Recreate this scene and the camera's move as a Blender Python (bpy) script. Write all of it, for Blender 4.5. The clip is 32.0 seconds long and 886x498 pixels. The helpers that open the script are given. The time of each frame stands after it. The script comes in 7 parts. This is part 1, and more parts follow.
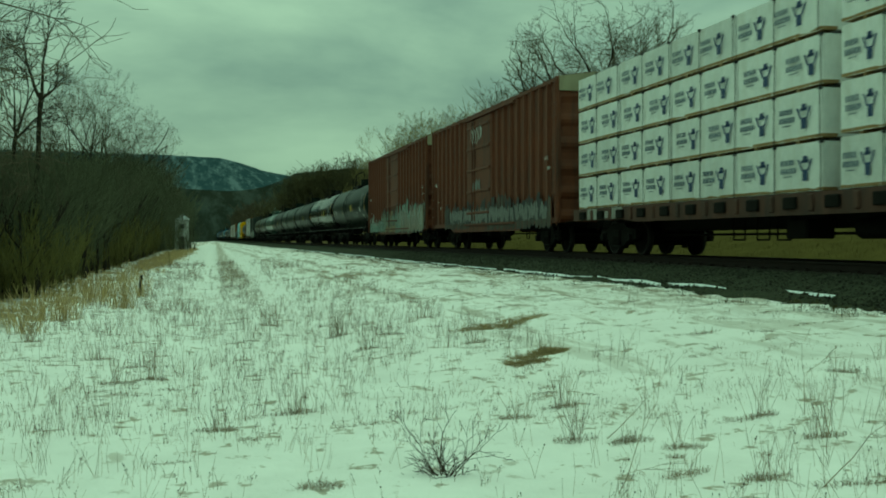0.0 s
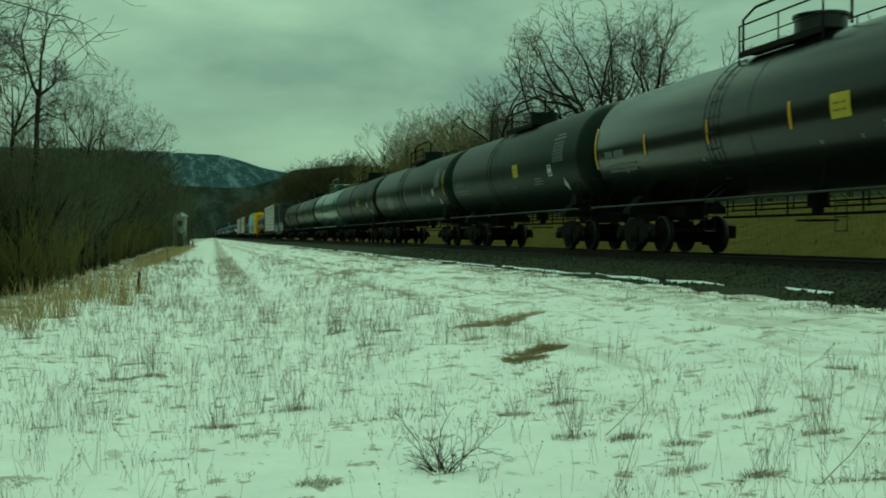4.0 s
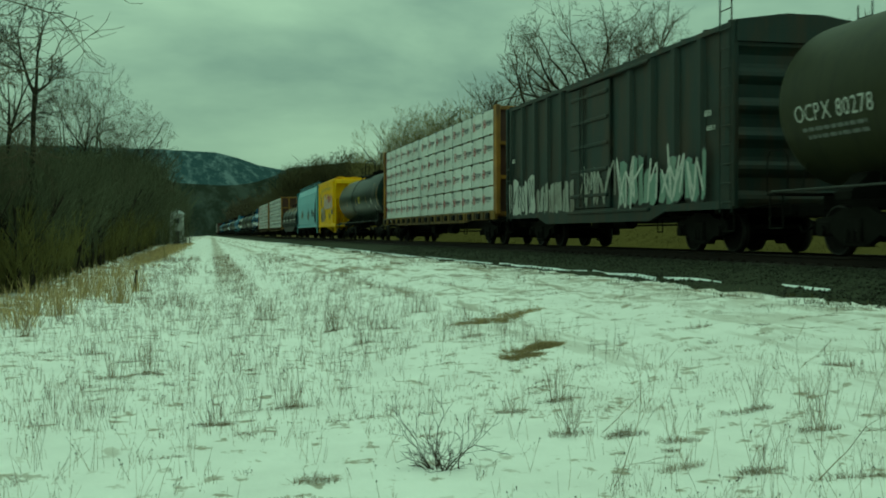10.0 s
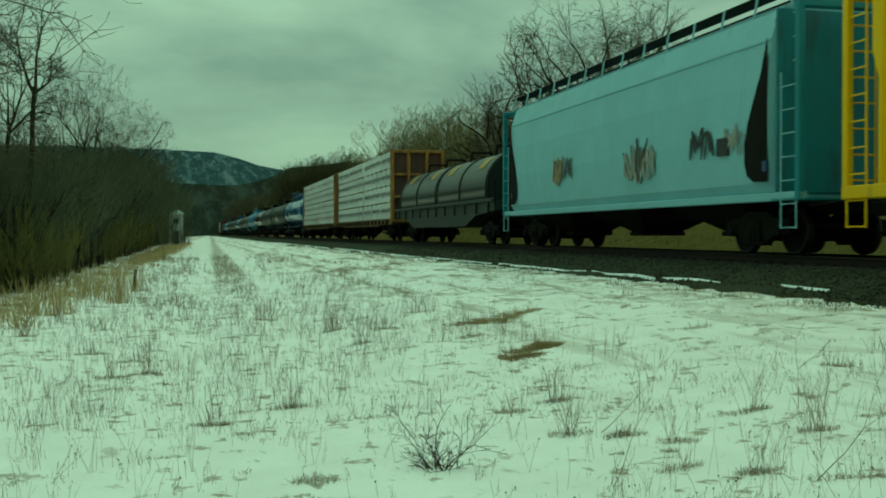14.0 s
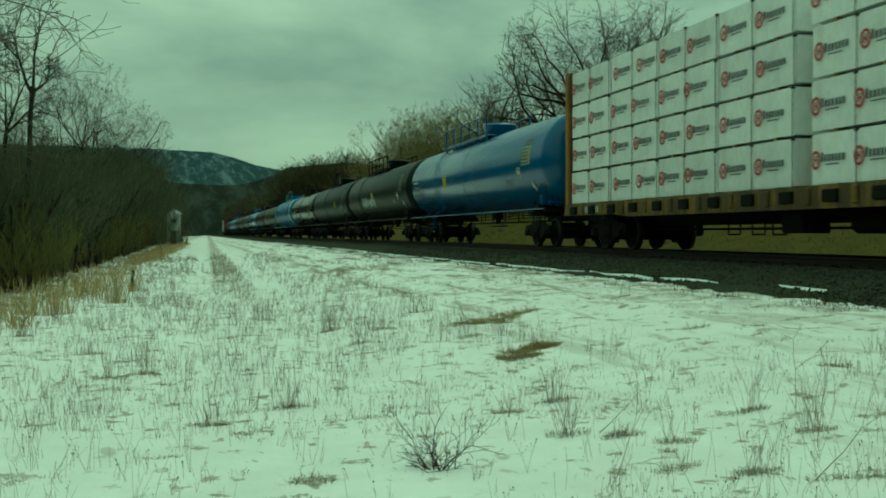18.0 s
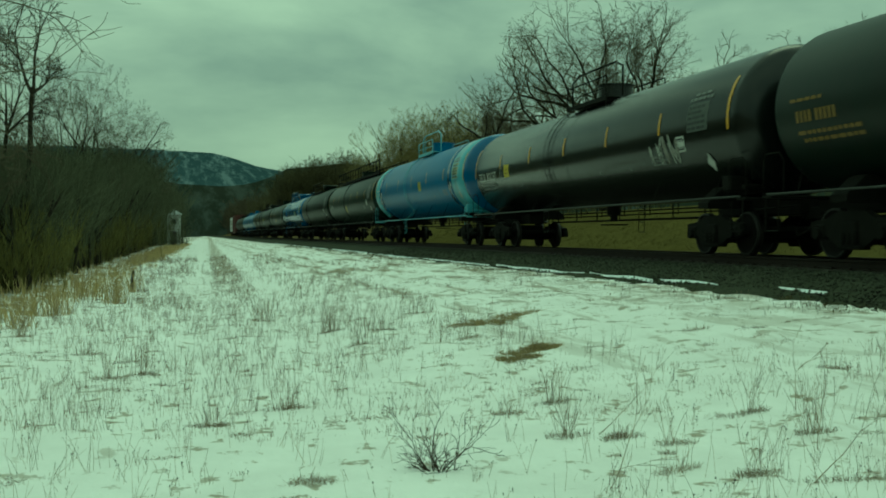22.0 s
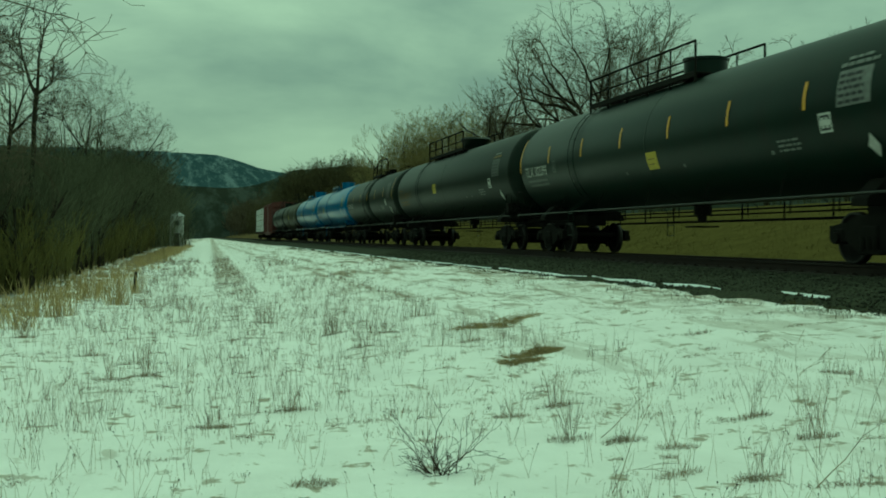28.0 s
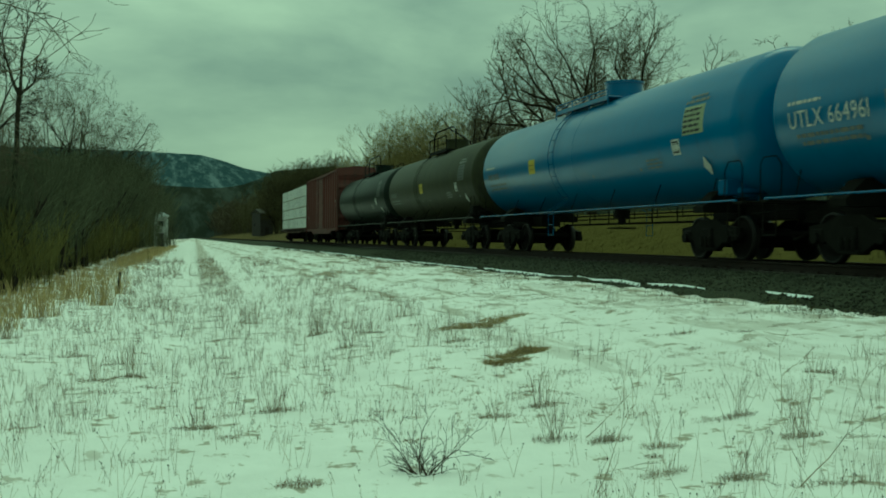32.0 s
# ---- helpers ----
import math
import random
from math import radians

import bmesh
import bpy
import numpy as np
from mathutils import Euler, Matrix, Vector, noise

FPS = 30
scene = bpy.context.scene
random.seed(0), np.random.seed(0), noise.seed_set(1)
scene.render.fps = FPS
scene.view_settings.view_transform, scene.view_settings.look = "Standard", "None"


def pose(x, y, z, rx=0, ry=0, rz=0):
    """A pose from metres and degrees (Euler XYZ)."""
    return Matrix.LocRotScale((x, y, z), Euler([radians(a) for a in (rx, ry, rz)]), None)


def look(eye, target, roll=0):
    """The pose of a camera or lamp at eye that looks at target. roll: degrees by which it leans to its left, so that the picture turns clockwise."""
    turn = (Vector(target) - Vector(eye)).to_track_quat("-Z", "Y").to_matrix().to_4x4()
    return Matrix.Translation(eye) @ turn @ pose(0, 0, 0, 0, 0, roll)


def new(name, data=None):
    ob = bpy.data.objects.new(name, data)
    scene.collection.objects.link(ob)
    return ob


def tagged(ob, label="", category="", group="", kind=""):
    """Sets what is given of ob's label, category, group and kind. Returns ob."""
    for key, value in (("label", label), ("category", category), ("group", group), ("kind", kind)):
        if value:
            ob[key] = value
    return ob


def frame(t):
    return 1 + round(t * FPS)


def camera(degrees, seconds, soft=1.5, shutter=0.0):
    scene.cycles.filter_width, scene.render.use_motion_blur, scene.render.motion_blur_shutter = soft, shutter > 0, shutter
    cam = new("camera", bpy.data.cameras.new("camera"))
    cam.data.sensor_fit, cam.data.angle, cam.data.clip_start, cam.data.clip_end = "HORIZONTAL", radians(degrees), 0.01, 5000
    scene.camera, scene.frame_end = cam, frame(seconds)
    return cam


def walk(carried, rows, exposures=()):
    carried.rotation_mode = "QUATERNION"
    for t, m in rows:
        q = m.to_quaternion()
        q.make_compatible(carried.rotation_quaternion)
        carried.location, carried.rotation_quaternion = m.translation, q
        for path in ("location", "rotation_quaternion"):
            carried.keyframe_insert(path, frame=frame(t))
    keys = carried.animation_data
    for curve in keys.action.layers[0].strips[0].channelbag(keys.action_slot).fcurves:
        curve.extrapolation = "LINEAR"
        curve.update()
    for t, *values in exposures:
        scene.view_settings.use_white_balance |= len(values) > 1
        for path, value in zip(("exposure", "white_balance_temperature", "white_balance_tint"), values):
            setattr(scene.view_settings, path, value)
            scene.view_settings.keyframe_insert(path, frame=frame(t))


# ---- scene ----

# Plan: +y runs along the railway, away from the camera; +x towards the track. The train comes down -y.
EYE = 1.45            # camera above the field
RAIL = 1.03           # top of rail
TRACK = 11.79         # centre line of the track
SPEED = 18.5          # metres a second
SECONDS = 32.0

cam = camera(45.5, SECONDS, soft=1.8, shutter=0.12)
walk(cam, [(t, pose(0, 0, EYE, 90 + up, 0, turn) @ pose(0, 0, 0, 0, 0, lean)) for t, turn, up, lean in (
    (0, -13.011, -0.530, -0.074), (0.5, -12.991, -0.460, -0.029), (1, -13.066, -0.611, -0.071), (1.5, -13.085, -0.584, -0.027),
    (2, -13.086, -0.567, -0.039), (2.5, -13.098, -0.639, -0.032), (3, -13.073, -0.691, -0.032), (3.5, -13.094, -0.695, -0.045),
    (5.5, -13.068, -0.741, -0.114), (6, -13.084, -0.795, -0.084), (6.5, -13.099, -0.773, -0.053), (7, -13.146, -0.906, -0.068),
    (7.5, -13.170, -0.941, -0.113), (8, -13.169, -0.830, -0.084), (8.5, -13.198, -0.799, -0.082), (9, -13.217, -0.784, -0.115),
    (9.5, -13.270, -0.922, -0.165), (10, -13.256, -0.840, -0.127), (10.5, -13.249, -0.768, -0.061), (11, -13.258, -0.739, -0.066),
    (11.5, -13.316, -0.917, -0.049), (12, -13.290, -0.828, -0.037), (12.5, -13.239, -0.639, -0.037), (13, -13.276, -0.689, 0.000),
    (13.5, -13.316, -0.784, -0.037), (14, -13.301, -0.834, -0.086), (14.5, -13.250, -0.907, -0.102), (16.5, -13.373, -0.796, 0.009),
    (17, -13.359, -0.896, -0.043), (17.5, -13.318, -0.907, -0.005), (18, -13.414, -0.828, -0.043), (18.5, -13.426, -0.873, -0.013),
    (19, -13.402, -0.879, -0.047), (19.5, -13.413, -0.950, -0.010), (20, -13.402, -0.914, -0.061), (20.5, -13.366, -0.921, -0.023),
    (21, -13.386, -0.765, 0.025), (21.5, -13.466, -0.773, 0.029), (22, -13.413, -0.759, 0.076), (22.5, -13.450, -0.677, 0.210),
    (23, -13.532, -0.819, 0.180), (23.5, -13.614, -0.679, 0.160), (24, -13.321, -0.574, 0.225), (24.5, -13.299, -0.364, 0.235),
    (25, -13.450, -0.639, 0.194), (25.5, -13.403, -0.613, 0.293), (27.5, -13.316, -0.479, 0.238), (28, -13.273, -0.607, 0.338),
    (28.5, -13.313, -0.536, 0.312), (29, -13.353, -0.414, 0.276), (29.5, -13.344, -0.503, 0.287), (30, -13.396, -0.555, 0.259),
    (30.5, -13.451, -0.487, 0.269), (31, -13.565, -0.535, 0.224), (31.5, -13.693, -0.472, 0.307), (32, -14.067, -0.591, 0.319),
)],
     exposures=[(0, 0.0, 7100, -61), (32, 0.0, 7100, -61)])

# ---- world and light ----
def make_world():
    w = bpy.data.worlds.new("overcast")
    w.use_nodes = True
    scene.world = w
    nt = w.node_tree
    nt.nodes.clear()
    N, Lk = nt.nodes.new, nt.links.new
    out = N("ShaderNodeOutputWorld")
    sky_bg, cloud_bg, mix = N("ShaderNodeBackground"), N("ShaderNodeBackground"), N("ShaderNodeMixShader")
    sky = N("ShaderNodeTexSky")
    sky.sky_type, sky.sun_disc = "NISHITA", False
    sky.sun_elevation, sky.sun_rotation = radians(60), radians(41)
    Lk(sky.outputs[0], sky_bg.inputs[0])
    sky_bg.inputs[1].default_value = 0.05
    co = N("ShaderNodeTexCoord")
    sep = N("ShaderNodeSeparateXYZ")
    Lk(co.outputs["Generated"], sep.inputs[0])
    # cloud layer: long soft bands, thinner overhead, as under a real overcast
    mp = N("ShaderNodeMapping")
    mp.inputs["Scale"].default_value = (1.3, 1.3, 3.4)
    mp.inputs["Location"].default_value = (0.35, 0.2, 0.15)
    Lk(co.outputs["Generated"], mp.inputs[0])
    n1 = N("ShaderNodeTexNoise")
    n1.inputs["Scale"].default_value, n1.inputs["Detail"].default_value, n1.inputs["Roughness"].default_value = 2.7, 6.0, 0.52
    n1.inputs["Distortion"].default_value = 0.15
    Lk(mp.outputs[0], n1.inputs["Vector"])
    ramp = N("ShaderNodeValToRGB")
    e = ramp.color_ramp.elements
    e[0].position, e[0].color = 0.34, (0.47, 0.53, 0.60, 1)
    e[1].position, e[1].color = 0.66, (0.95, 1.0, 1.01, 1)
    Lk(n1.outputs[0], ramp.inputs[0])
    up = N("ShaderNodeMapRange")
    up.inputs["From Min"].default_value, up.inputs["From Max"].default_value = 0.0, 0.9
    up.inputs["To Min"].default_value, up.inputs["To Max"].default_value = 0.62, 1.22
    Lk(sep.outputs["Z"], up.inputs["Value"])
    mul = N("ShaderNodeVectorMath")
    mul.operation = "SCALE"
    Lk(ramp.outputs[0], mul.inputs[0])
    Lk(up.outputs[0], mul.inputs["Scale"])
    Lk(mul.outputs[0], cloud_bg.inputs[0])
    cloud_bg.inputs[1].default_value = CLOUD
    mix.inputs[0].default_value = 0.92
    Lk(sky_bg.outputs[0], mix.inputs[1])
    Lk(cloud_bg.outputs[0], mix.inputs[2])
    Lk(mix.outputs[0], out.inputs[0])
    sun = new("sun", bpy.data.lights.new("sun", "SUN"))
    sun.data.energy, sun.data.angle, sun.data.color = 0.5, radians(30), (1.0, 0.96, 0.9)
    sun.matrix_world = look((0, 0, 50), (-14, -16, 0))


CLOUD = 0.73
make_world()


# ---- materials ----
def mat(name, col, col2=None, rough=0.7, metal=0.0, scale=5.0, fine=60.0, bump=0.15, stretch=(1, 1, 1), grime=None, grime_at=0.62, spec=0.5, coat=0.0, rand=0.0, island=False):
    """Two scales of colour change, fine relief, and grime where it is given."""
    m = bpy.data.materials.new(name)
    m.use_nodes = True
    nt = m.node_tree
    N, Lk = nt.nodes.new, nt.links.new
    b = nt.nodes["Principled BSDF"]
    col2 = col2 or tuple(c * 0.72 for c in col)
    co, mp = N("ShaderNodeTexCoord"), N("ShaderNodeMapping")
    mp.inputs["Scale"].default_value = stretch
    Lk(co.outputs["Object"], mp.inputs[0])
    n1, n2 = N("ShaderNodeTexNoise"), N("ShaderNodeTexNoise")
    for n, s in ((n1, scale), (n2, fine)):
        n.inputs["Scale"].default_value, n.inputs["Detail"].default_value, n.inputs["Roughness"].default_value = s, 4.0, 0.6
        Lk(mp.outputs[0], n.inputs["Vector"])
    ad = N("ShaderNodeMath")
    ad.operation, ad.inputs[1].default_value = "MULTIPLY_ADD", 0.4
    Lk(n2.outputs[0], ad.inputs[0])
    Lk(n1.outputs[0], ad.inputs[2])
    mr = N("ShaderNodeMapRange")
    mr.inputs["From Min"].default_value, mr.inputs["From Max"].default_value = 0.5, 0.95
    Lk(ad.outputs[0], mr.inputs["Value"])
    mix = N("ShaderNodeMix")
    mix.data_type = "RGBA"
    mix.inputs[6].default_value, mix.inputs[7].default_value = (*col, 1), (*col2, 1)
    Lk(mr.outputs[0], mix.inputs[0])
    last = mix.outputs[2]
    if grime:
        n3, m3 = N("ShaderNodeTexNoise"), N("ShaderNodeMapping")
        m3.inputs["Scale"].default_value = (1.7, 1.7, 0.35)
        Lk(co.outputs["Object"], m3.inputs[0])
        n3.inputs["Scale"].default_value, n3.inputs["Detail"].default_value, n3.inputs["Roughness"].default_value = 1.6, 6.0, 0.65
        Lk(m3.outputs[0], n3.inputs["Vector"])
        r3 = N("ShaderNodeMapRange")
        r3.inputs["From Min"].default_value, r3.inputs["From Max"].default_value = grime_at - 0.14, grime_at + 0.08
        r3.inputs["To Max"].default_value = 0.8
        Lk(n3.outputs[0], r3.inputs["Value"])
        mg = N("ShaderNodeMix")
        mg.data_type = "RGBA"
        mg.inputs[7].default_value = (*grime, 1)
        Lk(r3.outputs[0], mg.inputs[0])
        Lk(last, mg.inputs[6])
        last = mg.outputs[2]
    if rand or island:
        src = N("ShaderNodeNewGeometry").outputs["Random Per Island"] if island else N("ShaderNodeObjectInfo").outputs["Random"]
        hs = N("ShaderNodeHueSaturation")
        rr = N("ShaderNodeMapRange")
        rr.inputs["To Min"].default_value, rr.inputs["To Max"].default_value = 1 - (rand or 0.3), 1 + (rand or 0.3)
        Lk(src, rr.inputs["Value"])
        Lk(rr.outputs[0], hs.inputs["Value"])
        Lk(last, hs.inputs["Color"])
        last = hs.outputs[0]
    Lk(last, b.inputs["Base Color"])
    b.inputs["Roughness"].default_value, b.inputs["Metallic"].default_value = rough, metal
    b.inputs["Specular IOR Level"].default_value = spec
    b.inputs["Coat Weight"].default_value = coat
    b.inputs["Coat Roughness"].default_value = 0.12
    if bump:
        bp = N("ShaderNodeBump")
        bp.inputs["Strength"].default_value, bp.inputs["Distance"].default_value = bump, 0.02
        Lk(ad.outputs[0], bp.inputs["Height"])
        Lk(bp.outputs[0], b.inputs["Normal"])
    return m


def ground_mat():
    """Snow with showing grass along the track side; leaf litter under the wood; dry grass on the far bank."""
    m = bpy.data.materials.new("snowy_ground")
    m.use_nodes = True
    nt = m.node_tree
    N, Lk = nt.nodes.new, nt.links.new
    b = nt.nodes["Principled BSDF"]
    geo = N("ShaderNodeNewGeometry")
    sep = N("ShaderNodeSeparateXYZ")
    Lk(geo.outputs["Position"], sep.inputs[0])

    def noise_at(scale, detail=5.0, stretch=(1, 1, 1), rough=0.6):
        mp, n = N("ShaderNodeMapping"), N("ShaderNodeTexNoise")
        mp.inputs["Scale"].default_value = stretch
        Lk(geo.outputs["Position"], mp.inputs[0])
        n.inputs["Scale"].default_value, n.inputs["Detail"].default_value, n.inputs["Roughness"].default_value = scale, detail, rough
        Lk(mp.outputs[0], n.inputs["Vector"])
        return n.outputs[0]

    def rng(v, a, c, lo=0.0, hi=1.0):
        r = N("ShaderNodeMapRange")
        r.inputs["From Min"].default_value, r.inputs["From Max"].default_value = a, c
        r.inputs["To Min"].default_value, r.inputs["To Max"].default_value = lo, hi
        Lk(v, r.inputs["Value"])
        return r.outputs[0]

    def calc(op, a, c):
        n = N("ShaderNodeMath")
        n.operation = op
        for i, v in enumerate((a, c)):
            if isinstance(v, (int, float)):
                n.inputs[i].default_value = v
            else:
                Lk(v, n.inputs[i])
        return n.outputs[0]

    def blend(fac, a, c):
        n = N("ShaderNodeMix")
        n.data_type = "RGBA"
        if isinstance(fac, (int, float)):
            n.inputs[0].default_value = fac
        else:
            Lk(fac, n.inputs[0])
        for i, v in ((6, a), (7, c)):
            if isinstance(v, tuple):
                n.inputs[i].default_value = (*v, 1)
            else:
                Lk(v, n.inputs[i])
        return n.outputs[2]

    grain = noise_at(45.0, 4.0)
    snow = blend(rng(noise_at(1.3), 0.35, 0.7), (0.945, 0.928, 0.93), (0.84, 0.822, 0.822))
    straw = blend(rng(grain, 0.3, 0.7), (0.33, 0.25, 0.145), (0.15, 0.115, 0.07))
    litter = blend(rng(noise_at(3.0), 0.35, 0.65), (0.085, 0.072, 0.038), (0.14, 0.11, 0.055))
    drygrass = blend(rng(noise_at(1.4, 6.0, (1, 1, 0.12)), 0.35, 0.68), (0.10, 0.086, 0.030), (0.078, 0.066, 0.024))
    spots = calc("MULTIPLY", rng(noise_at(4.2, 6.0, (1.0, 0.8, 1), 0.64), 0.585, 0.63, 0.0, 0.75), rng(noise_at(0.42, 3.0), 0.38, 0.52, 0.15, 1.0))
    # beaten strip between the ruts, and ruts with crushed snow
    wob = calc("ADD", sep.outputs["X"], calc("MULTIPLY", noise_at(0.12), 1.2))
    mid = calc("SUBTRACT", calc("SUBTRACT", wob, calc("MULTIPLY", sep.outputs["Y"], 0.0145)), 1.25)
    strip = calc("MULTIPLY", rng(calc("ABSOLUTE", mid, 0), 0.62, 0.25, 0.0, 0.85), rng(noise_at(3.0, 6.0, (1.3, 0.5, 1)), 0.40, 0.54))
    strip = calc("MULTIPLY", strip, rng(sep.outputs["Y"], 26, 42))
    edge = calc("MULTIPLY", rng(wob, 3.4, 5.0), rng(noise_at(1.9, 7.0, (1.1, 0.16, 1), 0.66), 0.525, 0.60, 0.0, 0.85))
    edge = calc("MULTIPLY", edge, rng(sep.outputs["Y"], 9, 26, 0.3, 1.0))
    # grassy lines between old wheel tracks, parallel to the railway
    for at, wide in ((4.75, 0.34), (6.0, 0.26)):
        line = calc("MULTIPLY", rng(calc("ABSOLUTE", calc("SUBTRACT", wob, at), 0), wide, wide * 0.4, 0.0, 0.75), rng(noise_at(1.6, 6.0, (1.4, 0.3, 1)), 0.44, 0.56))
        edge = calc("MAXIMUM", edge, calc("MULTIPLY", line, rng(sep.outputs["Y"], 18, 34)))
    fringe = calc("MULTIPLY", rng(wob, 7.6, 8.3, 0.0, 0.8), rng(noise_at(2.6, 6.0, (1.0, 0.35, 1)), 0.46, 0.58))
    edge = calc("MAXIMUM", edge, fringe)
    show = calc("MAXIMUM", calc("MAXIMUM", spots, strip), edge)
    col = blend(show, snow, straw)
    veer = calc("MULTIPLY", calc("MAXIMUM", calc("SUBTRACT", sep.outputs["Y"], 45), 0.0), 0.018)
    left = rng(calc("SUBTRACT", calc("ADD", sep.outputs["X"], calc("MULTIPLY", noise_at(0.7), 1.6)), veer), -2.2, -2.8)
    leftstraw = calc("MULTIPLY", left, rng(noise_at(0.9, 6.0), 0.47, 0.56))
    col = blend(leftstraw, col, blend(rng(grain, 0.3, 0.7), (0.30, 0.22, 0.10), (0.14, 0.10, 0.05)))
    wood = rng(calc("ADD", sep.outputs["X"], calc("MULTIPLY", noise_at(0.5), 1.5)), -3.0, -3.7)
    col = blend(wood, col, litter)
    bank = blend(rng(sep.outputs["Y"], 95, 150), drygrass, litter)
    col = blend(rng(sep.outputs["X"], 8.6, 8.9), col, bank)
    Lk(col, b.inputs["Base Color"])
    b.inputs["Roughness"].default_value = 0.75
    # snow glints a little; dead grass and leaf litter are dull
    Lk(calc("MULTIPLY", rng(sep.outputs["X"], 8.6, 8.9, 0.25, 0.0), rng(wood, 0.0, 1.0, 1.0, 0.0)), b.inputs["Specular IOR Level"])
    bp = N("ShaderNodeBump")
    bp.inputs["Strength"].default_value, bp.inputs["Distance"].default_value = 0.7, 0.065
    Lk(calc("ADD", calc("MULTIPLY", calc("ADD", noise_at(2.4), noise_at(0.8, 4.0)), 1.5), calc("ADD", calc("MULTIPLY", noise_at(9.0), 0.5), calc("MULTIPLY", grain, 0.2))), bp.inputs["Height"])
    Lk(bp.outputs[0], b.inputs["Normal"])
    return m


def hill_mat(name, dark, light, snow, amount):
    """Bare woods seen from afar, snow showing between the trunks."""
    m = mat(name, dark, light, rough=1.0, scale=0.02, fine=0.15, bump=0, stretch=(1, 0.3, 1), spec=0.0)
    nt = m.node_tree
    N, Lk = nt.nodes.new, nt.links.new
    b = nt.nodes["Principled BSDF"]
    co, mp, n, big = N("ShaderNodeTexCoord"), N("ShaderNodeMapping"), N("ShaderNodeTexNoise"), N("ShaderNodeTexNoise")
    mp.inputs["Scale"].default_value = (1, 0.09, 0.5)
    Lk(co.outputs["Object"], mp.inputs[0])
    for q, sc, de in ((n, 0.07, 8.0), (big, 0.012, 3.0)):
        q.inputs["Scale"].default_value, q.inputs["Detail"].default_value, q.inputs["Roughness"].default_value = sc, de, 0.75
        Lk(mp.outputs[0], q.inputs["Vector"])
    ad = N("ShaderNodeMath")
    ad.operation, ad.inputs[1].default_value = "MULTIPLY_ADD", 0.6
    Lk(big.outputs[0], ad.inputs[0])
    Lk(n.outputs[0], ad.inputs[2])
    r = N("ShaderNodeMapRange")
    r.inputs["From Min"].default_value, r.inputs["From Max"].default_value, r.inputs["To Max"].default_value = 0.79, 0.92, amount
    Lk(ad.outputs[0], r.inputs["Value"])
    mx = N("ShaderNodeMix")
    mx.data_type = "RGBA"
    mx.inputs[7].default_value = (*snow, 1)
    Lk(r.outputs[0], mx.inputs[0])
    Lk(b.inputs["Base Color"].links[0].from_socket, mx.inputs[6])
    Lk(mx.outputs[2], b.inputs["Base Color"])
    return m


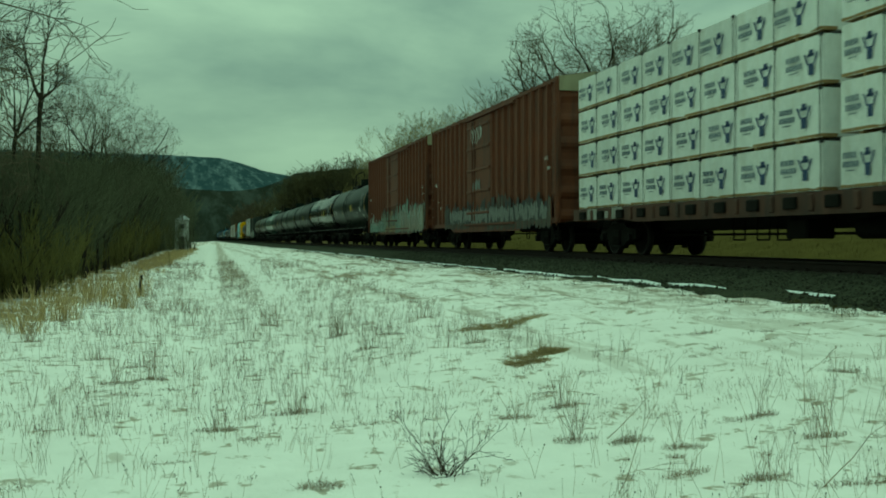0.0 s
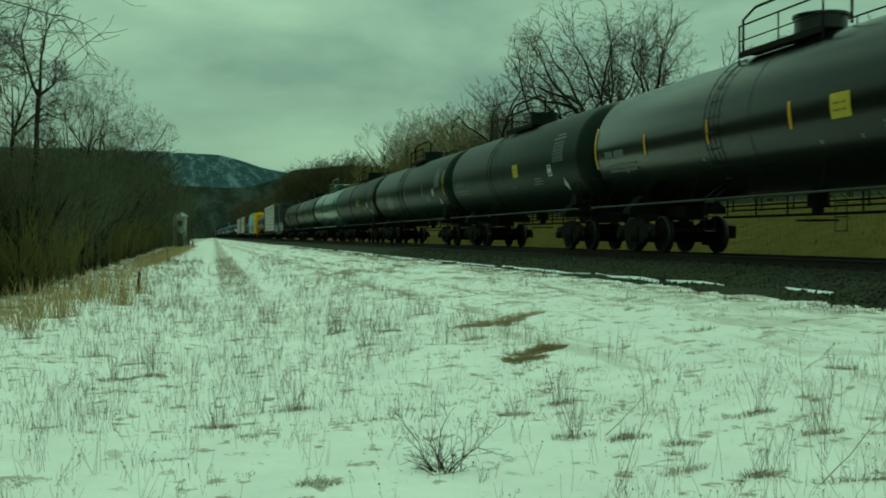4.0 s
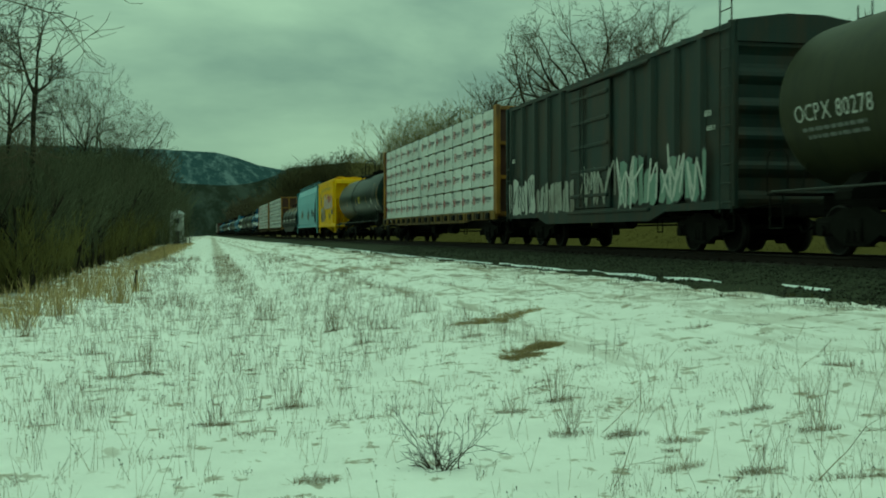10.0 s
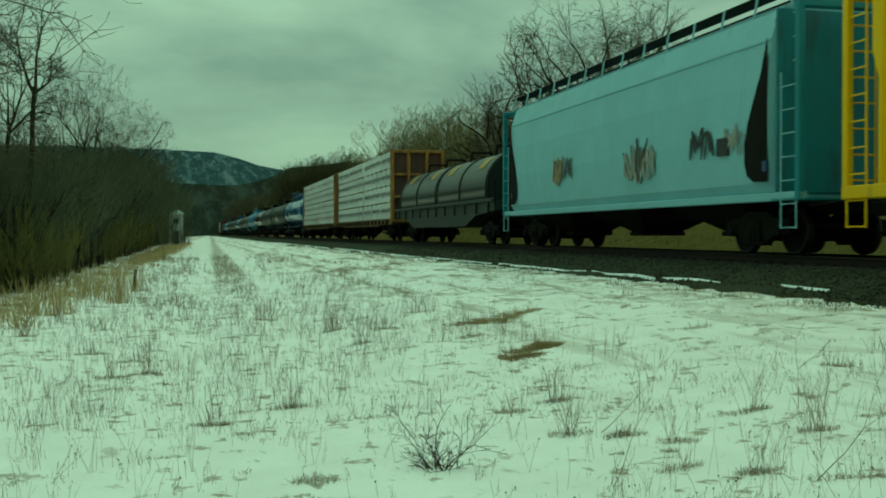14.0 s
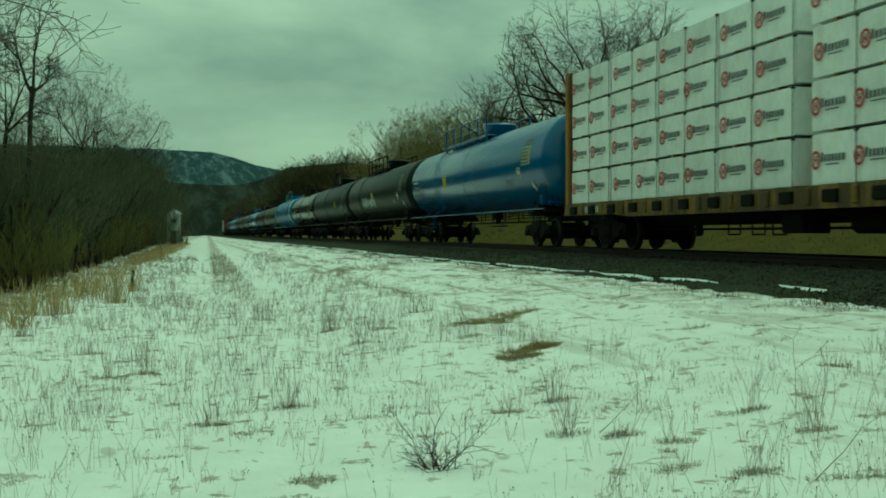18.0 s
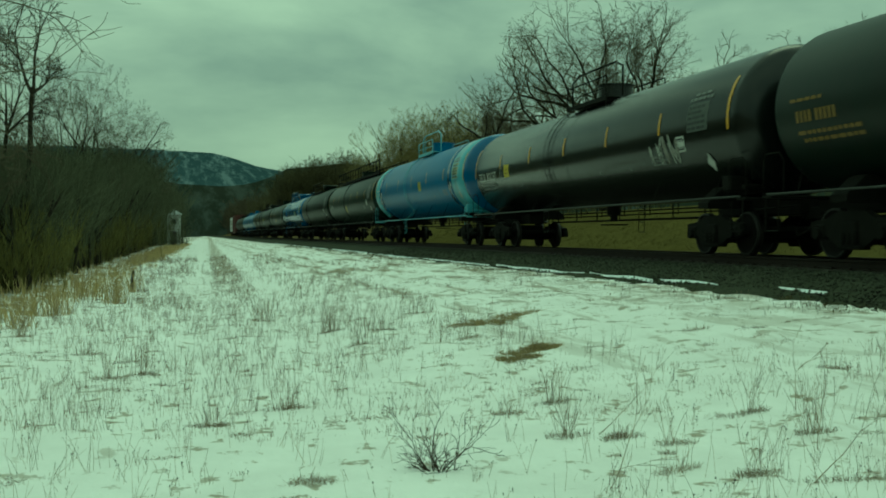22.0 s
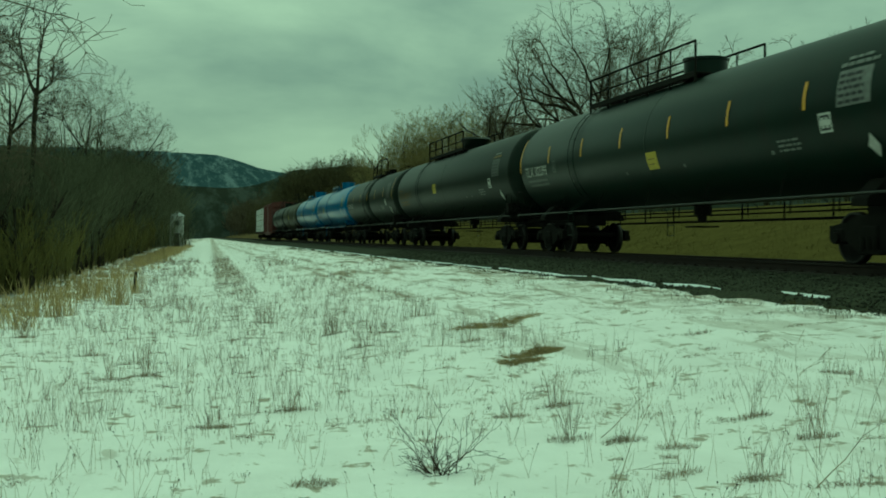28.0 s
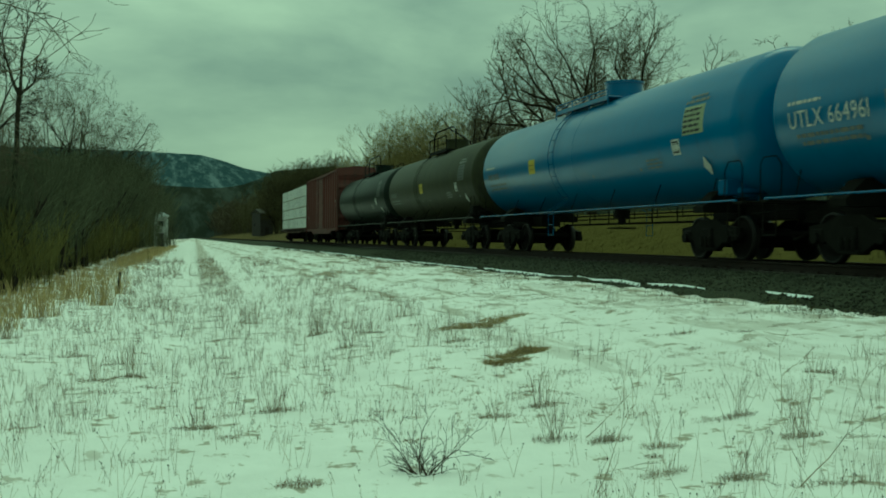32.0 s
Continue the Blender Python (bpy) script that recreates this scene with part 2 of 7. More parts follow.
GRIME = (0.045, 0.04, 0.035)
M = {
    "black": mat("black_tank_paint", (0.0028, 0.0085, 0.005), (0.005, 0.0125, 0.0077), rough=0.42, scale=0.9, fine=9, bump=0.03, grime=(0.008, 0.0105, 0.007), grime_at=0.6, coat=0.0, spec=0.17),
    "gloss": mat("glossy_black_tank_paint", (0.003, 0.0042, 0.0036), (0.005, 0.0065, 0.0055), rough=0.24, scale=0.9, fine=9, bump=0.02, coat=0.15, spec=0.32),
    "olive": mat("faded_olive_black_tank_paint", (0.03, 0.032, 0.015), (0.04, 0.041, 0.02), rough=0.5, scale=0.9, fine=9, bump=0.04, grime=(0.016, 0.017, 0.011), grime_at=0.62, coat=0.0, spec=0.15),
    "grey": mat("grey_green_tank_paint", (0.042, 0.09, 0.07), (0.055, 0.105, 0.083), rough=0.28, scale=0.8, fine=9, bump=0.02, grime=(0.04, 0.065, 0.052), grime_at=0.68, coat=0.3, spec=0.45),
    "green": mat("dark_green_tank_paint", (0.0034, 0.0122, 0.008), (0.006, 0.0165, 0.011), rough=0.38, scale=0.9, fine=9, bump=0.03, grime=(0.008, 0.011, 0.008), grime_at=0.64, coat=0.0, spec=0.17),
    "blue": mat("bright_blue_tank_paint", (0.009, 0.125, 0.29), (0.011, 0.105, 0.245), rough=0.4, scale=0.6, fine=7, bump=0.02, grime=(0.012, 0.07, 0.14), grime_at=0.72, coat=0.06, spec=0.3),
    "glossblue": mat("glossy_blue_tank_paint", (0.009, 0.125, 0.29), (0.011, 0.105, 0.245), rough=0.3, scale=0.6, fine=7, bump=0.02, grime=(0.012, 0.07, 0.14), grime_at=0.72, coat=0.2, spec=0.35),
    "deepblue": mat("deep_blue_tank_paint", (0.008, 0.092, 0.23), (0.010, 0.076, 0.19), rough=0.22, scale=0.6, fine=7, bump=0.02, grime=(0.012, 0.045, 0.09), grime_at=0.74, coat=0.18, spec=0.4),
    "sky": mat("pale_blue_tank_paint", (0.15, 0.42, 0.52), (0.12, 0.35, 0.44), rough=0.35, scale=0.8, fine=9, bump=0.03, grime=(0.09, 0.15, 0.17), grime_at=0.66, coat=0.2),
    "worn": mat("lit_rail_grey", (0.035, 0.037, 0.032), (0.018, 0.019, 0.017), rough=0.6, scale=3, fine=20, bump=0.05),
    "hood": mat("glossy_dark_hood_steel", (0.011, 0.0145, 0.011), (0.018, 0.022, 0.017), rough=0.4, scale=1.2, fine=12, bump=0.05, coat=0.12, spec=0.35, grime=(0.02, 0.02, 0.014), grime_at=0.62),
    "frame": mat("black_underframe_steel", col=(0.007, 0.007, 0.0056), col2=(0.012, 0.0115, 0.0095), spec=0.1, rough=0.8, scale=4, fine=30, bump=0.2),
    "wheel": mat("worn_wheel_steel", col=(0.006, 0.005, 0.0045), col2=(0.010, 0.0085, 0.0075), spec=0.12, rough=0.75, scale=6, fine=40, bump=0.1),
    "tread": mat("polished_rim_steel", (0.018, 0.016, 0.015), (0.01, 0.009, 0.008), rough=0.55, metal=0.4, scale=6, fine=40, bump=0.02),
    "red": mat("oxide_red_boxcar_paint", (0.125, 0.033, 0.0095), (0.088, 0.024, 0.008), rough=0.68, scale=1.2, fine=20, bump=0.12, grime=(0.042, 0.017, 0.010), grime_at=0.6),
    "maroon": mat("maroon_boxcar_paint", (0.10, 0.022, 0.018), (0.07, 0.018, 0.014), rough=0.65, scale=1.2, fine=20, bump=0.12, grime=(0.03, 0.018, 0.014), grime_at=0.62),
    "cream": mat("galvanised_cream_roof", (0.33, 0.31, 0.2), (0.24, 0.22, 0.14), rough=0.6, scale=2, fine=20, bump=0.1, grime=(0.12, 0.09, 0.05)),
    "dkgreen": mat("dark_green_boxcar_paint", (0.005, 0.0165, 0.0145), (0.009, 0.024, 0.021), rough=0.55, scale=1.2, fine=20, bump=0.12, grime=(0.034, 0.02, 0.009), grime_at=0.56),
    "yellow": mat("yellow_hopper_paint", (0.86, 0.54, 0.004), (0.78, 0.47, 0.004), rough=0.55, scale=1.0, fine=18, bump=0.1, grime=(0.35, 0.2, 0.02), grime_at=0.72),
    "yellowend": mat("weathered_yellow_flatcar_paint", (0.38, 0.19, 0.022), (0.26, 0.12, 0.02), rough=0.65, scale=1.6, fine=18, bump=0.1, grime=(0.06, 0.035, 0.016), grime_at=0.54),
    "sillyellow": mat("grimy_yellow_sill_paint", (0.36, 0.21, 0.018), (0.2, 0.11, 0.015), rough=0.7, scale=2.2, fine=18, bump=0.1, grime=(0.010, 0.008, 0.006), grime_at=0.44),
    "brownsill": mat("rusty_brown_flatcar_paint", (0.085, 0.035, 0.022), (0.06, 0.03, 0.02), rough=0.75, scale=1.6, fine=18, bump=0.15, grime=(0.03, 0.02, 0.016), grime_at=0.58),
    "hopperblue": mat("pale_blue_hopper_paint", (0.32, 0.56, 0.64), (0.28, 0.49, 0.56), rough=0.5, scale=0.9, fine=14, bump=0.04, grime=(0.22, 0.37, 0.42), grime_at=0.72),
    "teal": mat("teal_hopper_end_paint", (0.05, 0.22, 0.27), (0.04, 0.18, 0.22), rough=0.5, scale=1.2, fine=14, bump=0.05, grime=(0.04, 0.08, 0.1), grime_at=0.62),
    "wrap": mat("white_lumber_wrap", (0.84, 0.85, 0.84), (0.72, 0.74, 0.74), rough=0.36, scale=3.2, fine=13, bump=1.0, grime=(0.62, 0.61, 0.55), grime_at=0.64, rand=0.09),
    "timber": mat("raw_timber_dunnage", (0.32, 0.22, 0.1), (0.2, 0.13, 0.06), rough=0.8, scale=5, fine=40, bump=0.1),
    "strap": mat("black_steel_strap", (0.02, 0.02, 0.02), rough=0.5),
    "inkblue": mat("blue_print", (0.03, 0.06, 0.16), rough=0.5, bump=0),
    "inkred": mat("red_print", (0.42, 0.04, 0.05), rough=0.5, bump=0),
    "inkgrey": mat("grey_print", (0.10, 0.11, 0.12), rough=0.5, bump=0),
    "inkslate": mat("slate_print", (0.16, 0.2, 0.26), rough=0.5, bump=0),
    "gdull": mat("weathered_grey_spray_paint", (0.085, 0.076, 0.058), (0.05, 0.04, 0.03), rough=0.7, scale=3, fine=14, bump=0.02, grime=(0.04, 0.025, 0.02), grime_at=0.55),
    "white": mat("white_stencil_paint", (0.6, 0.6, 0.58), (0.42, 0.42, 0.4), rough=0.6, scale=8, bump=0.02),
    "dimwhite": mat("dulled_white_stencil_paint", (0.2, 0.21, 0.2), (0.1, 0.1, 0.1), rough=0.6, scale=12, bump=0.02),
    "panelgrey": mat("faded_grey_panel_paint", (0.085, 0.095, 0.085), (0.05, 0.056, 0.05), rough=0.6, scale=10, bump=0.02),
    "decal": mat("pale_yellow_decal", (0.32, 0.35, 0.22), (0.25, 0.28, 0.18), rough=0.5, scale=8, bump=0.02),
    "stripe": mat("yellow_reflective_tape", (0.62, 0.33, 0.02), (0.5, 0.25, 0.02), rough=0.35, scale=8, bump=0.02),
    "ochre": mat("ochre_stencil_paint", (0.2, 0.12, 0.02), (0.12, 0.075, 0.015), rough=0.6, scale=8, bump=0.02),
    "placard": mat("yellow_placard", (0.5, 0.4, 0.03), (0.4, 0.3, 0.03), rough=0.5, scale=6, bump=0.02),
    "gteal": mat("teal_spray_paint", (0.17, 0.27, 0.23), (0.26, 0.33, 0.28), rough=0.6, scale=3, fine=14, bump=0.02, grime=(0.1, 0.1, 0.09), grime_at=0.62),
    "gwhite": mat("pale_spray_paint", (0.42, 0.43, 0.4), (0.26, 0.26, 0.24), rough=0.6, scale=3, fine=14, bump=0.02, grime=(0.12, 0.09, 0.07), grime_at=0.58),
    "gpinkish": mat("dusty_pink_spray_paint", (0.3, 0.27, 0.22), (0.2, 0.2, 0.16), rough=0.65, scale=2, fine=12, bump=0.02, grime=(0.1, 0.07, 0.05), grime_at=0.58),
    "gpale": mat("pinkish_white_spray_paint", (0.62, 0.52, 0.46), (0.5, 0.4, 0.35), rough=0.6, scale=2, fine=14, bump=0.02),
    "gred": mat("red_spray_paint", (0.45, 0.05, 0.03), (0.36, 0.06, 0.03), rough=0.6, scale=3, bump=0.02),
    "gtan": mat("tan_spray_paint", (0.3, 0.22, 0.12), (0.22, 0.16, 0.09), rough=0.6, scale=3, bump=0.02),
    "gblack": mat("black_spray_paint", (0.02, 0.022, 0.025), rough=0.6, bump=0.02),
    "bark": mat("grey_brown_bark", (0.034, 0.029, 0.021), (0.02, 0.0175, 0.013), spec=0.1, rough=0.9, scale=3, fine=25, bump=0.4, stretch=(1, 1, 0.3)),
    "twig": mat("bare_twigs", (0.10, 0.085, 0.057), (0.067, 0.057, 0.04), spec=0.1, rough=0.9, scale=0.6, fine=8, bump=0.0),
    "darktwig": mat("dark_wood_twigs", (0.098, 0.103, 0.065), (0.066, 0.07, 0.044), spec=0.05, rough=0.9, scale=0.6, fine=8, bump=0.0),
    "olivebrush": mat("olive_brush_stems", (0.15, 0.138, 0.05), (0.095, 0.088, 0.034), spec=0.05, rough=0.9, scale=0.5, fine=6, bump=0.0, rand=0.25),
    "midtwig": mat("olive_brown_twigs", (0.10, 0.09, 0.046), (0.06, 0.055, 0.03), spec=0.05, rough=0.9, scale=0.6, fine=8, bump=0.0),
    "goldtwig": mat("tawny_twigs", (0.25, 0.208, 0.092), (0.18, 0.152, 0.068), spec=0.1, rough=0.9, scale=0.6, fine=8, bump=0.0),
    "brush": mat("brush_stems", (0.115, 0.12, 0.075), (0.078, 0.083, 0.052), spec=0.1, rough=0.9, scale=0.5, fine=6, bump=0.0, rand=0.25),
    "weed": mat("dry_weed_stems", (0.33, 0.26, 0.18), (0.16, 0.122, 0.088), rough=0.85, scale=1.5, fine=12, bump=0.0, island=True, rand=0.4),
    "straw": mat("dry_grass_blades", (0.55, 0.42, 0.2), (0.36, 0.27, 0.13), rough=0.85, scale=1.5, fine=12, bump=0.0, island=True, rand=0.3),
    "matgrass": mat("brown_flattened_grass", (0.37, 0.29, 0.16), (0.27, 0.21, 0.115), rough=0.9, scale=1.5, fine=12, bump=0.0, island=True, rand=0.3, spec=0.1),
    "bankgrass": mat("dull_dead_grass", (0.09, 0.077, 0.027), (0.074, 0.064, 0.022), rough=0.9, scale=0.7, fine=9, bump=0.0, island=True, rand=0.07, spec=0.0),
    "dryshrub": mat("dark_brown_bush_twigs", (0.06, 0.045, 0.034), (0.04, 0.03, 0.024), rough=0.9, scale=3, bump=0.0, spec=0.1),
    "head": mat("dark_seed_heads", (0.05, 0.038, 0.028), rough=0.9, bump=0.0),
    "stone": mat("ballast_stone", (0.068, 0.071, 0.05), (0.037, 0.039, 0.028), spec=0.15, rough=0.9, scale=5, fine=40, bump=0.3, island=True, rand=0.45),
    "ballast": mat("dirty_ballast", (0.052, 0.056, 0.036), (0.027, 0.03, 0.02), spec=0.1, rough=0.95, scale=7, fine=22, bump=1.0),
    "rail": mat("rusty_rail_steel", (0.03, 0.019, 0.014), (0.018, 0.012, 0.01), rough=0.7, metal=0.4, scale=6, fine=40, bump=0.1),
    "tie": mat("creosoted_timber", (0.04, 0.032, 0.026), (0.025, 0.02, 0.016), rough=0.9, scale=4, fine=30, bump=0.4, rand=0.3),
    "snow": mat("loose_snow", (0.84, 0.87, 0.9), (0.74, 0.78, 0.82), rough=0.75, scale=3, fine=25, bump=0.4, spec=0.25),
    "ground": ground_mat(),
    # haze of distance is put into the hill's blue-grey colours
    "hill": hill_mat("haze_tinted_hillside", (0.031, 0.055, 0.064), (0.046, 0.074, 0.083), (0.3, 0.37, 0.4), 0.32),
    "ridge": hill_mat("dark_winter_wood", (0.016, 0.021, 0.016), (0.028, 0.032, 0.024), (0.25, 0.3, 0.3), 0.1),
    "siding": mat("weathered_dark_siding", (0.05, 0.045, 0.04), (0.035, 0.03, 0.028), rough=0.8, scale=2, fine=15, bump=0.2),
    "limewash": mat("flaking_whitewash", (0.7, 0.71, 0.7), (0.5, 0.5, 0.48), rough=0.85, scale=2, fine=12, bump=0.1, grime=(0.12, 0.11, 0.09), grime_at=0.56),
    "glass": mat("dark_window_glass", (0.02, 0.025, 0.03), rough=0.08, bump=0),
    "ochrepanel": mat("ochre_hood_panel", (0.4, 0.26, 0.03), (0.3, 0.2, 0.03), rough=0.55, scale=3, bump=0.05),
}
# ---- mesh helpers ----
class Shape:
    """Gathers corners and faces of one mesh."""

    def __init__(self):
        self.v, self.f, self.s, self.k = [], [], [], []

    def add(self, verts, faces, smooth=False, slot=0):
        o = len(self.v)
        self.v += [tuple(p) for p in verts]
        for fc in faces:
            self.f.append(tuple(o + i for i in fc))
            self.s.append(smooth)
            self.k.append(slot)
        return self

    def box(self, x0, x1, y0, y1, z0, z1, c=0.0, slot=0):
        """A block; c: the chamfer of its edges."""
        c = min(c, abs(x1 - x0) * 0.45, abs(y1 - y0) * 0.45, abs(z1 - z0) * 0.45)
        if c <= 0:
            p = [(x, y, z) for x in (x0, x1) for y in (y0, y1) for z in (z0, z1)]
            return self.add(p, [(0, 1, 3, 2), (4, 6, 7, 5), (0, 4, 5, 1), (2, 3, 7, 6), (0, 2, 6, 4), (1, 5, 7, 3)], slot=slot)
        p, at = [], {}
        for i, x in enumerate((x0, x1)):
            for j, y in enumerate((y0, y1)):
                for k, z in enumerate((z0, z1)):
                    sx, sy, sz = (c if i == 0 else -c), (c if j == 0 else -c), (c if k == 0 else -c)
                    at[i, j, k] = len(p)
                    p += [(x, y + sy, z + sz), (x + sx, y, z + sz), (x + sx, y + sy, z)]
        fs = []
        for i in (0, 1):
            a = [at[i, 0, 0], at[i, 1, 0], at[i, 1, 1], at[i, 0, 1]]
            fs.append(a if i else a[::-1])
            a = [at[0, i, 0] + 1, at[0, i, 1] + 1, at[1, i, 1] + 1, at[1, i, 0] + 1]
            fs.append(a if i else a[::-1])
            a = [at[0, 0, i] + 2, at[1, 0, i] + 2, at[1, 1, i] + 2, at[0, 1, i] + 2]
            fs.append(a if i else a[::-1])
        for i in (0, 1):
            for j in (0, 1):
                a, b = at[i, j, 0], at[i, j, 1]
                fs.append((a, b, b + 1, a + 1) if i == j else (a + 1, b + 1, b, a))
                a, b = at[i, 0, j], at[i, 1, j]
                fs.append((a + 2, b + 2, b, a) if i == j else (a, b, b + 2, a + 2))
                a, b = at[0, i, j], at[1, i, j]
                fs.append((a + 1, b + 1, b + 2, a + 2) if i == j else (a + 2, b + 2, b + 1, a + 1))
        for key, a in at.items():
            fs.append((a, a + 1, a + 2) if sum(key) % 2 else (a, a + 2, a + 1))
        return self.add(p, fs, slot=slot)

    def rod(self, p0, p1, r, n=6, r1=None, caps=True, smooth=True, slot=0):
        p0, p1 = Vector(p0), Vector(p1)
        r1 = r if r1 is None else r1
        d = (p1 - p0).normalized()
        u = d.orthogonal().normalized()
        w = d.cross(u)
        vs = []
        for p, q in ((p0, r), (p1, r1)):
            vs += [p + (u * math.cos(2 * math.pi * i / n) + w * math.sin(2 * math.pi * i / n)) * q for i in range(n)]
        self.add(vs, [(i, (i + 1) % n, n + (i + 1) % n, n + i) for i in range(n)], smooth, slot)
        if caps:
            self.add(vs, [tuple(range(n))[::-1], tuple(range(n, 2 * n))], False, slot)
        return self

    def pipe(self, pts, r, n=6, slot=0):
        for a, b in zip(pts, pts[1:]):
            self.rod(a, b, r, n, slot=slot)
        return self

    def lathe(self, prof, x, z, n=40, slot=0, smooth=True):
        """prof: (y, radius) along the car's length, turned about the axis through x, z."""
        vs = [(x - r * math.cos(2 * math.pi * i / n), y, z + r * math.sin(2 * math.pi * i / n)) for y, r in prof for i in range(n)]
        fs = [(j * n + i, (j + 1) * n + i, (j + 1) * n + (i + 1) % n, j * n + (i + 1) % n) for j in range(len(prof) - 1) for i in range(n)]
        return self.add(vs, fs, smooth, slot)

    def prism(self, outline, y0, y1, slot=0, smooth=False, caps=True):
        """outline: (x, z) points, clockwise seen from the front, drawn out along y."""
        n = len(outline)
        vs = [(x, y0, z) for x, z in outline] + [(x, y1, z) for x, z in outline]
        self.add(vs, [(i, (i + 1) % n, n + (i + 1) % n, n + i) for i in range(n)], smooth, slot)
        if caps:
            self.add(vs, [tuple(range(n))[::-1], tuple(range(n, 2 * n))], False, slot)
        return self

    def plate(self, outline, x0, x1, slot=0):
        """outline: (y, z) points drawn out along x."""
        n = len(outline)
        vs = [(x0, y, z) for y, z in outline] + [(x1, y, z) for y, z in outline]
        return self.add(vs, [(i, (i + 1) % n, n + (i + 1) % n, n + i) for i in range(n)] + [tuple(range(n))[::-1], tuple(range(n, 2 * n))], False, slot)

    def mesh(self, name, mats):
        me = bpy.data.meshes.new(name)
        me.from_pydata(self.v, [], self.f)
        me.polygons.foreach_set("use_smooth", self.s)
        me.polygons.foreach_set("material_index", self.k)
        for m in mats if isinstance(mats, (list, tuple)) else [mats]:
            me.materials.append(M[m] if isinstance(m, str) else m)
        me.update()
        return me


def part(name, shape, material, parent, label="", at=None):
    """One mesh object under a thing or a part."""
    me = shape if isinstance(shape, bpy.types.Mesh) else shape.mesh(name, material)
    ob = new(name, me)
    ob.parent = parent
    if at is not None:
        ob.matrix_basis = at
    if label:
        tagged(ob, label)
    return ob


def thing(name, shape, material, m, label, category, group="", kind=""):
    me = shape if (shape is None or isinstance(shape, bpy.types.Mesh)) else shape.mesh(name, material)
    ob = new(name, me)
    ob.matrix_basis = m
    return tagged(ob, label, category, group, kind)


# ---- ground ----
def ramp_of(x, pts):
    return float(np.interp(x, [p[0] for p in pts], [p[1] for p in pts]))


LIE = [(-400, 40), (-60, 16), (-25, 5.0), (-12, 1.2), (-5, 0.1), (-3, 0.0), (1.5, 0.0), (4, 0.16), (8.3, 0.55), (15.5, 0.55), (17, 0.75), (21, 1.9), (27, 3.1), (40, 3.5), (400, 20)]


def lie(x, y):
    """Height of the ground."""
    z = ramp_of(x, LIE)
    z += 0.05 * noise.noise((x * 0.5, y * 0.5, 0.0)) * (1 if x < 7 else 0.3) + 0.03 * noise.noise((x * 1.8, y * 1.5, 3.0)) + 0.014 * noise.noise((x * 4.5, y * 4.0, 8.0))
    mid = 0.65 + 0.0145 * y
    rut = 0.05 * math.exp(-((x - mid + 0.85) / 0.28) ** 2) + 0.05 * math.exp(-((x - mid - 0.85) / 0.28) ** 2)
    # long low furrows beside the railway
    z += 0.02 * math.sin(x * 5.2 + 1.5 * noise.noise((x * 0.4, y * 0.12, 6.0))) * max(0.0, min(1.0, (x - 2.5) / 1.5, (8.3 - x) / 0.6))
    return z - rut * (1 if 10 < y < 200 else 0)


def build_ground():
    xs = np.concatenate([np.array([-400, -200, -110, -60, -35, -25, -18, -14, -10, -7]), np.arange(-5.5, 9.1, 0.22), np.arange(9.5, 30, 0.9), np.array([34, 40, 60, 110, 200, 400])])
    ys = np.concatenate([np.array([-300, -100, -40, -15, -5, 0, 2]), np.arange(3, 26, 0.24), np.arange(26, 60, 0.7), np.arange(61, 140, 3.0), np.array([145, 160, 180, 210, 250, 300, 360, 450, 600, 900, 1500, 3000, 4800])])
    sh = Shape()
    nx = len(xs)
    vs = [(x, y, lie(x, y)) for y in ys for x in xs]
    fs = [(j * nx + i, j * nx + i + 1, (j + 1) * nx + i + 1, (j + 1) * nx + i) for j in range(len(ys) - 1) for i in range(nx - 1)]
    sh.add(vs, fs, True)
    thing("ground", sh, "ground", pose(0, 0, 0), "snow-covered field with dry grass showing through", "ground", kind="structure")


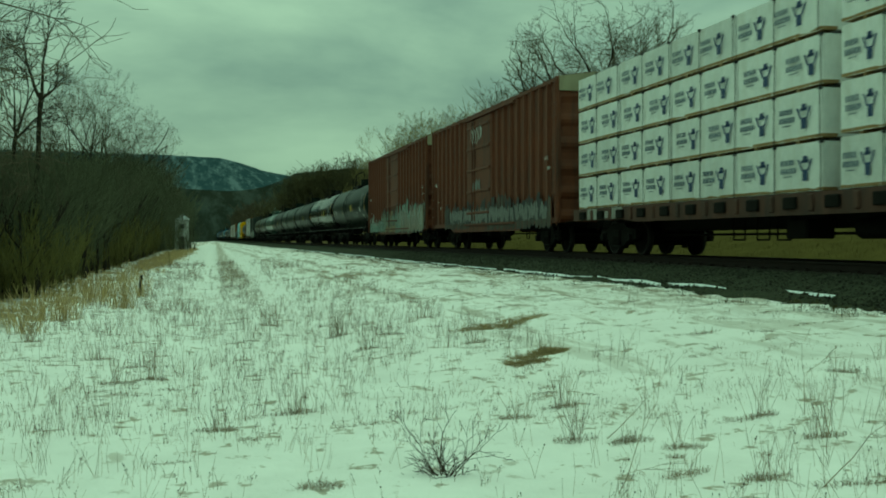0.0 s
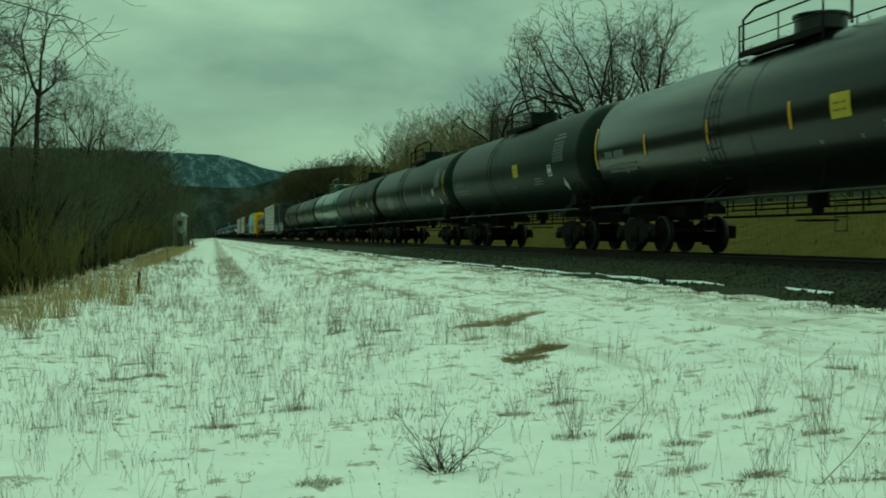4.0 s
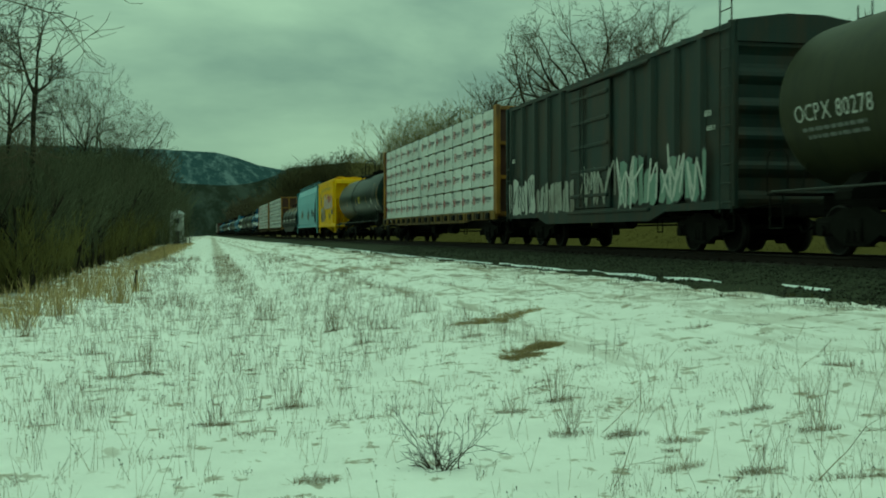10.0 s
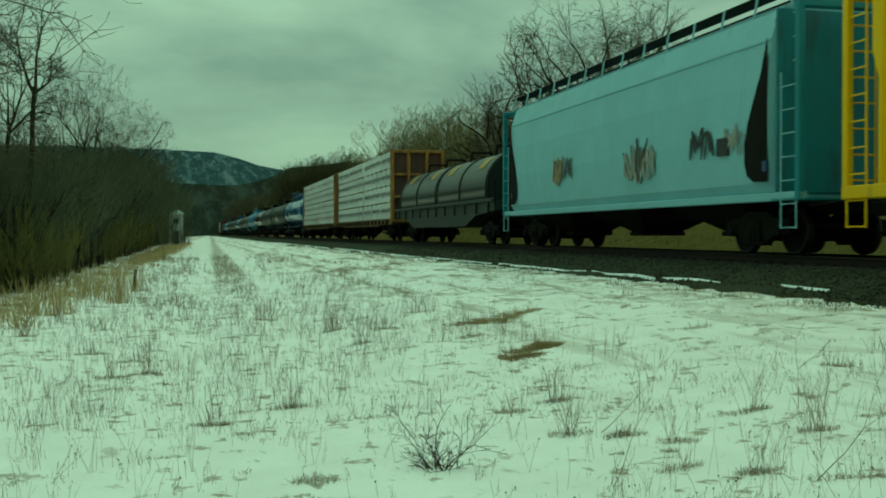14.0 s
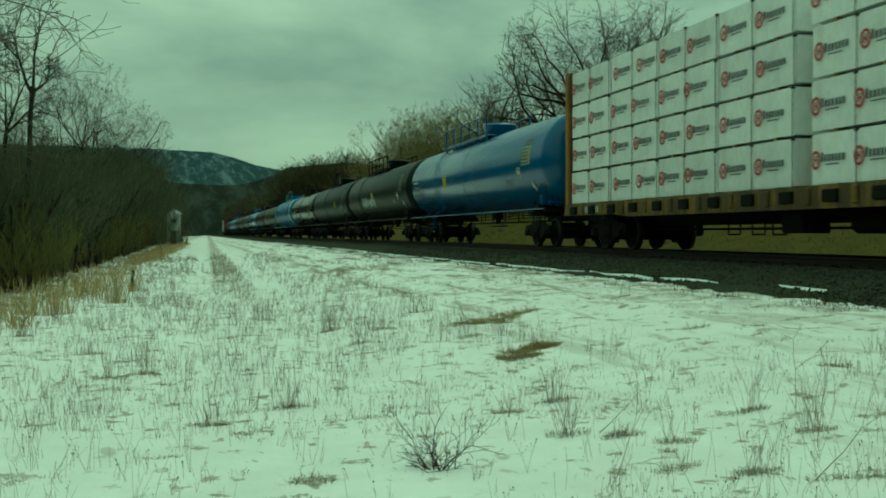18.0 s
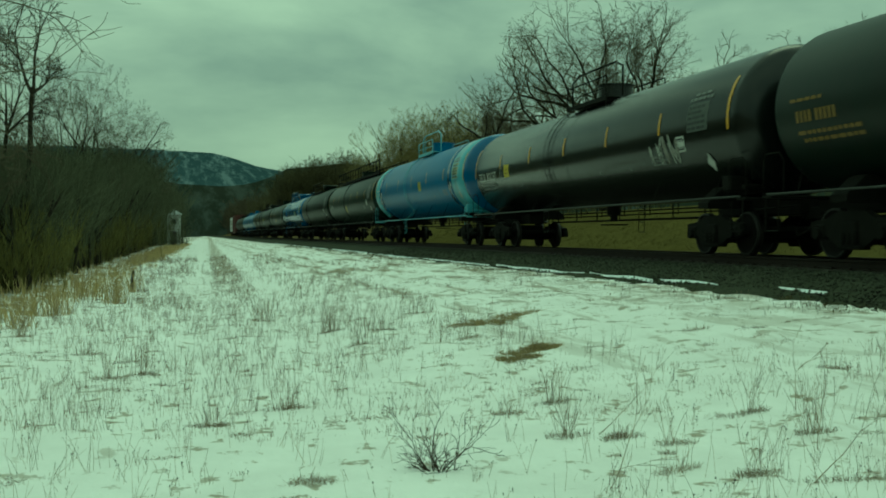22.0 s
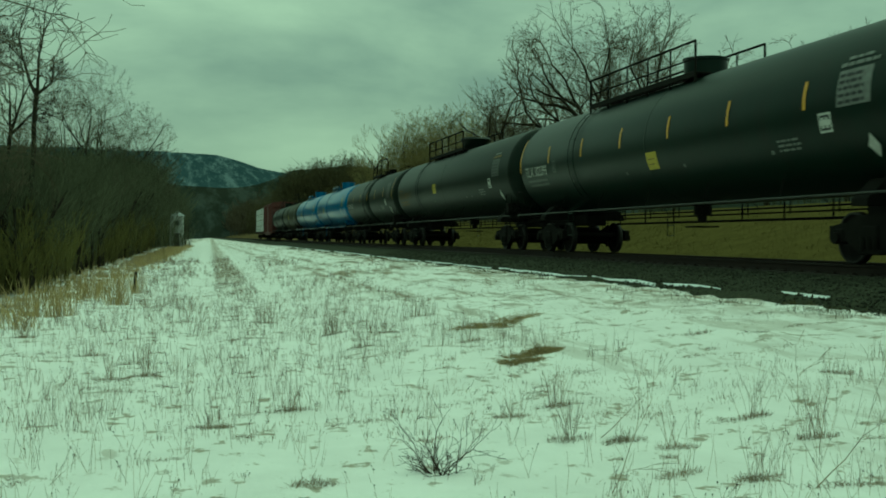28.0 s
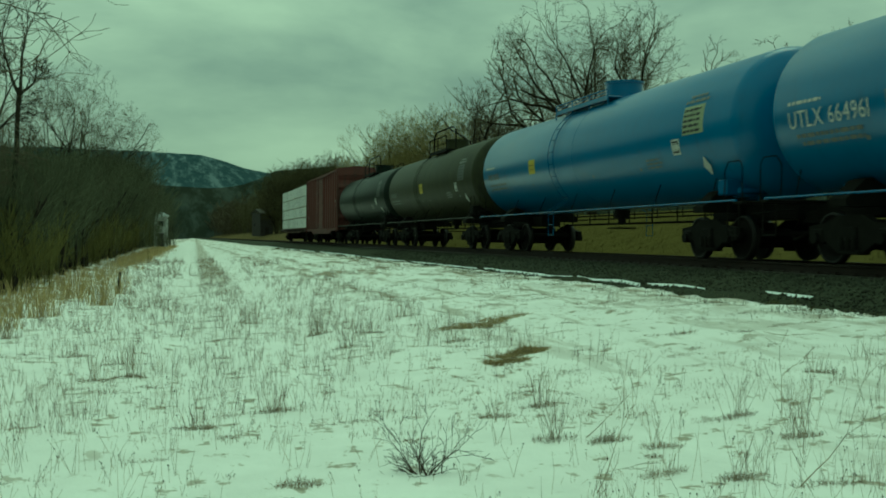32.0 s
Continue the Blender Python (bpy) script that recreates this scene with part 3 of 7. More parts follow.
def build_track():
    r = random.Random(4)
    base = RAIL - 0.19
    # ballast bed with sloping shoulders
    sh = Shape()
    prof = [(-3.75, 0.46), (-3.3, 0.62), (-2.6, base - 0.06), (-1.9, base - 0.01), (-1.3, base), (0, base - 0.02), (1.3, base), (1.9, base - 0.02), (2.6, base - 0.1), (3.3, 0.62), (3.75, 0.46)]
    ys = np.concatenate([np.array([-200, -60, -20, 0, 6]), np.arange(8, 50, 0.35), np.arange(51, 120, 2.0), np.array([125, 150, 200, 300, 500, 900, 2000])])
    cols = []
    for a, b in zip(prof, prof[1:]):
        for k in range(4):
            cols.append((a[0] + (b[0] - a[0]) * k / 4, a[1] + (b[1] - a[1]) * k / 4))
    cols.append(prof[-1])
    n = len(cols)
    vs = []
    for y in ys:
        for i, (x, z) in enumerate(cols):
            j = 0.025 * noise.noise((x * 4, y * 4, 1.0)) + 0.012 * noise.noise((x * 13, y * 13, 7.0))
            e = 0.16 * noise.noise((0.0, y * 0.3, 5.0)) + 0.07 * noise.noise((0.0, y * 1.7, 9.0)) if i < 5 else 0
            vs.append((x + e, y, z + (j if 0 < i < n - 1 else -0.05)))
    sh.add(vs, [(j * n + i, j * n + i + 1, (j + 1) * n + i + 1, (j + 1) * n + i) for j in range(len(ys) - 1) for i in range(n - 1)], True)
    thing("ballast_bed", sh, "ballast", pose(TRACK, 0, 0), "dark grey crushed-stone ballast bed under the railway track", "ballast", kind="structure")
    # loose stones on the near shoulder
    sh = Shape()
    octa = [(0, 1, 2), (0, 2, 3), (0, 3, 4), (0, 4, 1), (5, 2, 1), (5, 3, 2), (5, 4, 3), (5, 1, 4)]
    zx = [(c[0], c[1]) for c in cols]
    for _ in range(12000):
        y = 9 + 40 * r.random() ** 1.6
        x = r.uniform(-3.7, -1.0)
        z = float(np.interp(x, [c[0] for c in zx], [c[1] for c in zx]))
        q = r.uniform(0.012, 0.034)
        c = Vector((x, y, z + q * 0.3))
        e = Euler((r.random() * 6, r.random() * 6, r.random() * 6)).to_matrix()
        pts = [Vector(p) * q * r.uniform(0.7, 1.3) for p in ((0, 0, 1), (1, 0, 0), (0, 1, 0), (-1, 0, 0), (0, -1, 0), (0, 0, -1))]
        sh.add([c + e @ p for p in pts], octa)
    thing("ballast_stones", sh, "stone", pose(TRACK, 0, 0), "loose angular grey ballast stones on the shoulder", "ballast", kind="stuff")
    # streaks of snow lying along the foot of the shoulder
    sh = Shape()
    for y0, ln, x, wd in ((13.0, 1.3, -3.2, 0.10), (15.9, 2.2, -3.3, 0.10), (18.3, 3.4, -3.35, 0.12), (21.9, 6.8, -3.4, 0.15), (29.2, 9, -3.45, 0.2), (38.5, 11.5, -3.5, 0.25), (51, 13, -3.45, 0.3), (66, 18, -3.5, 0.3), (86, 22, -3.5, 0.35)):
        k = int(ln * 5) + 4
        vs = []
        for i in range(k):
            u = i / (k - 1)
            w = 0.22 * wd * math.sin(math.pi * min(0.97, max(0.03, u))) ** 0.5 * (0.7 + 0.5 * r.random())
            yy = y0 + ln * u
            xx = x + 0.06 * noise.noise((yy * 0.8, 2.0, 1.0))
            zz = float(np.interp(xx, [c[0] for c in zx], [c[1] for c in zx]))
            vs += [(xx - w, yy, zz - 0.03), (xx, yy, zz + 0.035), (xx + w, yy, zz + 0.0)]
        sh.add(vs, [f for i in range(k - 1) for f in ((i * 3, i * 3 + 1, i * 3 + 4, i * 3 + 3), (i * 3 + 1, i * 3 + 2, i * 3 + 5, i * 3 + 4))], True)
    thing("snow_streaks", sh, "snow", pose(TRACK, 0, 0), "thin streaks of snow lying on the ballast shoulder", "snow", kind="stuff")
    track = thing("railway_track", None, None, pose(TRACK, 0, RAIL), "single railway track, rusty rails on dark timber ties", "track", kind="structure")
    rail = [(-0.036, 0), (0.036, 0), (0.036, -0.035), (0.012, -0.05), (0.01, -0.145), (0.07, -0.165), (0.07, -0.18), (-0.07, -0.18), (-0.07, -0.165), (-0.01, -0.145), (-0.012, -0.05), (-0.036, -0.035)]
    for x in (-0.755, 0.755):
        part("rail", Shape().prism([(x + a, z) for a, z in rail][::-1], -200, 2000), "rail", track)
    tie = Shape().box(-1.3, 1.3, -0.115, 0.115, -0.34, -0.165, 0.015).mesh("tie", "tie")
    spike = Shape().box(-0.16, 0.16, -0.1, 0.1, -0.168, -0.15, 0.006)
    spike.box(-0.11, -0.075, -0.05, -0.02, -0.16, -0.125, 0.004).box(0.075, 0.11, 0.02, 0.05, -0.16, -0.125, 0.004)
    plate = spike.mesh("tie_plate", "rail")
    for i in range(110):
        part("tie", tie, None, track, at=pose(r.uniform(-0.03, 0.03), 8 + i * 0.53 + r.uniform(-0.02, 0.02), 0, 0, 0, r.uniform(-1, 1)))
        if i < 45:
            for x in (-0.755, 0.755):
                part("tie_plate", plate, None, track, at=pose(x, 8 + i * 0.53, 0))


build_ground()
build_track()
# ---- rolling stock ----
# A car's space: y along the car, front towards -y; x = 0 on the centre line, -x faces the field; z = 0 on the rail.
WHEEL_R = 0.457
FRONT_SETS, REAR_SETS, CARS = [], [], []


def truck_meshes():
    d = {}
    sh = Shape()
    sh.box(-1.12, 1.12, -0.2, 0.2, 0.42, 0.66, 0.03)
    sh.box(-0.36, 0.36, -0.34, 0.34, 0.62, 0.78, 0.03)
    sh.box(-0.9, 0.9, -0.62, -0.55, 0.34, 0.42, 0.01).box(-0.9, 0.9, 0.55, 0.62, 0.34, 0.42, 0.01)
    for e in (-1, 1):
        sh.box(-0.78, 0.78, min(e * 0.3, e * 0.42), max(e * 0.3, e * 0.42), 0.26, 0.56, 0.02)
        sh.rod((-0.6, e * 0.2, 0.72), (-0.6, e * 1.25, 0.5), 0.04, 6).rod((0.6, e * 0.2, 0.72), (0.6, e * 1.25, 0.5), 0.04, 6)
        sh.box(-0.62, 0.62, min(e * 0.95, e * 1.25), max(e * 0.95, e * 1.25), 0.5, 0.6, 0.02)
    d["truck"] = sh.mesh("truck", "frame")
    sh = Shape()
    arch = [(-1.16, 0.42), (-1.16, 0.66), (-0.62, 0.72), (-0.35, 0.84), (0.35, 0.84), (0.62, 0.72), (1.16, 0.66), (1.16, 0.42), (0.72, 0.42), (0.5, 0.3), (0.3, 0.2), (-0.3, 0.2), (-0.5, 0.3), (-0.72, 0.42)]
    sh.plate(arch, -0.07, 0.07)
    sh.box(-0.12, 0.12, -0.3, 0.3, 0.18, 0.26, 0.02)
    for y in (-0.89, 0.89):
        sh.rod((-0.17, y, 0.457), (0.1, y, 0.457), 0.105, 10)
        sh.box(-0.1, 0.1, y - 0.16, y + 0.16, 0.36, 0.62, 0.03)
    for y in (-0.16, 0, 0.16):
        sh.rod((-0.1, y, 0.26), (-0.1, y, 0.48), 0.055, 8)
    d["side_frame"] = sh.mesh("side_frame", "frame")
    sh = Shape()
    sh.rod((-0.98, 0, 0), (0.98, 0, 0), 0.08, 10)
    for s in (-1, 1):
        prof = [(0.60, 0.1), (0.64, 0.16), (0.672, 0.30), (0.665, 0.40), (0.655, 0.415), (0.655, WHEEL_R + 0.0), (0.795, WHEEL_R - 0.012), (0.795, 0.405), (0.775, 0.395), (0.765, 0.3), (0.79, 0.16), (0.80, 0.1)]
        n = 28
        vs = [(s * x, q * math.cos(2 * math.pi * i / n), q * math.sin(2 * math.pi * i / n)) for x, q in prof for i in range(n)]
        o = len(sh.v)
        sh.add(vs, [(j * n + i, j * n + (i + 1) % n, (j + 1) * n + (i + 1) % n, (j + 1) * n + i) for j in range(len(prof) - 1) for i in range(n)], True)
        for j in range(4, 7):
            for i in range(n):
                sh.k[len(sh.k) - (len(prof) - 1) * n + j * n + i] = 1
    d["wheelset"] = sh.mesh("wheelset", ["wheel", "tread"])
    sh = Shape()
    sh.box(-0.14, 0.14, -0.75, 0.1, 0.72, 0.98, 0.03)
    sh.box(-0.13, 0.02, -0.98, -0.7, 0.70, 1.0, 0.05).box(0.02, 0.15, -0.86, -0.7, 0.74, 0.96, 0.04)
    sh.pipe([(0.25, -0.1, 0.7), (0.28, -0.45, 0.5), (0.24, -0.8, 0.42), (0.2, -0.95, 0.55)], 0.025, 6)
    sh.pipe([(-0.4, -0.05, 1.0), (-0.9, -0.12, 0.95), (-1.35, -0.1, 0.9)], 0.02, 5)
    d["coupler"] = sh.mesh("coupler", "frame")
    return d


TM = truck_meshes()


def running_gear(car, half, inset=2.1):
    """Trucks and couplers under a car whose body ends at -half and half."""
    for end, y in ((-1, -half + inset), (1, half - inset)):
        tr = part("truck", TM["truck"], None, car, at=pose(0, y, 0))
        for s in (-1, 1):
            part("side_frame", TM["side_frame"], None, tr, at=pose(s * 1.0, 0, 0, 0, 0, 0 if s < 0 else 180))
        for k, yy in enumerate((-0.89, 0.89)):
            ws = part("wheelset", TM["wheelset"], None, tr, at=pose(0, yy, WHEEL_R))
            (FRONT_SETS if k == 0 else REAR_SETS).append(ws)
        part("coupler", TM["coupler"], None, car, at=pose(0, end * half, 0, 0, 0, 0 if end < 0 else 180))


def start_car(name, s0, s1, label, category, back=0.0, more=0.0):
    """A car between two gaps of the train; its rows are keyed at the end of the file."""
    y = (s0 + s1) / 2 + 0.6 + back
    car = thing(name, None, None, pose(TRACK, y, RAIL), label, category, group="cars of the freight train")
    CARS.append((car, y))
    return car, (s1 - s0 - 1.2) / 2 + more


def strokes(r, width, height):
    """Illegible sprayed scrawl in a strip: each piece the curved middle line of a stroke."""
    lines = []
    u = 0.0
    while u < width - height * 0.3:
        cw = height * r.uniform(0.4, 0.7)
        pts = [(u + cw * r.uniform(0, 1), height * r.uniform(0.0, 0.25))]
        for k in range(r.randint(4, 7)):
            pts.append((u + cw * r.uniform(-0.05, 1.1), height * (r.uniform(0.6, 1.0) if k % 2 == 0 else r.uniform(0.0, 0.45))))
        fine = []
        ext = [pts[0]] + pts + [pts[-1]]
        for i in range(1, len(ext) - 2):
            p0, p1, p2, p3 = ext[i - 1:i + 3]
            for k in range(5):
                t = k / 5
                fine.append(tuple(0.5 * (2 * b + (c - a) * t + (2 * a - 5 * b + 4 * c - d) * t * t + (3 * b - a - 3 * c + d) * t ** 3) for a, b, c, d in zip(p0, p1, p2, p3)))
        fine.append(pts[-1])
        lines.append(fine)
        u += cw * r.uniform(0.9, 1.12)
    return lines


def spray(car, lines, thick, place, m):
    """Lays each stroke on the car's side as a ribbon; place(u, w, lift) gives the point."""
    for j, fine in enumerate(lines):
        vs = []
        for i, p in enumerate(fine):
            a, b = fine[max(0, i - 1)], fine[min(len(fine) - 1, i + 1)]
            q = math.hypot(b[0] - a[0], b[1] - a[1]) or 1
            end = 0.6 if i in (0, len(fine) - 1) else 1.0
            nx, ny = -(b[1] - a[1]) / q * thick / 2 * end, (b[0] - a[0]) / q * thick / 2 * end
            lift = 0.00006 * i + 0.0008 * (j % 2)
            vs += [place(p[0] + nx, p[1] + ny, lift), place(p[0] - nx, p[1] - ny, lift)]
        part("sprayed_letter", Shape().add(vs, [(2 * i, 2 * i + 1, 2 * i + 3, 2 * i + 2) for i in range(len(fine) - 1)]), m, car)


def shards(r, width, height):
    """Upright ragged slabs of sprayed colour side by side, as outlines of (u, w) points."""
    out = []
    u = 0.0
    while u < width - height * 0.15:
        w, h = height * r.uniform(0.14, 0.36), height * r.uniform(0.5, 1.0)
        low, tip, cut = height * r.uniform(0, 0.12), height * r.uniform(-0.1, 0.1), r.uniform(0.35, 0.7)
        out.append([(u, low), (u + w * r.uniform(0.3, 0.7), low - height * r.uniform(0, 0.06)), (u + w, low + height * r.uniform(0, 0.12)), (u + w * r.uniform(0.75, 1.1) + tip * cut, h * cut),
                    (u + w + tip, h * r.uniform(0.85, 1.0)), (u + w * 0.5 + tip, h * r.uniform(0.88, 1.06)), (u + tip, h * r.uniform(0.8, 1.0)), (u + w * r.uniform(-0.1, 0.25) + tip * cut, h * cut)])
        u += w * r.uniform(0.85, 1.35)
    return out


def flat_spray(car, m, r, y0, y1, z0, z1, x, thick, lift):
    """Sprayed colour on an upright side at x: thin scrawl, or broad slabs with a dark edge."""
    if thick <= 0.15:
        spray(car, strokes(r, y1 - y0, z1 - z0), thick, lambda u, w, e: (x - lift - e, y1 - u, z0 + w), m)
        return
    for j, poly in enumerate(shards(r, y1 - y0, z1 - z0)):
        cu, cw = sum(p[0] for p in poly) / 8, sum(p[1] for p in poly) / 8
        for k, (grow_by, mm) in enumerate(((1.1, "gred" if m == "gpale" else "gblack"), (1.0, m))):
            e = x - lift - 0.0007 * (j % 3) - 0.0022 * k
            part("sprayed_patch", Shape().add([(e, y1 - cu - (p - cu) * grow_by, max(z0, z0 + cw + (q - cw) * grow_by)) for p, q in poly], [tuple(range(8))]), mm, car)


def blotch(r, y, z, w, h, x, n=26):
    """An uneven patch of paint on an upright side."""
    pts = []
    for i in range(n):
        a = 2 * math.pi * i / n
        q = r.uniform(0.55, 1.15)
        pts.append((x, y + w / 2 * q * math.cos(a), z + h / 2 * q * math.sin(a)))
    return Shape().add(pts, [tuple(range(n))])


def glyph_bars(r, n, size, gap=0.35):
    """Plain upright bars in place of stencilled characters: (u0, u1, w0, w1)."""
    u, out = 0.0, []
    for i in range(n):
        if i == 4:
            u += size * 0.45
        w = size * 0.5
        out.append((u, u + w * 0.8, 0, size))
        u += w + size * gap * 0.5
    return out, u


GLYPHS = {}


def glyph(ch):
    """Corners and faces of one character of the built-in font, one unit high, and its width."""
    if ch not in GLYPHS:
        cu = bpy.data.curves.new("lettering", "FONT")
        cu.body, cu.resolution_u = ch, 3
        ob = new("lettering", cu)
        me = bpy.data.meshes.new_from_object(ob.evaluated_get(bpy.context.evaluated_depsgraph_get()))
        v = [(p.co.x, p.co.y) for p in me.vertices]
        x0, x1, top = min(p[0] for p in v), max(p[0] for p in v), max(p[1] for p in v)
        GLYPHS[ch] = [((x - x0) / top, y / top) for x, y in v], [tuple(f.vertices) for f in me.polygons], (x1 - x0) / top
        bpy.data.objects.remove(ob)
        bpy.data.curves.remove(cu)
        bpy.data.meshes.remove(me)
    return GLYPHS[ch]


class Skin:
    """Lays flat marks on a tank's round side. u: metres from the rear end forwards; a: metres of arc above the level of the axis."""

    def __init__(self, rear, radius, zc):
        self.rear, self.R, self.zc = rear, radius, zc

    def at(self, u, a, lift=0.008):
        q = a / self.R
        return (-(self.R + lift) * math.cos(q), self.rear - u, self.zc + (self.R + lift) * math.sin(q))

    def patch(self, sh, u0, u1, a0, a1, lift=0.008, slot=0):
        k = max(1, int((a1 - a0) / 0.15))
        vs = []
        for i in range(k + 1):
            a = a0 + (a1 - a0) * i / k
            vs += [self.at(u0, a, lift), self.at(u1, a, lift)]
        return sh.add(vs, [(2 * i, 2 * i + 1, 2 * i + 3, 2 * i + 2) for i in range(k)], True, slot)

    def quads(self, sh, quads, u, a, lift=0.008):
        for q in quads:
            sh.add([self.at(u + p, a + w, lift) for p, w in q], [(0, 1, 2, 3)])
        return sh


def tank_car(s0, s1, paint, label, seed, R=1.5, zc=2.72, marks="white", stripes=0, placard=0.58, panel=True, rail_kind="short", dome="drum", mid_band=False, two_tone=None, tags=None, spray_at=0.3, trim=None, seams=1, words="", stripe_at=-0.4, ladder_at=1.5, placard_at=-0.36):
    car, half = start_car("tank_car", s0, s1, label, "tank car", 0.7, 0.3)
    r = random.Random(seed)
    trim = trim or "frame"
    hd = 0.5
    prof = [(-half + hd * (1 - math.cos(a)), max(0.02, R * math.sin(a))) for a in [math.pi / 2 * i / 9 for i in range(10)]]
    prof = prof + [(-y, q) for y, q in prof[::-1]]
    part("tank", Shape().lathe(prof, 0, zc, 56), paint, car)
    L = 2 * half
    skin = Skin(half, R, zc)

    def ring(y, w, t, m, name="band", label=""):
        part(name, Shape().lathe([(y - w / 2, R), (y - w / 2, R + t), (y + w / 2, R + t), (y + w / 2, R)], 0, zc, 56), m, car, label)

    for i in range(seams):
        ring(-half + hd + (L - 2 * hd) * (i + 0.5) / seams, 0.05, 0.003, paint, "weld_seam")
    if mid_band:
        wide = 0.5 if mid_band is True else mid_band
        ring(0.9, wide, 0.004, "black", "band", "dark band round the middle of the tank")
    if two_tone:
        cap = [(half - hd * (1 - math.cos(t)), max(0.02, (R + 0.006) * math.sin(t))) for t in [math.pi / 2 * i / 9 for i in range(10)]]
        part("painted_end", Shape().lathe([(half - 1.7, R), (half - 1.7, R + 0.006)] + [(y + 0.006, q) for y, q in cap[::-1]], 0, zc, 56), "sky", car, "pale blue painted end of the tank")
        part("painted_end", Shape().lathe([(-y - 0.006, q) for y, q in cap] + [(-half + 0.62, R + 0.006), (-half + 0.62, R)], 0, zc, 56), "deepblue", car, "deep blue painted end of the tank")
        ring(-half + 1.6, 1.96, 0.006, "sky", "painted_band", "pale blue painted band")
        ring(-half + 2.95, 0.7, 0.007, "deepblue", "painted_band", "deep blue painted band")
        ring(half - 2.1, 0.8, 0.007, "deepblue", "painted_band", "deep blue painted band")
    # stub sills, saddles and bolsters
    for e in (-1, 1):
        y = e * half
        part("stub_sill", Shape().box(-0.32, 0.32, min(y, y - e * 3.3), max(y, y - e * 3.3), 0.82, 1.16, 0.03), "frame", car)
        sd = Shape()
        yc = e * (half - 2.1)
        a = [(-1.3, 0.98), (-1.3, 1.1), (-0.95, 1.42)] + [(-(R + 0.01) * math.cos(t), zc - (R + 0.01) * math.sin(t)) for t in [0.62 + 0.19 * k for k in range(10)]]
        a = a[:3] + [p for p in a[3:] if abs(p[0]) < 0.93] + [(0.95, 1.42), (1.3, 1.1), (1.3, 0.98)]
        sd.prism(a[::-1], yc - 0.22, yc + 0.22)
        part("saddle", sd, "frame", car)
        # end platform, grab irons and corner handrails
        part("end_platform", Shape().box(-1.5, 1.5, min(y, y - e * 0.35), max(y, y - e * 0.35), 1.1, 1.15, 0.012), trim if trim == "sky" else "frame", car)
        for s in (-1, 1):
            x = s * 1.48
            g = Shape().pipe([(x, y - e * 0.02, 1.15), (x, y - e * 0.02, 1.8), (x, y - e * 0.12, 1.92), (x, y - e * 0.55, 1.92), (x * 0.99, y - e * 0.7, 1.75), (x, y - e * 0.7, 1.15)], 0.012, 6)
            part("handrail", g, trim if trim == "sky" else "frame", car)
            st = Shape().pipe([(x, y - e * 0.12, 1.1), (x, y - e * 0.12, 0.5), (x, y - e * 0.55, 0.5), (x, y - e * 0.55, 1.1)], 0.018, 5)
            part("step", st, "frame", car)
    # side handrail and running strip along the bottom of the tank
    for s in (-1, 1):
        x = s * 1.5
        # field-side rail gets a paler grey, light on it put into the colour
        part("side_rail", Shape().rod((x, -half + 0.2, 1.17), (x, half - 0.2, 1.17), 0.024, 6), ("worn" if trim == "frame" else trim) if s < 0 else "frame", car)
        k = 7
        for i in range(k):
            y = -half + 1.2 + (L - 2.4) * i / (k - 1)
            part("rail_bracket", Shape().rod((x, y, 1.17), (s * 1.15, y + 0.4, zc - 1.06), 0.012, 5), "frame", car)
    # piping and hangers under the belly
    pp = Shape().rod((0.55, -half + 3.6, 0.86), (0.55, half - 3.6, 0.86), 0.03, 6).rod((0.75, -half + 3.6, 1.02), (0.75, half - 3.6, 1.02), 0.02, 6)
    part("brake_pipe", pp, "frame", car)
    for i in range(8):
        y = -half + 3.8 + (L - 7.6) * i / 7
        part("hanger", Shape().rod((0.55, y, 0.84), (0.55, y, 1.35), 0.022, 5).rod((0.75, y + 0.1, 0.98), (0.75, y + 0.1, 1.35), 0.018, 5), "frame", car)
    bo = Shape().rod((0, 0, zc - R - 0.22), (0, 0, zc - R + 0.05), 0.2, 12).rod((0, 0, zc - R - 0.4), (0, 0, zc - R - 0.2), 0.11, 10)
    bo.pipe([(-0.3, -0.25, zc - R - 0.5), (-0.3, 0.25, zc - R - 0.5), (0.3, 0.25, zc - R - 0.5), (0.3, -0.25, zc - R - 0.5), (-0.3, -0.25, zc - R - 0.5)], 0.02, 5)
    part("bottom_outlet", bo, "frame", car)
    bc = Shape().rod((-0.75, -half + 0.9, 1.45), (-0.75, -half + 1.45, 1.45), 0.2, 14).rod((-1.15, -half + 0.7, 1.38), (-0.2, -half + 0.7, 1.38), 0.06, 8)
    bc.box(-1.3, -0.95, -half + 0.95, -half + 1.3, 1.3, 1.62, 0.03)
    part("brake_cylinder", bc, trim, car)
    # top fittings
    zt = zc + R
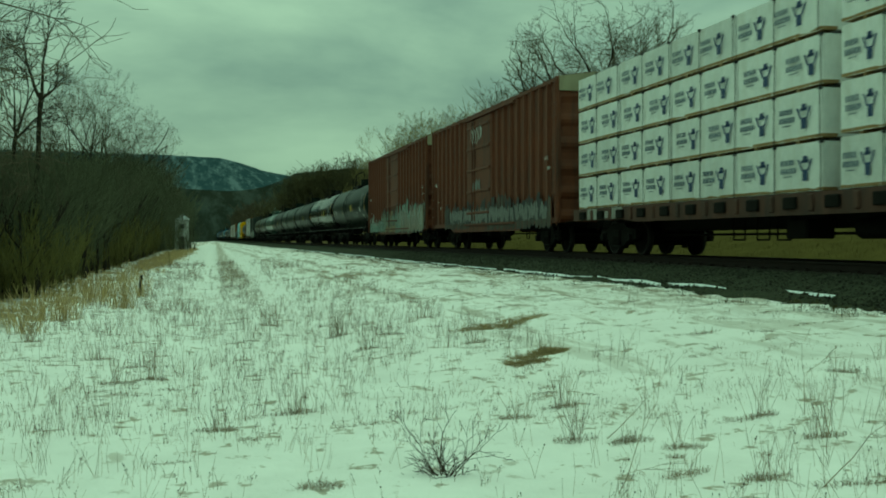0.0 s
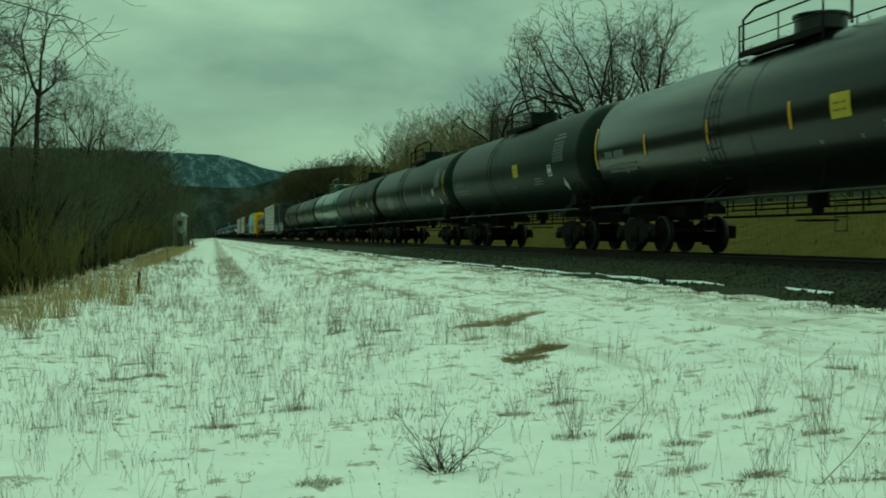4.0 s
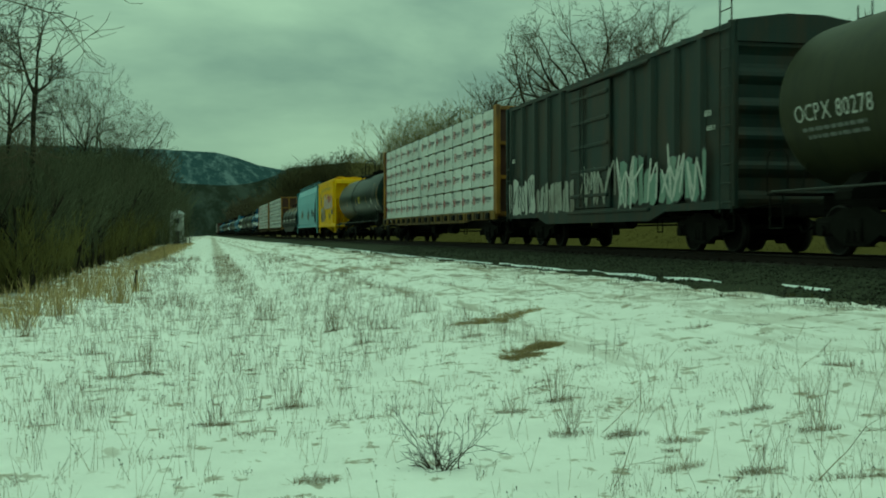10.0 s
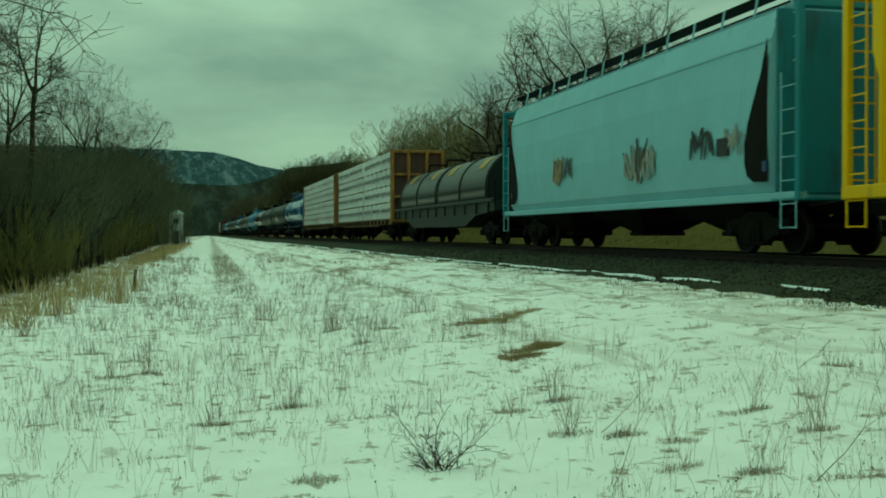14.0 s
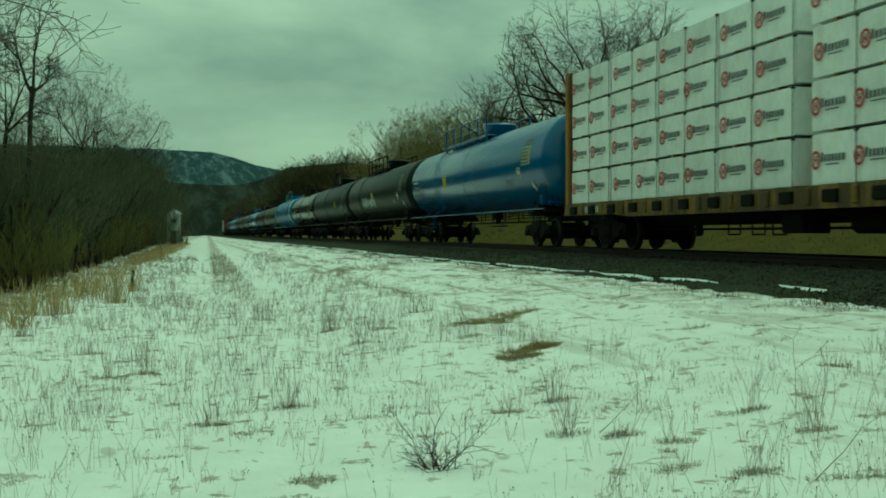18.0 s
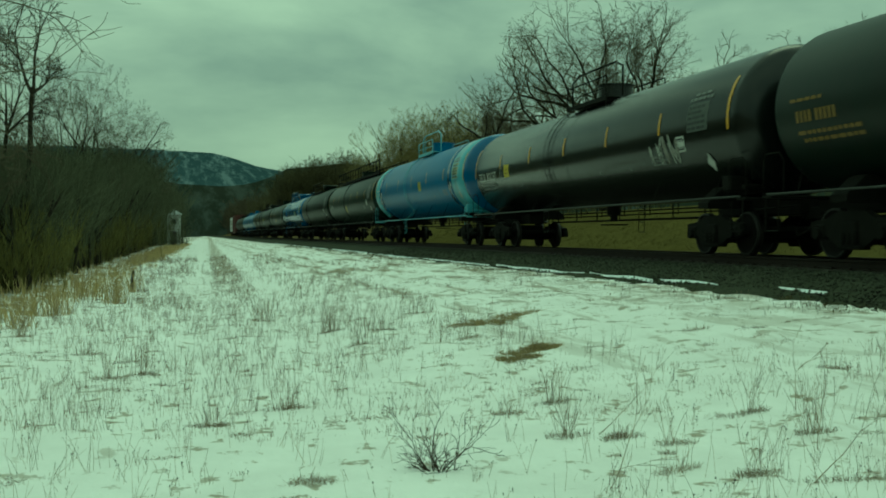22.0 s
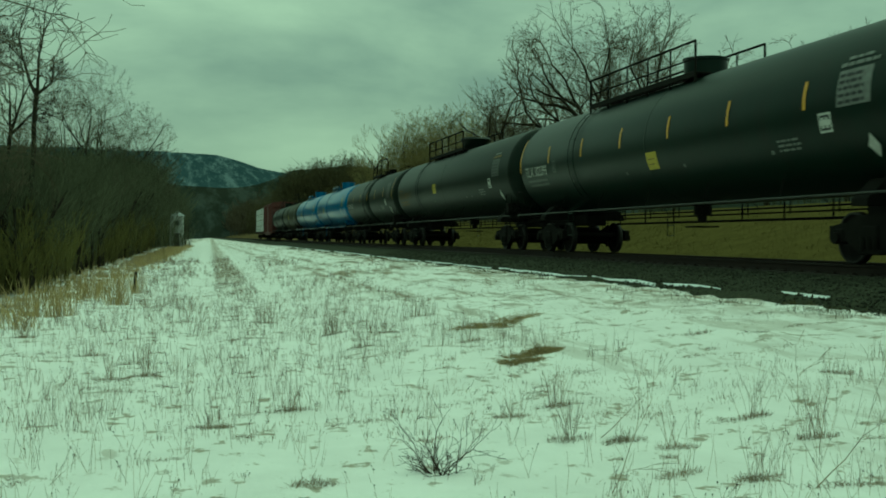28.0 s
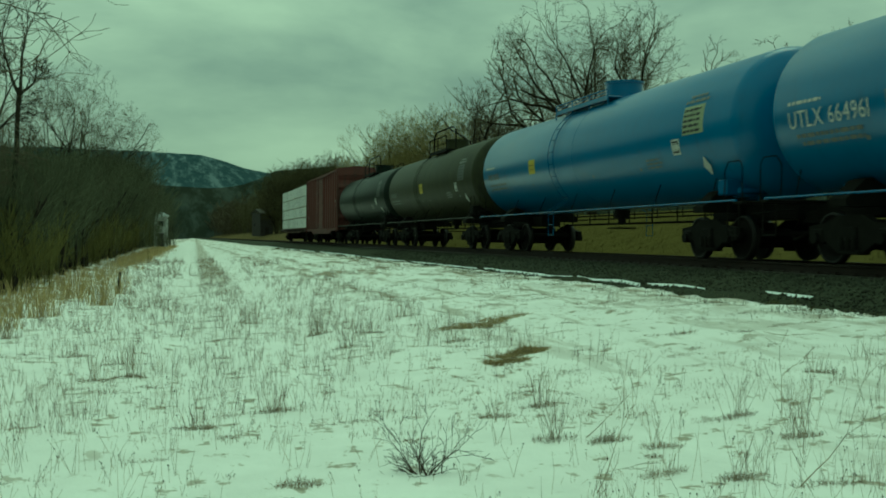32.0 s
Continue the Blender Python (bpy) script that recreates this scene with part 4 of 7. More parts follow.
    if dome == "drum":
        dm = Shape().rod((0, -0.1, zt - 0.1), (0, -0.1, zt + 0.42), 0.5, 20).rod((0, -0.1, zt + 0.42), (0, -0.1, zt + 0.47), 0.54, 20).rod((0, -0.1, zt + 0.47), (0, -0.1, zt + 0.5), 0.25, 12)
    elif dome == "bowl":
        dm = Shape().rod((0, -0.1, zt - 0.1), (0, -0.1, zt + 0.42), 0.42, 20, 0.66).rod((0, -0.1, zt + 0.42), (0, -0.1, zt + 0.5), 0.68, 20, 0.6)
    else:
        dm = Shape().rod((0, 0.2, zt - 0.1), (0, 0.2, zt + 0.2), 0.33, 16).rod((0, 0.2, zt + 0.2), (0, 0.2, zt + 0.25), 0.37, 16).rod((0, -0.7, zt - 0.1), (0, -0.7, zt + 0.22), 0.11, 8).box(-0.2, 0.2, -0.75, -0.4, zt + 0.16, zt + 0.34, 0.03)
    part("dome", dm, paint if dome != "cap" else "frame", car)
    spans = [(-1.5, 1.5)] if rail_kind == "short" else [(-1.0, 2.9)] if rail_kind == "low" else [(-half + 1.6, half - 1.6)] if rail_kind == "long" else [(-1.3, 5.1)]
    top, fat = (0.52, 1.0) if rail_kind == "short" else (0.14, 1.0) if rail_kind == "low" else (0.66, 1.5)
    for y0, y1 in spans:
        pf = Shape()
        for x in (-0.66, 0.66):
            pf.box(x - 0.2, x + 0.2, y0, y1, zt - 0.07, zt - 0.03, 0.01)
            xe = x + math.copysign(0.2, x)
            pf.box(xe - 0.02, xe + 0.02, y0, y1, zt - 0.14, zt - 0.01, 0.01)
        part("walkway", pf, trim, car)
        n = max(3, int((y1 - y0) / 1.15) + 1)
        for x in (-0.86, 0.86):
            hr = Shape().pipe([(x, y0, zt - 0.28), (x, y0, zt + top)], 0.02 * fat, 6).pipe([(x, y1, zt - 0.28), (x, y1, zt + top)], 0.02 * fat, 6)
            hr.rod((x, y0, zt + top), (x, y1, zt + top), 0.019 * fat, 6).rod((x, y0, zt + top * 0.4), (x, y1, zt + top * 0.4), 0.014 * fat, 6)
            part("safety_rail", hr, trim, car)
            for i in range(1, n - 1):
                y = y0 + (y1 - y0) * i / (n - 1)
                part("rail_post", Shape().rod((x, y, zt - 0.28), (x, y, zt + top), 0.016 * fat, 5), trim, car)
        if rail_kind == "short":
            part("safety_rail", Shape().pipe([(-0.55, -1.9, zt - 0.05), (-0.55, -1.9, zt + 0.75), (-0.55, -1.4, zt + 0.92), (-0.55, 1.4, zt + 0.92), (-0.55, 1.9, zt + 0.75), (-0.55, 1.9, zt - 0.05)], 0.028, 6), trim, car)
    for s in (-1, 1):
        ld = Shape()
        # ladder from the step up round the side of the tank to the walkway
        off = R + 0.05
        for dy in (-0.21, 0.21):
            pts = [(s * off * math.cos(t), dy + ladder_at, zc + off * math.sin(t)) for t in [-0.85 + 0.19 * k for k in range(11)]]
            ld.pipe([(s * 1.52, dy + ladder_at, 0.5), (s * 1.52, dy + ladder_at, 1.2)] + pts, 0.011, 5)
        for k in range(9):
            t = -0.8 + 0.225 * k
            ld.rod((s * off * math.cos(t), ladder_at - 0.21, zc + off * math.sin(t)), (s * off * math.cos(t), ladder_at + 0.21, zc + off * math.sin(t)), 0.011, 5)
        for k in range(3):
            ld.rod((s * 1.52, ladder_at - 0.21, 0.52 + 0.3 * k), (s * 1.52, ladder_at + 0.21, 0.52 + 0.3 * k), 0.012, 5)
        part("ladder", ld, paint if trim == "frame" else trim, car)
    # marks on the side facing the field
    def text_line(u0, u1, a, h, m):
        """One line of fine lettering: words as bars on a hairline."""
        sh = Shape()
        u = u0
        while u < u1 - 0.03:
            w = min(r.uniform(0.06, 0.22), u1 - u)
            skin.patch(sh, u, u + w, a, a + h, 0.014)
            skin.patch(sh, u + w, min(u1, u + w + 0.05), a + h * 0.4, a + h * 0.55, 0.014)
            u += w + 0.05
        part("text_line", sh, m, car)

    def characters(n, size, u, a, m):
        """Illegible stencilled characters as plain bars, each a part."""
        for i in range(n):
            if i == 4:
                u += size * 0.4
            w = size * 0.42
            part("stencil_mark", skin.patch(Shape(), u, u + w, a, a + size), m, car)
            u += w + size * 0.2

    def lettering(text, size, u, a, m):
        """Legible stencilled characters, each a part."""
        for ch in text:
            if ch == " ":
                u += size * 0.42
                continue
            pts, faces, w = glyph(ch)
            part("stencil_mark", Shape().add([skin.at(u + p * size * 0.9, a + q * size, 0.016) for p, q in pts], faces), m, car)
            u += w * size * 0.9 + size * 0.13

    def frame_mark(u, a, w, h, m):
        """A thin outlined box with a small bar in it."""
        sh = Shape()
        for u0, u1, a0, a1 in ((u, u + w, a, a + 0.03), (u, u + w, a + h - 0.03, a + h), (u, u + 0.03, a, a + h), (u + w - 0.03, u + w, a, a + h), (u + w * 0.4, u + w * 0.6, a + h * 0.25, a + h * 0.7)):
            skin.patch(sh, u0, u1, a0, a1, 0.012)
        part("stencil", sh, m, car)

    if words:
        lettering(words, 0.29, 0.95, -0.38, marks)
        frame_mark(3.55, -0.36, 0.24, 0.34, "dimwhite" if marks == "white" else marks)
    else:
        characters(9, 0.2, 1.1, -0.34, "dimwhite" if marks == "white" else marks)
    if marks != "white" or paint in ("blue", "glossblue", "deepblue"):
        text_line(0.95, 1.9, 0.02, 0.06, marks)
    for row in range(2):
        text_line(1.1 + 0.1 * row, 2.9, -0.56 - row * 0.14, 0.07, "dimwhite" if marks == "white" else marks)
    if panel:
        bright = paint in ("blue", "glossblue", "deepblue", "sky")
        tone = "decal" if bright else r.choice(("dimwhite", "panelgrey", "panelgrey"))
        part("stencil_panel", skin.patch(Shape(), L - 2.45, L - 1.55, -0.12, 0.48, 0.006), tone, car, "pale lettered panel")
        for k in range(5):
            text_line(L - 2.4, L - 1.6 - r.uniform(0, 0.2), -0.08 + 0.11 * k, 0.055, "gblack")
        text_line(L - 2.45, L - 1.45, 0.54, 0.07, "dimwhite" if marks == "white" else marks)
        text_line(L - 2.3, L - 1.6, 0.66, 0.06, "dimwhite")
        for k, (u, a, w, h, m) in enumerate(((L - 3.0, -0.5, 0.36, 0.34, "white"), (L - 2.96, -0.46, 0.28, 0.26, "gblack"), (L - 2.92, -0.42, 0.08, 0.18, "white"), (L - 2.8, -0.42, 0.08, 0.18, "white"))):
            part("stencil_panel", skin.patch(Shape(), u, u + w, a, a + h, 0.006 + 0.003 * min(k, 2)), m, car)
        for k in range(3):
            text_line(L - 4.4, L - 3.7 + 0.1 * (k % 2), -0.72 + 0.09 * k, 0.045, "dimwhite")
    if placard:
        u = L * placard
        part("placard", skin.patch(Shape(), u, u + 0.56, placard_at, placard_at + 0.42), "placard", car, "yellow painted square")
        text_line(u + 0.1, u + 0.46, placard_at + 0.24, 0.03, "ochre")
        text_line(u + 0.1, u + 0.46, placard_at + 0.12, 0.03, "ochre")
    u, a = L - 1.7, -0.82
    dsh = Shape().add([skin.at(u, a - 0.22, 0.03), skin.at(u + 0.15, a, 0.03), skin.at(u, a + 0.22, 0.03), skin.at(u - 0.15, a, 0.03)], [(0, 1, 2, 3)])
    part("hazard_placard", dsh, "white", car, "white diamond placard")
    for i in range(stripes):
        u = 0.42 + (L - 1.15) * i / max(1, stripes - 1)
        big = i in (0, stripes - 1)
        part("reflector_stripe", skin.patch(Shape(), u, u + 0.09, stripe_at if not big else stripe_at - 0.15, stripe_at + (0.5 if not big else 0.95), 0.012), "stripe", car)
    for i in range(4):
        u = 1.0 + (L - 3) * (i + r.random()) / 4
        part("scuff", skin.patch(Shape(), u, u + 0.1, -0.75, -0.67, 0.006), "dimwhite", car)
    if tags:
        for m, a, h, th, w in tags:
            base = 0.009 + 0.004 * tags.index((m, a, h, th, w))
            spray(car, strokes(r, w, h), th, lambda u, q, e: skin.at(L * spray_at + u, a + q, base + e), m)
    running_gear(car, half, 2.1)
    return car


def box_car(s0, s1, paint, label, seed, eave=5.05, sill=0.92, sprays=(), roof="cream", posts=22, door=(0.36, 0.56), deep=1.0, short=0.0):
    car, half = start_car("boxcar", s0, s1, label, "boxcar", short / 2, -short / 2)
    r = random.Random(seed)
    W, L = 1.5, 2 * half
    part("body", Shape().box(-W + 0.09, W - 0.09, -half + 0.12, half - 0.12, sill + 0.1, eave - 0.08, 0.02), paint, car)
    part("roof", Shape().prism([(-W, eave - 0.1), (-W, eave), (-0.4, eave + 0.16), (0.4, eave + 0.16), (W, eave), (W, eave - 0.1)], -half, half), paint, car)
    for i in range(15):
        y = -half + 0.3 + (L - 0.6) * i / 14
        part("roof_rib", Shape().prism([(-W, eave + 0.005), (-0.4, eave + 0.165), (0.4, eave + 0.165), (W, eave + 0.005), (W, eave + 0.04), (0.4, eave + 0.2), (-0.4, eave + 0.2), (-W, eave + 0.04)], y - 0.04, y + 0.04), paint, car)
    post = Shape().add([(-0.0, -0.09, 0), (-0.1, -0.05, 0), (-0.1, 0.05, 0), (0, 0.09, 0), (0, -0.09, 1), (-0.1, -0.05, 1), (-0.1, 0.05, 1), (0, 0.09, 1)], [(0, 1, 5, 4), (1, 2, 6, 5), (2, 3, 7, 6), (0, 3, 2, 1), (4, 5, 6, 7)]).mesh("side_post", paint)
    d0, d1 = half - L * door[1], half - L * door[0]
    for s in (-1, 1):
        for i in range(posts):
            y = -half + 0.35 + (L - 0.7) * i / (posts - 1)
            if d0 - 0.05 < y < d1 + 0.05:
                continue
            o = part("side_post", post, None, car, at=pose(s * (W - 0.09), y, sill + 0.1, 0, 0, 0 if s < 0 else 180))
            o.scale = (1, deep, eave - 0.1 - sill - 0.1)
        x = s * W
        part("side_sill", Shape().plate([(-half, sill + 0.14), (half, sill + 0.14), (half, sill - 0.02), (half - 3.2, sill - 0.02), (half - 4, sill - 0.22), (-half + 4, sill - 0.22), (-half + 3.2, sill - 0.02), (-half, sill - 0.02)], x - 0.012 if s < 0 else x - 0.05, x + 0.05 if s < 0 else x + 0.012), paint, car)
        dr = part("door", Shape().box(min(x, x - s * 0.09), max(x, x - s * 0.09), d0, d1, sill + 0.16, eave - 0.22, 0.02), paint, car)
        for k in range(5):
            z = sill + 0.5 + (eave - sill - 1.0) * k / 4
            part("door_rib", Shape().box(x - 0.05, x + 0.05, d0 + 0.06, d1 - 0.06, z - 0.05, z + 0.05, 0.02), paint, dr)
        for y in (d0 + (d1 - d0) * 0.62, d0 + (d1 - d0) * 0.72):
            part("lock_rod", Shape().rod((x + s * 0.04, y, sill + 0.2), (x + s * 0.04, y, eave - 0.25), 0.025, 6), paint, dr)
        for z in (sill + 0.05, eave - 0.16):
            part("door_track", Shape().box(x - 0.07, x + 0.07, d0 - (d1 - d0) * 0.9, d1 + 0.2, z - 0.035, z + 0.035, 0.01), paint, car)
        for e in (-1, 1):
            ld = Shape()
            n = 11 if e < 0 else 5
            ya, yb = e * (half - 0.08), e * (half - 0.55)
            for y in (ya, yb):
                ld.rod((x + s * 0.06, y, sill - 0.1), (x + s * 0.06, y, sill + 0.38 * n), 0.018, 5)
            for k in range(n):
                ld.rod((x + s * 0.06, ya, sill + 0.1 + 0.38 * k), (x + s * 0.06, yb, sill + 0.1 + 0.38 * k), 0.014, 5)
            part("ladder", ld, paint, car)
            part("step", Shape().pipe([(x, ya, sill), (x, ya, 0.45), (x, yb, 0.45), (x, yb, sill)], 0.018, 5), "frame", car)
    for e in (-1, 1):
        y = e * half
        nd = Shape()
        k = 44
        zs = [sill + (eave - sill) * i / k for i in range(k + 1)]
        dep = [0.07 * max(-0.2, math.sin(2 * math.pi * i / k * 6)) for i in range(k + 1)]
        vs = []
        for z, q in zip(zs, dep):
            yy = y - e * 0.1 + e * q
            vs += [(-W, yy, z), (W, yy, z)]
        nd.add(vs, [(2 * i, 2 * i + 1, 2 * i + 3, 2 * i + 2) for i in range(k)], False)
        part("end_wall", nd, paint, car)
        part("end_cap", Shape().prism([(-W, eave - 0.42), (-W, eave), (-0.4, eave + 0.15), (0.4, eave + 0.15), (W, eave), (W, eave - 0.42)], min(y - e * 0.09, y + e * 0.03), max(y - e * 0.09, y + e * 0.03)), roof, car)
        for s in (-1, 1):
            part("corner_post", Shape().box(s * W - 0.06, s * W + 0.06, min(y, y - e * 0.14), max(y, y - e * 0.14), sill, eave, 0.02), paint, car)
    under = Shape().box(-0.3, 0.3, -half, half, 0.75, 0.98, 0.02)
    for i in range(7):
        y = -half + 1 + (L - 2) * i / 6
        under.box(-1.4, 1.4, y - 0.08, y + 0.08, 0.8, 1.0, 0.02)
    part("underframe", under, "frame", car)
    bk = Shape().rod((-0.6, -0.6, 0.7), (-0.6, 0.3, 0.7), 0.17, 12).box(-0.9, -0.4, 1.0, 1.5, 0.55, 0.9, 0.03).rod((-0.2, -half + 3.4, 0.62), (-0.2, half - 3.4, 0.62), 0.025, 6)
    for y in (-2.8, -1.6, 2.2, 3.4):
        bk.pipe([(-0.2, y, 0.9), (-0.2, y, 0.45), (-0.2, y + 0.3, 0.45), (-0.2, y + 0.3, 0.9)], 0.018, 5)
    part("brake_gear", bk, "frame", car)
    # stencils: plain bars
    for u, z, n, sz in ((L - 1.3, sill + 1.9, 4, 0.12), (L - 1.2, sill + 1.6, 5, 0.1), (0.55, sill + 1.8, 4, 0.13), (1.0, sill + 1.05, 4, 0.1), (1.5, sill + 0.8, 3, 0.1)):
        sh = Shape()
        bars, _ = glyph_bars(r, n, sz)
        for u0, u1, w0, w1 in bars:
            sh.add([(-W - 0.006, half - u - u0, z + w0), (-W - 0.006, half - u - u1, z + w0), (-W - 0.006, half - u - u1, z + w1), (-W - 0.006, half - u - u0, z + w1)], [(0, 1, 2, 3)])
        part("stencil", sh, "white", car)
    for i, (m, u0, u1, z0, z1, th) in enumerate(sprays):
        flat_spray(car, m, r, half - u1, half - u0, z0, z1, -W, th, 0.014 + 0.004 * i)
    running_gear(car, half, 2.3)
    return car


def bundle_mesh(style, ln, hgt, seed):
    """A wrapped pack of timber on two bearers, straps round it; printed marks as plain shapes."""
    r = random.Random(seed)
    sh = Shape()
    wd = 1.36
    nx, nz = 18, 7
    vs = []
    bulge = [r.uniform(-0.012, 0.02) for _ in range(4)]
    for j in range(nz + 1):
        for i in range(nx + 1):
            y = -ln / 2 + 0.012 + (ln - 0.024) * i / nx
            z = 0.055 + (hgt - 0.065) * j / nz
            edge = 0 if i in (0, nx) or j in (0, nz) else 1
            out = edge * (0.016 * noise.noise((y * 2.2, z * 2.6, seed * 1.7)) + 0.009 * noise.noise((y * 6.0, z * 7.0, seed * 3.1)) + bulge[i * 4 // (nx + 1)] * 0.6)
            sag = -0.02 * abs(noise.noise((y * 3.0, seed * 2.0, 0.0))) if j == 0 else 0
            vs.append((-wd - out, y, z + sag))
    sh.add(vs, [(j * (nx + 1) + i, (j + 1) * (nx + 1) + i, (j + 1) * (nx + 1) + i + 1, j * (nx + 1) + i + 1) for j in range(nz) for i in range(nx)], True)
    sh.box(-wd + 0.012, -0.08, -ln / 2 + 0.015, ln / 2 - 0.015, 0.06, hgt - 0.012, 0.01)
    for k in range(2):
        y = -ln / 2 + ln * (k + 0.5) / 2 + r.uniform(-0.1, 0.1)
        sh.box(-wd + 0.02, -0.1, y - 0.05, y + 0.05, 0.0, 0.06, 0.004, slot=1)
    if style == "figure":
        for k in range(7):
            y = -ln / 2 + ln * (k + 0.5) / 7
            sh.box(-wd - 0.004, -wd + 0.3, y - ln / 14 + 0.006, y + ln / 14 - 0.006, 0.058, 0.115, 0.004, slot=1)
    for k in range(2):
        y2 = -ln / 2 + ln * (k + 0.03) / 2 + r.uniform(-0.01, 0.05)
        sh.box(-wd - 0.032, -wd - 0.027, y2 - 0.01, y2 + 0.01, 0.02, hgt, slot=2)
        sh.box(-wd - 0.032, -0.05, y2 - 0.01, y2 + 0.01, hgt - 0.006, hgt - 0.001, slot=2)
        sh.box(-wd - 0.05, -wd + 0.02, y2 - 0.03, y2 + 0.03, hgt - 0.05, hgt + 0.005, 0.004, slot=2)
    x = -wd - 0.033

    def quad(y, z, w, h, slot, lean=0.0):
        sh.add([(x, y + w / 2, z), (x, y - w / 2, z), (x, y - w / 2 - lean, z + h), (x, y + w / 2 - lean, z + h)], [(0, 1, 2, 3)], slot=slot)

    shift = r.uniform(-0.25, 0.25)
    for k in range(2):
        y = -ln / 2 + ln * (k + 0.5) / 2 + shift * (0.5 if k else 1)
        if style == "figure":
            yf = y - 0.3
            quad(yf, 0.24, 0.15, 0.2, 3)
            quad(yf + 0.09, 0.42, 0.05, 0.2, 3, -0.1)
            quad(yf - 0.09, 0.42, 0.05, 0.2, 3, 0.1)
            quad(yf + 0.02, 0.56, 0.2, 0.05, 3, 0.03)
            quad(yf, 0.59, 0.12, 0.09, 3)
            for w, z in ((0.42, 0.54), (0.5, 0.39)):
                for q in range(6):
                    quad(y + 0.42 - q * w / 6, z, w / 9, 0.1, 4)
            quad(y + 0.22, 0.33, 0.26, 0.016, 4)
        elif style == "ring":
            n = 14
            yf = y + 0.4
            for i in range(n):
                a, b = 2 * math.pi * i / n, 2 * math.pi * (i + 1) / n
                sh.add([(x, yf + q * math.cos(t), 0.47 + 1.1 * q * math.sin(t)) for q, t in ((0.15, a), (0.105, a), (0.105, b), (0.15, b))], [(0, 1, 2, 3)], slot=3)
            quad(yf + 0.045, 0.4, 0.035, 0.14, 3)
            quad(yf - 0.045, 0.4, 0.035, 0.14, 3)
            quad(yf, 0.455, 0.08, 0.03, 3)
            for q in range(7):
                yy = y + 0.2 - q * 0.105
                quad(yy, 0.43, 0.065, 0.16 if q == 0 else 0.12, 4)
            quad(y - 0.1, 0.37, 0.4, 0.022, 4)
        elif style == "star":
            yf = y + 0.52
            for t in (0.3, 1.6, 2.8):
                sh.add([(x, yf + 0.13 * math.cos(t), 0.44 + 0.16 * math.sin(t)), (x, yf + 0.03 * math.cos(t + 1.5), 0.44 + 0.03 * math.sin(t + 1.5)), (x, yf - 0.13 * math.cos(t), 0.44 - 0.16 * math.sin(t)), (x, yf + 0.03 * math.cos(t - 1.5), 0.44 + 0.03 * math.sin(t - 1.5))], [(0, 1, 2, 3)], slot=4)
            for q in range(8):
                yy = y + 0.34 - q * 0.125
                quad(yy, 0.45, 0.085, 0.16, 4, 0.035)
            quad(y - 0.1, 0.385, 0.75, 0.026, 4)
            quad(y - 0.16, 0.325, 0.45, 0.022, 4)
        else:
            for q in range(5):
                quad(y + 0.3 - q * 0.12, 0.45, 0.03, 0.06, 4)
    return sh.mesh("lumber_pack", ["wrap", "timber", "strap", "inkred" if style == "ring" else "inkblue", "inkgrey" if style != "figure" else "inkslate"])


BUNDLES = {}


